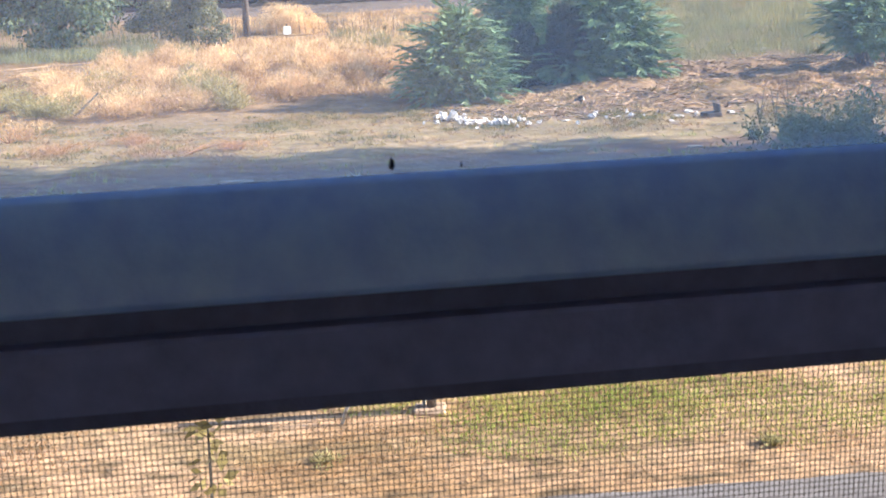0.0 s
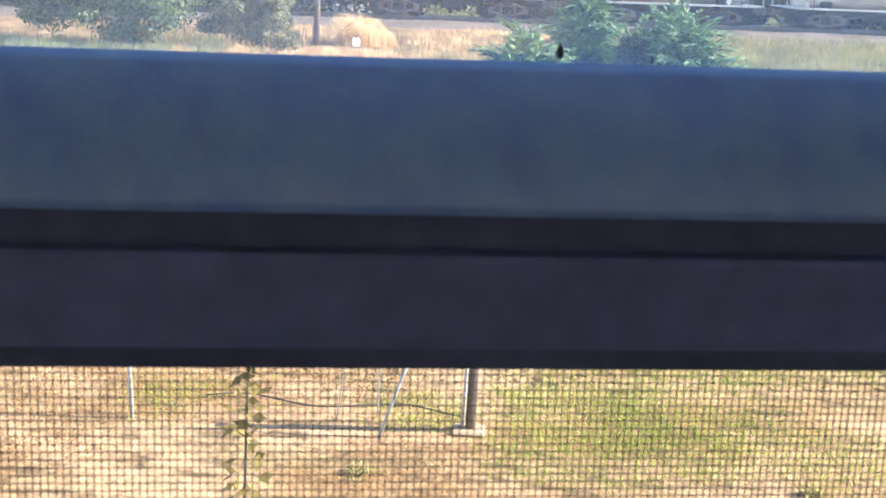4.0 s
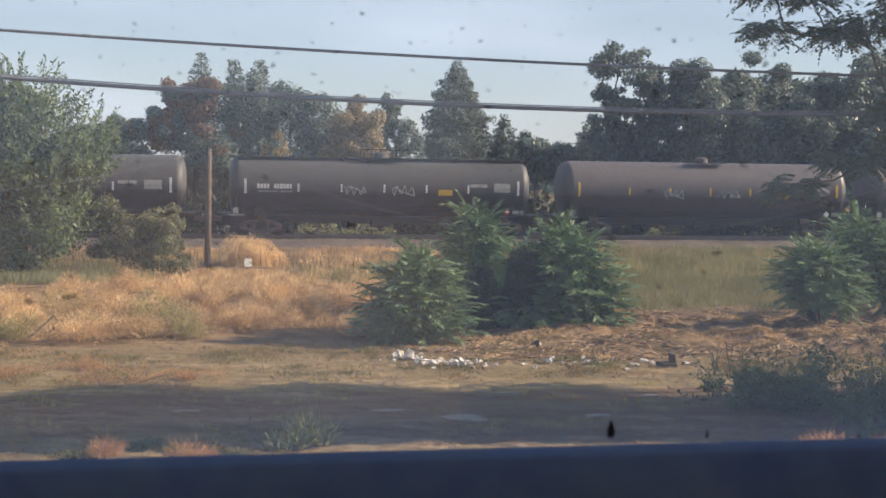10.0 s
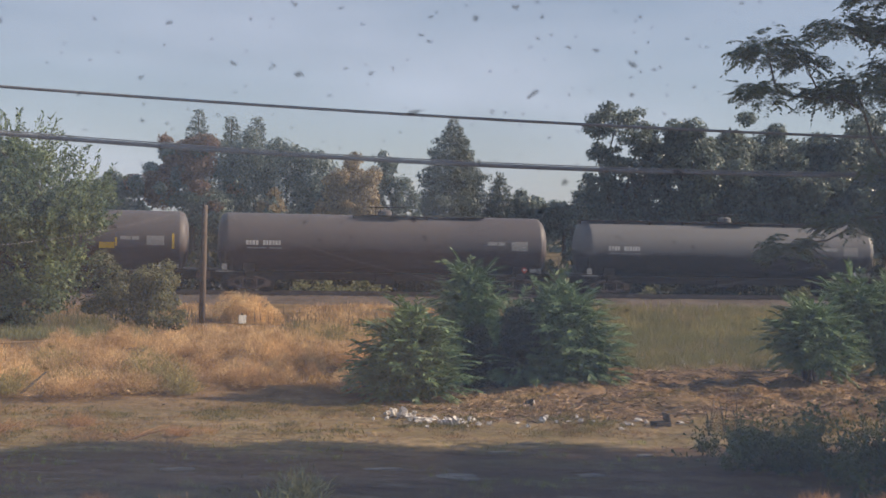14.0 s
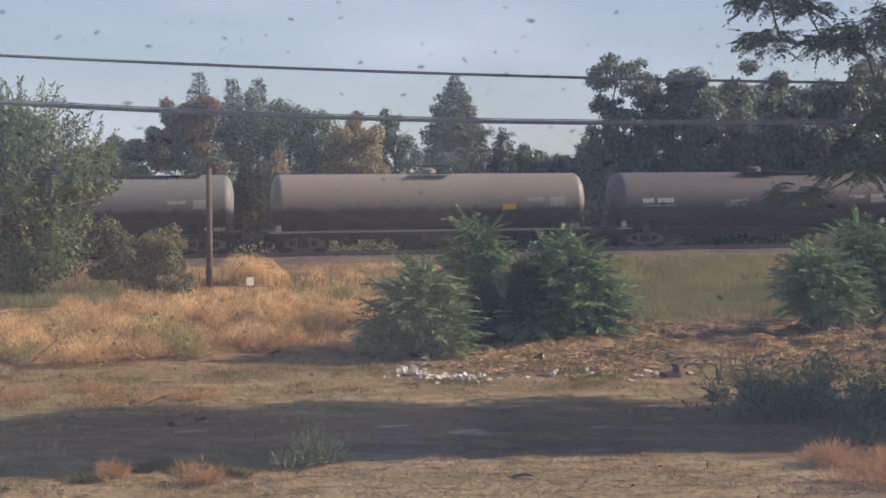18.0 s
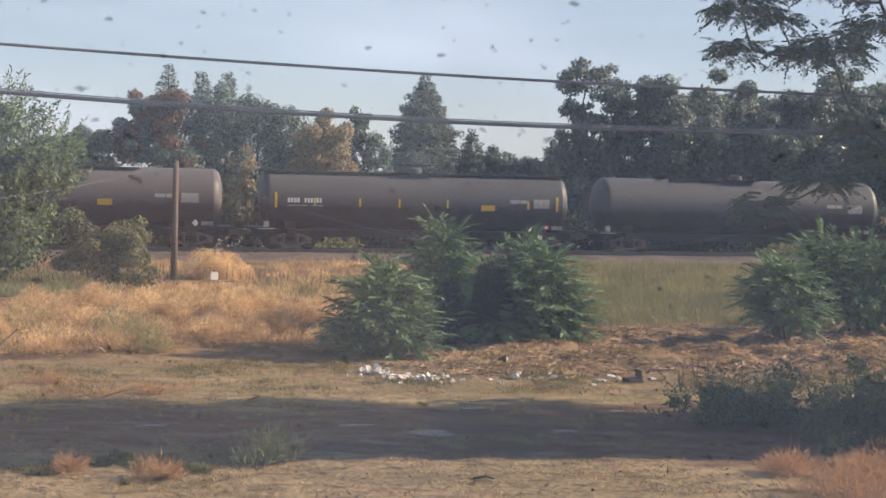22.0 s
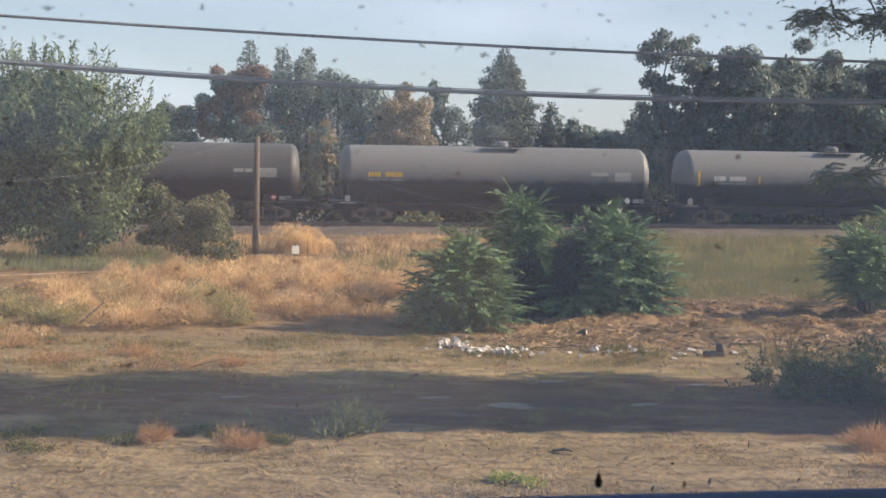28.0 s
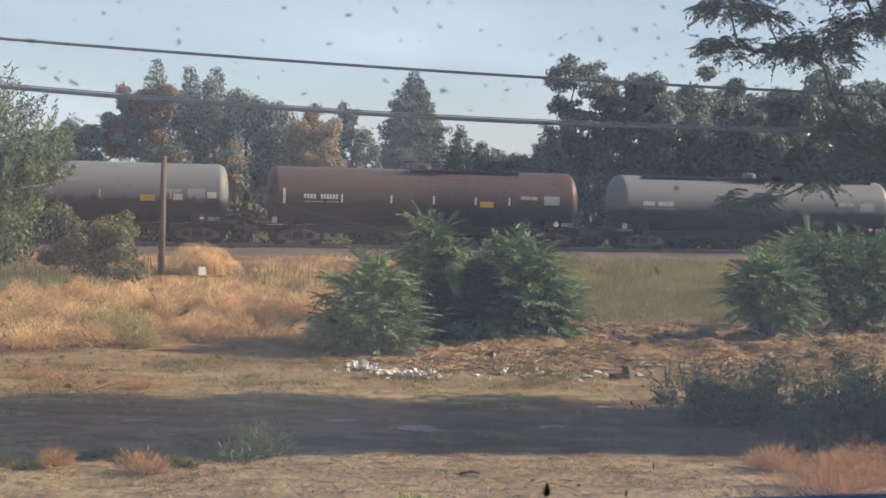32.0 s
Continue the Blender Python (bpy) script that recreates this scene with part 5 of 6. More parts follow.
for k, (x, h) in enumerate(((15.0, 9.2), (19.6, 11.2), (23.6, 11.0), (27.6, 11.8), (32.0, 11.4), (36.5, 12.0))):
    broad_tree(x, 106 + k % 2 * 2, [(x, 106, h - 2.6, 2.8, 2.2, 2.6), (x + 1.6, 106, h - 5.0, 2.8, 2.2, 2.8), (x - 0.6, 106, h - 7.6, 3.2, 2.2, 3.0)], [M_LEAF_HAZED], 10000, 0.36, "dense dark green tree in the wood behind the railway", 300 + k, 0.3, 13, 1.15, 0.34, 0.35)
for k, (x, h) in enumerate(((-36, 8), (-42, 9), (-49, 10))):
    broad_tree(x, 112 + k, [(x, 112 + k, h - 3, 3.2, 2.6, 2.8), (x, 112 + k, 3.0, 3.4, 2.6, 2.8)], [M_LEAF_HAZED], 9000, 0.36, "dark rounded tree behind the railway", 80 + k)
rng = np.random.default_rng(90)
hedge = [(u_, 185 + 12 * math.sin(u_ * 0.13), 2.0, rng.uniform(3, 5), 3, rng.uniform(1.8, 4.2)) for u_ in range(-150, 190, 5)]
tagged(new("far_woods", leaf_crown("far_woods", rng, hedge, 16000, 1.3, M_LEAF_HAZED, 0.3)), "low dark woods along the horizon", "woods", kind="stuff")
# brush added beyond the track to fill the gaps under cars with shade
brush = [tuple(at(u_, 75.2 + 0.8 * math.sin(u_ * 0.9), 0.9)) + (rng.uniform(0.9, 1.5), 0.9, rng.uniform(1.2, 2.0)) for u_ in np.arange(-45, 65, 0.8)]
tagged(new("trackside_brush", leaf_crown("trackside_brush", rng, brush, 44000, 0.40, M_SHADE_LEAF, 0.1)), "brush added dark to stand for shade under the cars", "brush", kind="stuff")
under = [tuple(at(u_, 72.8 + 0.6 * math.sin(u_ * 0.7), 0.45)) + (rng.uniform(0.4, 1.0), 0.6, rng.uniform(0.3, 0.8)) for u_ in np.arange(-40, 60, 1.1) if 6.0 < u_ < 10.8 or noise.noise((u_ * 0.21, 3, 3)) > 0.3]
tagged(new("trackside_weeds", leaf_crown("trackside_weeds", rng, under, 4000, 0.2, M_WEED, 0.1)), "olive weeds on the far side of the track", "weeds", kind="stuff")

pale = [tuple(at(u_, 73.0 + 0.3 * math.sin(u_ * 3), 0.62)) + (0.35, 0.3, rng.uniform(0.2, 0.4)) for u_ in np.arange(1.6, 4.7, 0.45)]
tagged(new("pale_weeds", leaf_crown("pale_weeds", rng, pale, 170, 0.14, M_PLACARD, 0.3)), "pale flowering weeds beyond the track", "weeds", kind="stuff")

# the feathery tree whose trunk stands beside the view and shades the dirt road
NT = Vector((13.0, 25.6, 0))
clusters = [(5.92, 25.0, 7.90, 0.66), (5.94, 25.3, 7.11, 0.49), (6.63, 25.1, 7.62, 0.30), (7.32, 25.2, 8.35, 0.59), (8.69, 25.4, 8.42, 0.70), (8.05, 25.0, 9.02, 0.66), (9.21, 25.3, 9.11, 0.64), (7.66, 25.2, 7.21, 0.75), (7.04, 25.0, 7.03, 0.43), (8.71, 25.4, 7.65, 0.62), (9.48, 25.2, 7.77, 0.64), (9.75, 25.5, 8.5, 0.7),
            (6.41, 24.9, 4.17, 0.45), (7.50, 25.1, 4.67, 0.54), (8.69, 25.3, 5.22, 0.5), (8.14, 25.1, 5.7, 0.35), (9.72, 25.4, 5.7, 0.6), (10.5, 25.4, 7.3, 0.8),
            (7.87, 25.0, 10.26, 0.95), (9.15, 25.3, 10.99, 1.2), (10.61, 25.7, 11.9, 1.3), (10.98, 25.8, 9.98, 1.3), (11.16, 25.7, 8.2, 1.1), (12.63, 26.2, 13.0, 1.5), (12.44, 26.2, 10.62, 1.5), (14.27, 26.6, 11.9, 1.55), (14.27, 26.4, 9.34, 1.5), (15.74, 26.9, 10.62, 1.55), (15.37, 26.8, 7.88, 1.4), (12.35, 26.1, 14.28, 1.3), (14.09, 26.5, 14.1, 1.3), (10.98, 25.5, 6.23, 1.0), (10.07, 26.0, 13.55, 1.1)]
rng = np.random.default_rng(100)
near_tree = empty("tree", pose(NT.x, NT.y, 0), "tall feathery-leaved tree with spreading grey branches", "tree")
bm = bmesh.new()
forks = [Vector((13.0, 25.6, 0)), Vector((12.8, 25.5, 3.0)), Vector((12.7, 25.5, 6.0)), Vector((12.9, 25.6, 9.5)), Vector((13.1, 25.7, 12.4))]
tube(bm, [f - NT - (Vector((0, 0, 0.2)) if i == 0 else Vector()) for i, f in enumerate(forks)], [0.36, 0.29, 0.24, 0.16, 0.08], 10)
part("trunk", bm, M_BRANCH, near_tree)
# each limb grows from the nearest point of the trunk or of a limb nearer to it
nodes = [(forks[i].lerp(forks[i + 1], q), -1) for i in range(1, 4) for q in (0, 0.33, 0.67)]
limbs, spans = [], []
for x, y, z, r in sorted(clusters, key=lambda c: (Vector(c[:3]) - Vector((12.9, 25.6, min(c[2], 12) - 0.45 * abs(c[0] - 13)))).length):
    t = Vector((x, y, z - 0.12 * r))
    own = Vector((12.9, 25.6, 0))
    k = min(range(len(nodes)), key=lambda j: (nodes[j][0] - t).length + 3.0 * max(0, nodes[j][0].z - t.z + 0.2) + 9.0 * ((nodes[j][0].xy - own.xy).length > (t.xy - own.xy).length))
    a = nodes[k][0]
    m = a.lerp(t, 0.5) + Vector((rng.normal() * 0.06, rng.normal() * 0.1, -0.07 * (t - a).length + rng.normal() * 0.05))
    limbs.append([a, m, t, nodes[k][1], 1])
    spans.append(r)
    nodes += [(m, len(limbs) - 1), (m.lerp(t, 0.6), len(limbs) - 1)]
for q in reversed(limbs):
    if q[3] >= 0:
        limbs[q[3]][4] += q[4]
bm = bmesh.new()
for (a, m, t, _, count), r in zip(limbs, spans):
    thick = 0.016 + 0.012 * math.sqrt(count)
    tube(bm, [a - NT, a.lerp(m, 0.5) + Vector((0, 0, -0.03)) - NT, m - NT, m.lerp(t, 0.6) - NT, t - NT], [thick, thick * 0.85, thick * 0.7, thick * 0.5, 0.010], 6)
    for _ in range(7):
        s_ = m.lerp(t, rng.uniform(0.3, 1.0))
        e = t + Vector(rng.normal(size=3) * np.array([0.42, 0.4, 0.12]) * (0.5 + 0.4 * r))
        tube(bm, [s_ - NT, s_.lerp(e, 0.5) + Vector((0, 0, -0.06)) - NT, e - NT], [0.013, 0.009, 0.004], 4)
part("branches", bm, M_BRANCH, near_tree)
P_, D_ = [], []
for x, y, z, r in clusters:
    k = int(240 * (r / 0.8) ** 1.6)
    a = rng.uniform(0, math.tau, k)
    q = np.sqrt(rng.uniform(0.02, 1, k))
    P_.append(np.stack([x + 0.85 * r * q * np.cos(a), y + r * 0.9 * q * np.sin(a), z + r * 0.16 * rng.normal(size=k) - 0.34 * r * q * q], 1) - np.array(NT))
    D_.append(np.stack([np.cos(a), np.sin(a), 0.15 * rng.normal(size=k)], 1) + rng.normal(size=(k, 3)) * 0.35)
P_, D_ = np.concatenate(P_), np.concatenate(D_)
v, f = frond_arrays(rng, P_, D_, 0.36 * rng.uniform(0.7, 1.25, len(P_)), 7, 0.3, 0.3, 0.45, 0.5)
part("crown", fast_mesh("crown", v, f, M_LEAF_NEAR), None, near_tree)
# unseen trees farther along the road, added to cast its band of shade
for tx, ty, tb, ts in ((22.0, 25.6, [(22, 25.6, 9, 3.0, 2.0, 4.0), (20, 25.3, 13, 2.4, 1.9, 3.0), (23, 25.8, 16.5, 2.6, 2.0, 3.0), (21, 25.5, 18.5, 2.2, 1.8, 2.2)], 101),
                       (31.0, 26.7, [(31, 26.7, 12, 3.4, 2.0, 5.0), (30, 26.5, 18, 3.0, 2.0, 4.0), (32, 26.9, 23, 2.8, 2.0, 3.0), (28.5, 26.3, 22, 2.4, 2.0, 2.8)], 102),
                       (20.5, 24.5, [(20.2, 24.4, 6.5, 2.6, 1.4, 2.4), (21.4, 24.7, 9.6, 2.5, 1.4, 2.3), (18.9, 24.2, 4.6, 1.8, 1.2, 1.6), (22.6, 25.1, 12.6, 2.3, 1.4, 2.2)], 103)):
    broad_tree(tx, ty, tb, [M_LEAF_NEAR], 24000, 0.42, "unseen leafy tree added to shade the dirt road", ts, 0.35, 9, 1.0, 0.5, group="roadside trees", lying=0.0)


# ---- grass, weeds and litter ----
def blades(rng, xy, height, width, lean=0.35):
    n = len(xy)
    z = np.array([ground_z(x, y) for x, y in xy]) - 0.01
    base = np.column_stack([xy, z])
    along = np.column_stack([rng.normal(size=n) * lean, rng.normal(size=n) * lean, np.ones(n)])
    across = np.cross(along, rng.normal(size=(n, 3)))
    return cards(base, along, across, height, width)


def tufted(rng, n, x0, x1, y0, y1, per=7, r=0.12, keep=None, clump=0.0):
    k = max(1, n // per)
    c = np.column_stack([rng.uniform(x0, x1, k * 3), rng.uniform(y0, y1, k * 3)])
    if keep is not None:
        c = c[[bool(keep(x, y)) for x, y in c]]
    if clump:
        c = c[[noise.noise((x * 0.5, y * 0.5, 9)) > clump * 2 - 1 + 0.5 * (rng.random() - 0.5) for x, y in c]]
    c = c[:k]
    return np.repeat(c, per, 0) + rng.normal(size=(len(c) * per, 2)) * r


def grass_patch(name, label, mat, seed, n, area, h, w, per=7, r=0.12, keep=None, clump=0.0, lean=0.35):
    rng = np.random.default_rng(seed)
    xy = tufted(rng, n, *area, per, r, keep, clump)
    v, f = blades(rng, xy, h * rng.uniform(0.45, 1.25, len(xy)), w * rng.uniform(0.7, 1.3, len(xy)), lean)
    return tagged(new(name, fast_mesh(name, v, f, mat)), label, "grass", kind="stuff")


left_field = lambda x, y: x < -2.0 + 0.18 * (y - 31) + 1.2 * noise.noise((x * 0.6, y * 0.4, 1)) and x > -11.6 + 1.3 * noise.noise((3, y * 0.4, 2)) and y < 42.6 + 1.0 * noise.noise((x * 0.4, 0, 6)) and y > 31.8 + 1.9 * smooth(-7.5, -5, x) + 1.2 * noise.noise((x * 0.5, 0, 4))
grass_patch("dry_grass", "dense tawny dry grass on uneven ground", M_STRAW, 110, 22000, (-22, 0.5, 32.5, 49), 0.2, 0.016, 14, 0.2, left_field, 0.45, 0.75)
grass_patch("dry_grass", "pale straw-coloured bunches of dry grass", M_STRAW_PINK, 111, 8000, (-22, 0.5, 33, 48), 0.36, 0.014, 18, 0.14, left_field, 0.52, 0.5)
grass_patch("dry_weeds", "tall dry weeds along the field's edge", M_STRAW_PINK, 112, 30000, (-13, 3, 42.5, 61.5), 0.34, 0.016, 20, 0.3, lambda x, y: (abs(x + 8.5) > 2.2 or y < 52) and y * CA - x * SA < 61, 0.35, 0.45)
grass_patch("dry_weeds", "tall greenish weeds by the poles", M_OLIVE, 113, 7000, (-22, 2, 47, 56.5), 0.45, 0.016, 24, 0.3, lambda x, y: abs(x + 8.5) > 2.4, 0.5, 0.2)
grass_patch("weed_stalks", "bare upright stalks of tall dry weeds", M_BRANCH, 123, 420, (-16, 3, 51, 57), 0.85, 0.022, 3, 0.3, lambda x, y: abs(x + 8.5) > 1.6 or y < 53.5, 0.0, 0.08)
grass_patch("dry_grass", "short yellow-brown grass beside a bare path", M_STRAW_PINK, 124, 16000, (-19, -10.5, 30, 38.5), 0.14, 0.012, 40, 0.2, lambda x, y: y < 38 + 0.4 * (x + 15), 0.4, 0.7)
grass_patch("green_weeds", "green weeds at the foot of the tree", M_WEED, 125, 8000, (-22, -11, 45.8, 49.5), 0.4, 0.02, 14, 0.25, lambda x, y: y > 46 + 0.2 * (x + 15), 0.3, 0.3)
right_field = lambda x, y: y > 39.5 + 0.25 * (x - 5) and y * CA - x * SA < 61.3
grass_patch("olive_grass", "tall olive-green field grass", M_OLIVE, 114, 60000, (1, 24, 39.5, 65), 0.5, 0.015, 40, 0.38, right_field, 0.0, 0.6)
grass_patch("straw_grass", "straw-coloured seed heads at the field's edge", M_SAGE, 115, 6000, (1, 30, 52, 65.5), 0.5, 0.03, 10, 0.25, right_field, 0.42, 0.2)
strip = lambda x, y: 27.0 < y - 0.19 * x < 32.5
grass_patch("low_grass", "short patchy green and yellow grass", M_TUFT, 116, 38000, (-16, 12, 23, 36), 0.11, 0.013, 60, 0.16, strip, 0.5, 0.7)
grass_patch("low_grass", "short dry grass stubble", M_STRAW, 117, 22000, (-16, 12, 23, 36), 0.10, 0.012, 50, 0.16, strip, 0.46, 0.8)
grass_patch("low_grass", "sparse green tufts on the bare soil", M_TUFT, 118, 26000, (-10, 10, 10.5, 21), 0.06, 0.009, 24, 0.09, None, 0.62, 0.7)
grass_patch("low_grass", "sparse dry tufts on the bare soil", M_STRAW, 119, 26000, (-10, 10, 10.5, 22), 0.06, 0.009, 12, 0.10, None, 0.55, 0.7)
grass_patch("road_weeds", "dark low weeds along the dirt road", M_GREEN_GRASS, 120, 2200, (-12, 9, 20, 29), 0.12, 0.014, 12, 0.15, lambda x, y: 21.0 < y - 0.19 * x < 26.5, 0.55, 0.5)
grass_patch("yard_grass", "yellow-green lawn patches in the yard", M_GREEN_GRASS, 121, 52000, (-0.4, 6, 10.4, 16), 0.07, 0.008, 30, 0.16, lambda x, y: y > 10.5 + 0.1 * x + 0.6 * noise.noise((x, 1, 1)), 0.40, 0.6)
grass_patch("yard_straw", "trampled dry grass in the yard", M_STRAW, 122, 16000, (-6, 6, 10.0, 17), 0.06, 0.008, 12, 0.09, None, 0.42, 0.8)

grass_patch("yard_straw", "matted red-brown dry grass in the yard", M_RUSSET, 128, 9000, (-7, -2.5, 10.2, 15), 0.06, 0.01, 40, 0.3, None, 0.52, 0.8)

grass_patch("yard_weeds", "green weeds round the frame's footing", M_GREEN_GRASS, 126, 1300, (-1.9, -0.6, 11.3, 12.6), 0.08, 0.008, 26, 0.16, lambda x, y: ((x + 1.1) / 0.6) ** 2 + ((y - 12.0) / 0.6) ** 2 < 0.5 + 0.5 * noise.noise((x * 3, y * 3, 5)), 0.0, 0.7)
grass_patch("yard_weeds", "green weeds by the white post", M_GREEN_GRASS, 127, 1000, (-4.3, -2.8, 11.2, 12.8), 0.07, 0.008, 26, 0.18, lambda x, y: ((x + 3.5) / 0.7) ** 2 + ((y - 12.0) / 0.7) ** 2 < 0.5 + 0.5 * noise.noise((x * 3, y * 3, 6)), 0.0, 0.7)


def weed(x, y, r, h, mat, label, seed, n=500, name="weed", leaf=0.10, group="weeds in the field", slim=0.3):
    rng = np.random.default_rng(seed)
    z = ground_z(x, y)
    p = empty(name, pose(x, y, z), label, "weed", group)
    tufts = 6
    cx, cy = rng.normal(size=(2, tufts)) * r * 0.42
    cr, ch = rng.uniform(0.35, 0.75, tufts) * r, rng.uniform(0.45, 1.1, tufts)
    i = rng.choice(tufts, n, p=cr / cr.sum())
    a, q = rng.uniform(0, math.tau, n), np.sqrt(rng.uniform(0, 1, n)) * r
    s = rng.uniform(0.05, 1, n)
    spread = (0.35 + 0.65 * s) * cr[i] / r
    pos = np.column_stack([cx[i] + q * np.cos(a) * spread, cy[i] + q * np.sin(a) * spread, h * ch[i] * s * np.sqrt(np.maximum(1.05 - (q / r) ** 2, 0.05))])
    al = np.column_stack([np.cos(a) * q / r, np.sin(a) * q / r, np.full(n, 0.7)]) + rng.normal(size=(n, 3)) * 0.4
    v, f = cards(pos, al, np.cross(al, rng.normal(size=(n, 3))), leaf * rng.uniform(0.6, 1.4, n), leaf * slim)
    v[:, 2] = np.maximum(v[:, 2], 0)
    part("foliage", fast_mesh("foliage", v, f, mat), None, p)
    bm = bmesh.new()
    for _ in range(8):
        t = rng.uniform(0, math.tau)
        tube(bm, [(0, 0, -0.03), (0.4 * r * math.cos(t), 0.4 * r * math.sin(t), h * 0.5), (0.75 * r * math.cos(t), 0.75 * r * math.sin(t), h * 0.85)], [0.012, 0.008, 0.004], 4)
    part("stems", bm, mat, p)
    return p


weed(-2.3, 20.5, 0.58, 0.55, M_WEED, "grey-green leafy weed at the road's edge", 130, 1000, leaf=0.17, slim=0.14)
for i, (x, y, r, h) in enumerate(((-6.25, 26.1, 0.85, 0.30), (-5.2, 26.5, 0.4, 0.22), (-7.6, 27.7, 0.35, 0.25), (-9.0, 26.7, 0.5, 0.35), (-5.1, 19.5, 0.28, 0.32), (-3.6, 19.1, 0.34, 0.42), (5.8, 20.4, 0.45, 0.45), (6.2, 18.6, 0.75, 0.4), (6.5, 19.9, 0.6, 0.42), (7.2, 19.2, 0.8, 0.45), (-10.6, 28.3, 0.5, 0.4), (7.6, 20.6, 0.6, 0.5))):
    weed(x, y, r * 1.35, h * 0.85, M_RUSSET, "dry russet weed on the bare soil", 140 + i, 1700 if x > 5 else 800, leaf=0.13, group="russet weeds", slim=0.07)
for i, (x, y, r, h) in enumerate(((-6.6, 32.6, 0.95, 0.85), (-7.6, 33.5, 0.75, 0.75), (-8.0, 35.4, 0.9, 0.8), (-11.3, 32.2, 0.9, 0.6), (-12.6, 33.6, 1.0, 0.75), (-10.7, 35.8, 1.0, 0.8), (-12.6, 31.0, 0.7, 0.5), (-9.5, 34.0, 0.6, 0.45))):
    weed(x, y, r, h, M_SAGE, "rounded grey-green shrub in dry grass", 160 + i, 3200, "shrub", 0.11, "low shrubs in the dry grass", 0.2)
for i, (x, y, r) in enumerate(((-4.7, 20.2, 0.4), (-4.2, 19.9, 0.3), (-6.6, 18.6, 0.45), (-3.3, 19.6, 0.3), (-5.6, 19.3, 0.35), (-7.4, 19.6, 0.4), (-8.2, 18.2, 0.3))):
    weed(x, y, r, 0.08, M_TUFT, "flat yellow-green tuft on bare soil", 240 + i, 420, leaf=0.07, group="flat tufts on the soil")
weed(0.15, 17.6, 0.35, 0.12, M_GREEN_GRASS, "flat green tuft on bare soil", 170, 300, leaf=0.08)
for i, (x, y) in enumerate(((5.6, 28.0), (5.95, 28.1), (6.3, 28.4))):
    bm = bmesh.new()
    rg = random.Random(180 + i)
    for _ in range(5):
        a = rg.uniform(0, math.tau)
        tube(bm, [(0, 0, -0.02), (0.08 * math.cos(a), 0.08 * math.sin(a), 0.4), (0.2 * math.cos(a), 0.2 * math.sin(a), rg.uniform(0.6, 0.95))], [0.012, 0.009, 0.004], 4)
    st = tagged(new("dry_stalk", bm_mesh("dry_stalk", bm, M_BRANCH)), "leafless dry weed stalks standing in debris", "weed", "dry stalks")
    st.matrix_basis = pose(x, y, ground_z(x, y))

rng = np.random.default_rng(185)
bp, ba, bl = [], [], []
for _ in range(1000):
    x, y = rng.uniform(-21, 1), rng.uniform(31.5, 50)
    if not left_field(x, y) or noise.noise((x * 0.8, y * 0.6, 41)) < -0.02:
        continue
    r, h, k = rng.uniform(0.3, 0.8), rng.uniform(0.3, 0.85), 800
    a, q = rng.uniform(0, math.tau, k), np.sqrt(rng.uniform(0, 1, k))
    dome = np.sqrt(np.maximum(1 - q * q, 0))
    z = ground_z(x, y)
    bp.append(np.column_stack([x + r * q * np.cos(a), y + r * q * np.sin(a), z + h * dome * rng.uniform(0.3, 0.95, k)]))
    ba.append(np.column_stack([np.cos(a) * q * 1.2, np.sin(a) * q * 1.2, 0.35 + 0.5 * dome]) + rng.normal(size=(k, 3)) * 0.35)
    bl.append(rng.uniform(0.06, 0.17, k))
bp, ba, bl = np.concatenate(bp), np.concatenate(ba), np.concatenate(bl)
v, f = cards(bp, ba, np.cross(ba, rng.normal(size=ba.shape)), bl, np.full(len(bl), 0.014))
tagged(new("straw_bunches", fast_mesh("straw_bunches", v, f, M_STRAW_PINK)), "mounded bunches of bleached dry grass", "grass", kind="stuff")
n = 17000
bp = np.column_stack([rng.uniform(-12, 12, n), rng.uniform(13, 31, n)])
bp = bp[[noise.noise((x * 0.8, y * 1.6, 13)) > (0.35 if 21.3 < y - 0.196 * x < 26.4 else -0.15) for x, y in bp]]
bp = np.column_stack([bp, [ground_z(x, y) + 0.006 for x, y in bp]])
ba = np.column_stack([rng.normal(size=(len(bp), 2)), 0.25 * rng.random(len(bp))])
v, f = cards(bp, ba, np.cross(ba, np.array([0.2, 0.1, 1.0])), rng.uniform(0.05, 0.16, len(bp)), rng.uniform(0.02, 0.06, len(bp)))
tagged(new("fallen_leaves", fast_mesh("fallen_leaves", v, f, M_CRUMB)), "brown fallen leaves and crumbs on bare soil", "leaves", kind="stuff")

# straw heap, white board and poles at the far edge of the field
rng = np.random.default_rng(190)
heap = empty("straw_heap", pose(-8.6, 56.0, ground_z(-8.6, 56.0) - 0.15), "golden heap of dry straw near the pole", "heap")
hv = leaf_crown("straw", rng, [(0, 0, 0.35, 0.9, 0.8, 1.1), (0.6, 0, 0.3, 0.75, 0.8, 1.0), (-0.6, 0, 0.35, 0.7, 0.8, 1.1), (1.2, 0, 0.2, 0.5, 0.6, 0.6), (0.2, -0.5, 0.2, 1.0, 0.5, 0.8)], 14000, 0.12, M_STRAW_GOLD, 0.75, 0.7, 0.14)
part("straw", hv, None, heap)
bm = bmesh.new()
bmesh.ops.create_uvsphere(bm, u_segments=20, v_segments=10, radius=1.0, matrix=Matrix.Diagonal((0.95, 0.75, 1.1, 1)))
for v_ in bm.verts:
    v_.co *= 1 + 0.15 * noise.noise(v_.co * 2)
part("core", bm, M_STRAW_GOLD, heap, smooth=True)
board = empty("marker_board", pose(-8.35, 54.2, ground_z(-8.35, 54.2), 0, 0, 28), "small square white board on a stake", "sign")
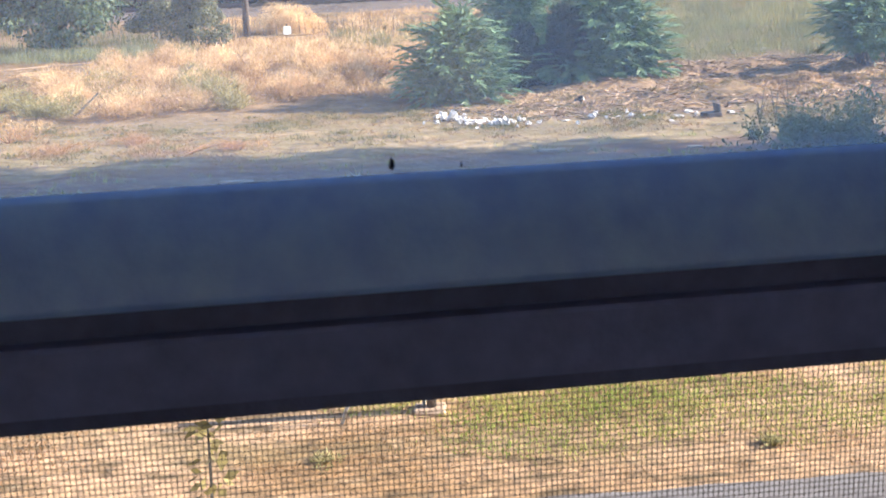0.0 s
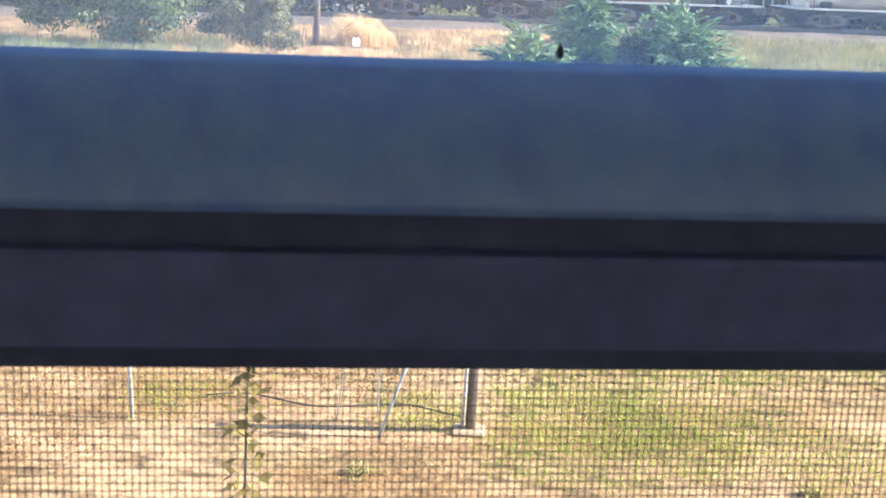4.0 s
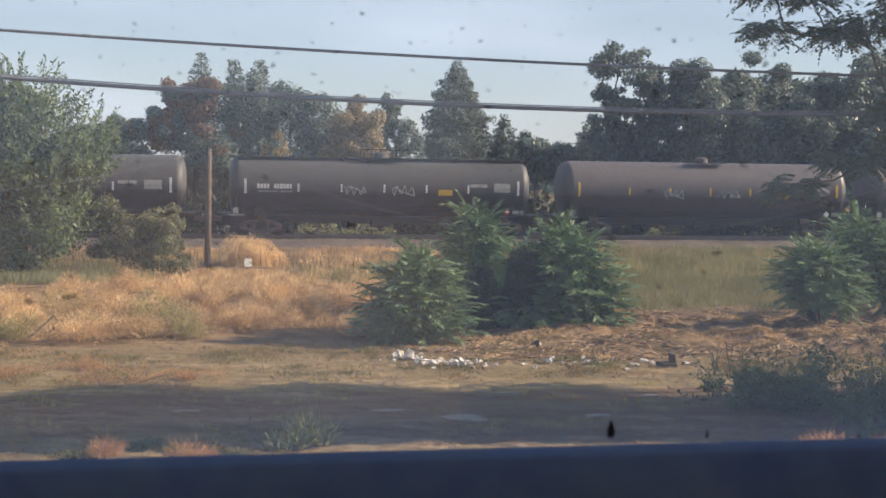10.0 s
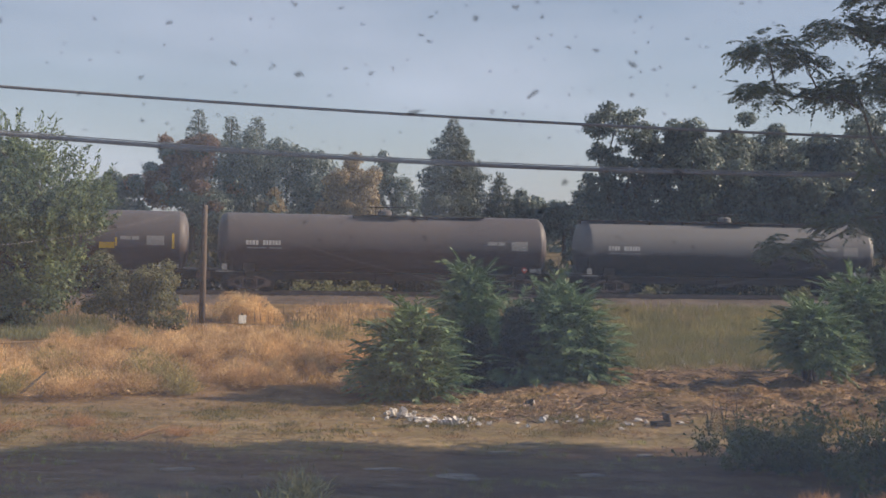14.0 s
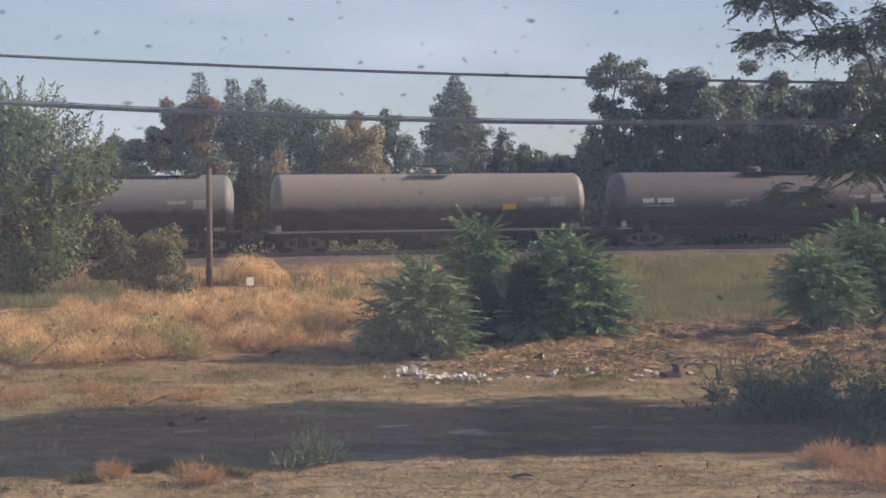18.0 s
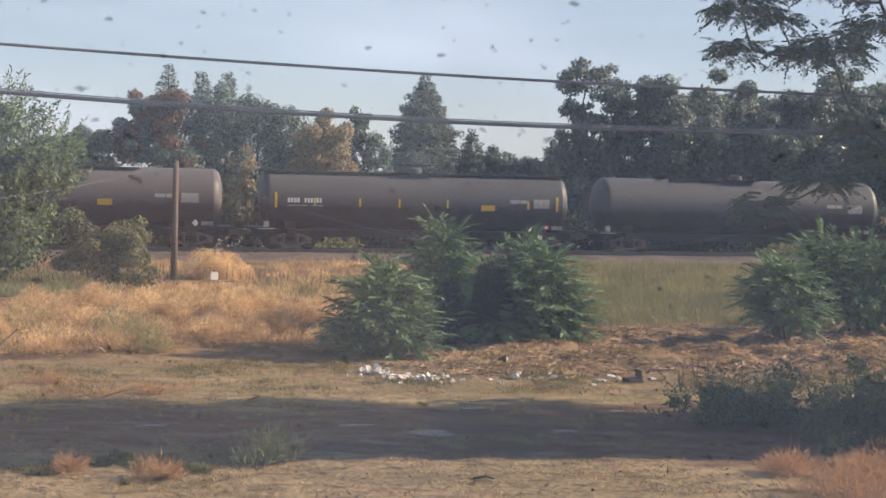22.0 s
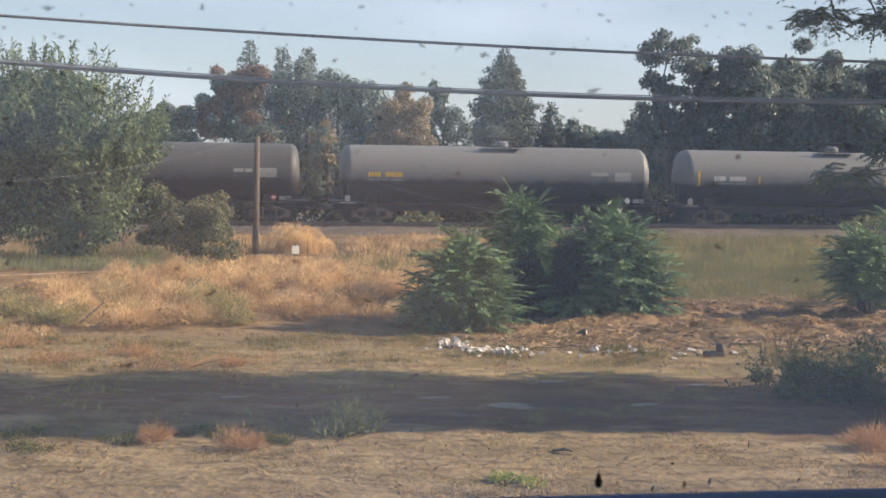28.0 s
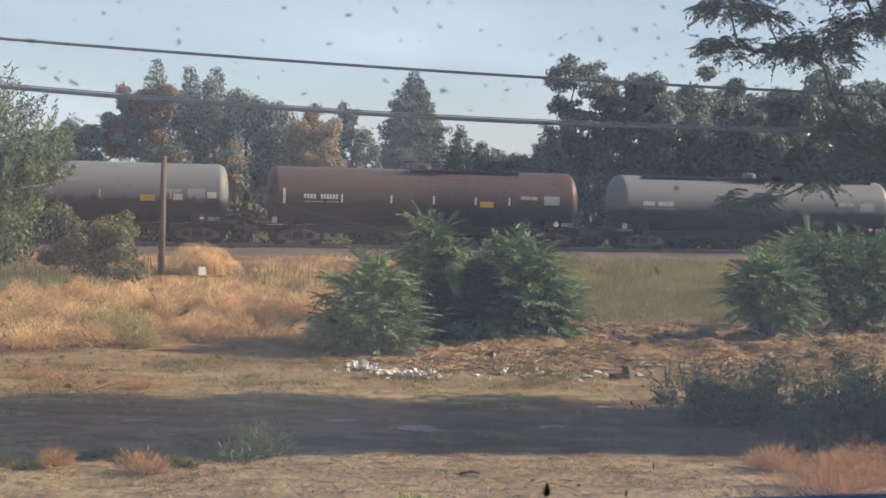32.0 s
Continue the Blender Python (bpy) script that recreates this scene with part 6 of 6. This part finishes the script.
part("panel", boxes((-0.17, 0.17, -0.02, 0.02, 0.12, 0.46), bevel=0.01), M_WHITE, board)
part("stake", boxes((-0.03, 0.03, 0.02, 0.06, -0.1, 0.55)), M_POLE, board)


def wood_pole(x, y, h, label, r=0.13):
    z = ground_z(x, y)
    p = empty("utility_pole", pose(x, y, z, 0, 0.4, 0), label, "pole", "wooden poles by the railway")
    bm = bmesh.new()
    tube(bm, [(0, 0, -0.3), (0, 0, h * 0.5), (0.01, 0, h)], [r * 1.1, r, r * 0.85], 12)
    part("shaft", bm, M_POLE, p, smooth=True)
    bm = bmesh.new()
    tube(bm, [(0, -r, h - 0.12), (0, -r - 0.08, h - 0.12), (0, -r - 0.08, h + 0.02)], [0.02, 0.02, 0.03], 6)
    part("insulator_pin", bm, M_STEEL, p)
    return p


wood_pole(-10.15, 55.0, 4.92, "short weathered wooden pole in tall weeds")
wood_pole(21.3, 58.0, 4.75, "short weathered wooden pole behind bushes", 0.11)
wood_pole(-24.0, 28.0, 4.75, "short weathered wooden pole in the field")


def cable(name, pts, r, mat, label, group=""):
    bm = bmesh.new()
    tube(bm, pts, r, 6)
    return tagged(new(name, bm_mesh(name, bm, mat, True)), label, "cable", group)


def sagging(a, b, sag, n=24):
    a, b = Vector(a), Vector(b)
    return [a.lerp(b, k / n) - Vector((0, 0, sag * 4 * (k / n) * (1 - k / n))) for k in range(n + 1)]


def road_line(z0, slope, curve, dy=0.0, dz=0.0, lo=-34, hi=40):
    out = []
    for k in range(60):
        d = lo + (hi - lo) * k / 59
        out.append((-1.07 + d, 24.0 + 0.196 * d + dy, z0 + dz + slope * d + curve * d * d))
    return out


cable("overhead_wire", road_line(6.35, -0.0255, 0.00122), 0.027, M_CABLE_HAZED, "dark overhead wire along the dirt road", "overhead lines")
cable("overhead_cable", road_line(5.50, -0.0249, 0.00242), 0.038, M_CABLE_HAZED, "thick dark communication cable along the dirt road", "overhead lines")
cable("support_strand", road_line(5.50, -0.0249, 0.00242, dz=0.055), 0.010, M_WIRE, "thin steel strand carrying the cable", "overhead lines")
for d in (-34, 40):
    x, y = -1.07 + d, 24.0 + 0.196 * d
    p = empty("utility_pole", pose(x, y, 0), "tall wooden pole carrying overhead lines", "pole", "roadside poles")
    bm = bmesh.new()
    tube(bm, [(0, 0, -0.3), (0, 0, 6), (0, 0, 10.2)], [0.17, 0.15, 0.12], 12)
    part("shaft", bm, M_POLE, p, smooth=True)
cable("slack_wire", sagging((-10.15, 54.8, 4.9), (21.3, 57.8, 4.75), 3.35, 40), 0.008, M_CABLE_HAZED, "thin slack wire between the short poles", "slack wires")
cable("slack_wire", sagging((-10.15, 54.8, 4.9), (-24.0, 27.8, 4.6), 1.57, 40), 0.004, M_WIRE, "thin slack wire to the pole by the tree", "slack wires")

# timber edging along the bare path beside the tree
bm = bmesh.new()
for k in range(5):
    a, b = Vector((-19.0 + k * 1.3, 42.6 + k * 0.72, 0)), Vector((-17.75 + k * 1.3, 43.3 + k * 0.72, 0))
    tube(bm, [(a.x, a.y, ground_z(a.x, a.y) + 0.03), (b.x, b.y, ground_z(b.x, b.y) + 0.03)], 0.05, 6)
tagged(new("path_edging", bm_mesh("path_edging", bm, M_DEBRIS)), "weathered timber edging along a bare path", "edging")

# raked debris, scraps and sticks
rng = np.random.default_rng(200)
dv, df = [], []
count = 0
while count < 9500:
    x, y = rng.uniform(-1.5, 16), rng.uniform(27.5, 40)
    if not (29.7 + 0.09 * x + 0.7 * noise.noise((x * 0.8, 2, 2)) - 0.8 * (rng.random() < 0.12) < y < 39.5 + 0.1 * x) or noise.noise((x * 0.55, y * 0.55, 21)) < -0.25 - 0.3 * rng.random() or (y > 31.5 and x < 0.2):
        continue
    z = ground_z(x, y)
    L, t, a, q = rng.gamma(1.4, 0.068) + 0.035, rng.uniform(0.005, 0.022), rng.normal() * 0.9, rng.normal() * 0.2
    c = np.array([x, y, z + t + 0.03 * rng.random()])
    al = np.array([math.cos(a), math.sin(a), q]) * L / 2
    sd = np.array([-math.sin(a), math.cos(a), 0]) * t
    up = np.array([0, 0, t])
    o = len(dv)
    for e in (-1, 1):
        dv += [c + e * al + sd, c + e * al + up, c + e * al - sd, c + e * al - up]
    df += [(o, o + 1, o + 5, o + 4), (o + 1, o + 2, o + 6, o + 5), (o + 2, o + 3, o + 7, o + 6), (o + 3, o, o + 4, o + 7)]
    count += 1
tagged(new("brushwood_debris", fast_mesh("brushwood_debris", dv, df, M_DEBRIS)), "raked brown twigs and wood chips on the ground", "debris", kind="stuff")
grass_patch("debris_straw", "tawny straw among the raked debris", M_STRAW_PINK, 201, 34000, (-1, 16, 29, 40), 0.13, 0.014, 40, 0.25, lambda x, y: y > 28.8 + 0.12 * x and (x > 0.5 or y < 31) and y > 29.9 + 0.1 * x, 0.45, 0.9)


def scrap(x, y, r, h, mat, label, seed, name="paper_scrap", group="white scraps"):
    bm = bmesh.new()
    bmesh.ops.create_icosphere(bm, subdivisions=2, radius=1.0)
    for v_ in bm.verts:
        v_.co *= 0.62 + 1.05 * noise.noise(v_.co * 2.4 + Vector((seed * 3.7, 0, 0)))
        v_.co.x *= r
        v_.co.y *= r * 0.8
        v_.co.z *= h
    o = tagged(new(name, bm_mesh(name, bm, mat)), label, "litter", group)
    o.matrix_basis = pose(x, y, ground_z(x, y) + h * 0.45, 0, 0, seed * 47)
    return o


for i, (x, y, r, h) in enumerate(((-1.15, 29.9, 0.17, 0.14), (-0.95, 29.7, 0.2, 0.15), (-0.78, 29.6, 0.13, 0.08), (-0.55, 29.3, 0.22, 0.06), (-0.3, 29.1, 0.2, 0.07), (-0.05, 28.95, 0.16, 0.07), (0.28, 28.8, 0.15, 0.13), (0.1, 28.9, 0.12, 0.09), (-1.3, 30.2, 0.1, 0.06), (-0.68, 30.1, 0.12, 0.1), (0.75, 28.9, 0.12, 0.05), (1.0, 29.0, 0.1, 0.05), (2.2, 29.45, 0.13, 0.09), (2.5, 29.4, 0.08, 0.04), (3.0, 30.0, 0.09, 0.06), (2.75, 29.5, 0.1, 0.03), (3.5, 29.6, 0.14, 0.03), (4.1, 29.4, 0.16, 0.04), (4.4, 29.9, 0.15, 0.04), (1.6, 29.2, 0.12, 0.03), (2.12, 31.5, 0.09, 0.1), (7.6, 42.5, 0.12, 0.1), (8.6, 42.8, 0.12, 0.1), (5.3, 29.7, 0.14, 0.04))):
    scrap(x, y, r * 0.95, h * 1.25, M_PAPER, "crumpled dirty white scrap lying on dry ground", i + 1)
rg = random.Random(77)
for i in range(34):
    x = rg.choice((rg.uniform(-1.6, 0.6), rg.uniform(-1.4, 5.6)))
    scrap(x, 29.2 + 0.12 * x + rg.gauss(0, 0.35), rg.uniform(0.045, 0.10), rg.uniform(0.03, 0.08), M_PAPER, "small torn white scrap on dry ground", 60 + i)
scrap(2.02, 31.4, 0.16, 0.14, M_STEEL, "dark round object lying beside a white scrap", 40, "dark_lump", "dark debris")
scrap(0.2, 29.1, 0.16, 0.12, M_STEEL, "dark scrap among the white ones", 41, "dark_lump", "dark debris")
crate = empty("broken_crate", pose(4.9, 29.35, ground_z(4.9, 29.35), 0, 0, 20), "small broken grey crate lying among debris", "crate")
part("panel", boxes((0.05, 0.09, -0.15, 0.15, 0, 0.30), bevel=0.005), M_POLE, crate, m=pose(0, 0, 0, 0, -12, 0))
part("base", boxes((-0.3, 0.05, -0.16, 0.16, 0, 0.12), bevel=0.01), M_STEEL, crate)
for i, (a, b, t) in enumerate((((-10.1, 31.5, 0.12), (-9.6, 31.9, 0.62), 0.03), ((-8.8, 35.5, 0.35), (-8.1, 36.0, 0.85), 0.035), ((0.85, 19.45, 0.02), (1.15, 19.3, 0.05), 0.02), ((8.6, 33.5, 0.1), (9.4, 32.6, 0.14), 0.03), ((7.2, 31.0, 0.1), (8.3, 31.5, 0.12), 0.03))):
    bm = bmesh.new()
    tube(bm, [a, Vector(a).lerp(Vector(b), 0.5) + Vector((0.02, 0, 0.03)), b], [t, t, t * 0.7], 6)
    tagged(new("stick", bm_mesh("stick", bm, M_BRANCH)), "weathered stick lying in the dry field", "stick", "loose sticks")
M_SLAB = material("pale_concrete", (0.34, 0.295, 0.25), 0.9, scale=5, amount=0.9, bump=0.4)
for i, (x, y, a, b) in enumerate(((0.22, 22.95, 0.36, 0.11), (-1.05, 23.4, 0.36, 0.035), (-4.6, 23.0, 0.30, 0.03), (0.5, 22.75, 0.16, 0.05), (2.62, 23.25, 0.25, 0.04), (3.87, 25.44, 0.16, 0.05), (1.1, 25.45, 0.3, 0.03))):
    bm = bmesh.new()
    ringv = [bm.verts.new((a * math.cos(k * math.tau / 14) * (1 + 0.25 * noise.noise((k, i, 1))), b * 2.2 * math.sin(k * math.tau / 14) * (1 + 0.25 * noise.noise((k, i, 2))), 0.03 + 0.012 * noise.noise((k, i, 5)))) for k in range(14)]
    lowv = [bm.verts.new((v_.co.x * 1.02, v_.co.y * 1.02, -0.03)) for v_ in ringv]
    bm.faces.new(ringv)
    for k in range(14):
        bm.faces.new((ringv[k], lowv[k], lowv[(k + 1) % 14], ringv[(k + 1) % 14]))
    o = tagged(new("concrete_slab", bm_mesh("concrete_slab", bm, M_SLAB)), "flat pale broken slab on the dirt road", "slab", "broken slabs")
    o.matrix_basis = pose(x, y, ground_z(x, y), 0, 0, 11)

rng = np.random.default_rng(210)
pv, pf = [], []
for _ in range(7000):
    x, y = rng.uniform(-13, 12), rng.uniform(14, 33)
    if noise.noise((x * 0.7, y * 1.1, 31)) < -0.25 + 0.5 * (rng.random() - 0.5) or 21.0 < y - 0.196 * x < 26.6:
        continue
    r = min(rng.gamma(1.6, 0.008) + 0.006, 0.03) * (1 + 1.2 * smooth(20, 27, y))
    z = ground_z(x, y)
    o = len(pv)
    for k in range(5):
        a = k * math.tau / 5 + rng.random()
        pv.append((x + r * 1.5 * math.cos(a) * rng.uniform(0.7, 1.2), y + r * math.sin(a) * rng.uniform(0.7, 1.2), z - 0.01))
    pv.append((x + r * 0.3 * rng.normal(), y, z + r * rng.uniform(0.3, 0.6)))
    pf += [(o + k, o + (k + 1) % 5, o + 5) for k in range(5)]
tagged(new("pebbles", fast_mesh("pebbles", pv, pf, M_CLOD)), "small stones and clods scattered on bare soil", "stones", kind="stuff")

# ---- yard below the window ----
yard = empty("clothes_frame", pose(0, 0, 0), "white and grey tube frame standing in the yard", "frame")
M_TUBE = material("white_tube", (0.50, 0.50, 0.47), 0.45, scale=5, amount=0.4, bump=0.02)
for nm, a, b, r, mt in (("post", (-3.72, 11.3, -0.1), (-3.78, 11.3, 1.3), 0.022, M_TUBE), ("post", (-0.62, 11.5, -0.1), (-0.58, 11.5, 1.3), 0.045, M_POLE), ("post", (-0.69, 11.55, -0.1), (-0.66, 11.55, 1.3), 0.016, M_TUBE),
                        ("brace", (-1.42, 11.2, 0.0), (-1.02, 11.35, 1.2), 0.016, M_TUBE), ("brace", (-1.86, 11.55, 0.0), (-1.74, 11.55, 1.1), 0.007, M_TUBE), ("brace", (-1.5, 11.7, 0.0), (-1.48, 11.7, 1.1), 0.008, M_TUBE)):
    bm = bmesh.new()
    tube(bm, [a, Vector(a).lerp(Vector(b), 0.5), b], r, 8)
    part(nm, bm, mt, yard, smooth=True)
part("footing", boxes((-0.78, -0.48, 11.36, 11.62, -0.05, 0.05), bevel=0.02), M_DEBRIS, yard, "low brown stone footing")
hose = cable("garden_hose", [(-3.2 + 0.12 * k, 11.95 + 0.12 * math.sin(k * 0.5), 0.03 + ground_z(-3.2 + 0.12 * k, 11.95)) for k in range(22)], 0.009, M_BRANCH, "thin brown garden hose lying in the yard")
for i, (x, y) in enumerate(((-1.48, 10.3), (2.3, 10.5))):
    weed(x, y, 0.14, 0.07, M_SAGE, "small dark tuft on the yard's soil", 220 + i, 160, leaf=0.05, group="yard tufts")

vine = empty("climbing_vine", pose(-0.85, 3.5, 0), "tall leafy vine shoots below the window", "vine")
rng = np.random.default_rng(230)
VB = np.array([-0.85, 3.5, 0])
tops = [(-0.80, 3.5, 3.19), (-1.18, 3.5, 2.74), (-1.42, 3.52, 2.60), (-0.94, 3.5, 2.60), (-0.46, 3.5, 2.68), (-0.60, 3.5, 2.56), (-1.05, 3.55, 2.66), (-1.3, 3.5, 2.68), (-1.1, 3.5, 2.70), (-1.25, 3.48, 2.73), (-1.36, 3.5, 2.66), (-1.0, 3.5, 2.63), (-0.52, 3.5, 2.62), (-1.15, 3.52, 2.6)]
lp, ld = [], []
for i, t in enumerate(tops):
    bm = bmesh.new()
    t = np.array(t) - VB
    base = np.array([rng.normal() * 0.1, 0.02 * i, 0.0])
    mid = base + (t - base) * 0.6 + np.array([rng.normal() * 0.05, 0, 0])
    tube(bm, [base - (0, 0, 0.05), mid, t], [0.012, 0.008, 0.003], 5)
    part("stem", bm, M_BRANCH, vine)
    for s in np.linspace(0.55 if i else 0.84, 1.0, 110 if i else 80):
        lp.append(mid + (t - mid) * max(0, (s - 0.6) / 0.4) if s > 0.6 else base + (mid - base) * s / 0.6)
        ld.append((rng.normal(), rng.normal() * 0.7, rng.normal() * 0.5 - 0.35))
lp, ld = np.array(lp) + rng.normal(size=(len(lp), 3)) * 0.028, np.array(ld)
v, f = cards(lp, ld, np.cross(ld, rng.normal(size=ld.shape)), rng.uniform(0.03, 0.06, len(lp)), rng.uniform(0.02, 0.036, len(lp)))
part("leaves", fast_mesh("leaves", v, f, M_VINE), None, vine)


# ---- what moves ----
def run(t):
    """Metres that the train has gone at t seconds."""
    return 8.68 * t + (0.0139 * (t - 18) ** 2 if t > 18 else 0)


def motions():
    for car, c in CARS:
        walk(car, [(t, Matrix.Translation(at(c - run(t) + 13.31, TRACK, RAIL_Z)) @ HOUSE) for t in (0, 4, 8, 12, 16, 18, 20, 22, 24, 26, 28, 30, 32)])
    step = 1 / 15
    spin = [pose(0, 0, 0, 0, -math.degrees(run(k * step) / 0.42), 0) for k in range(481)]
    for wheel, xw in WHEELS:
        walk(wheel, [(k * step, Matrix.Translation((xw, 0, 0.42)) @ m) for k, m in enumerate(spin)])


motions()
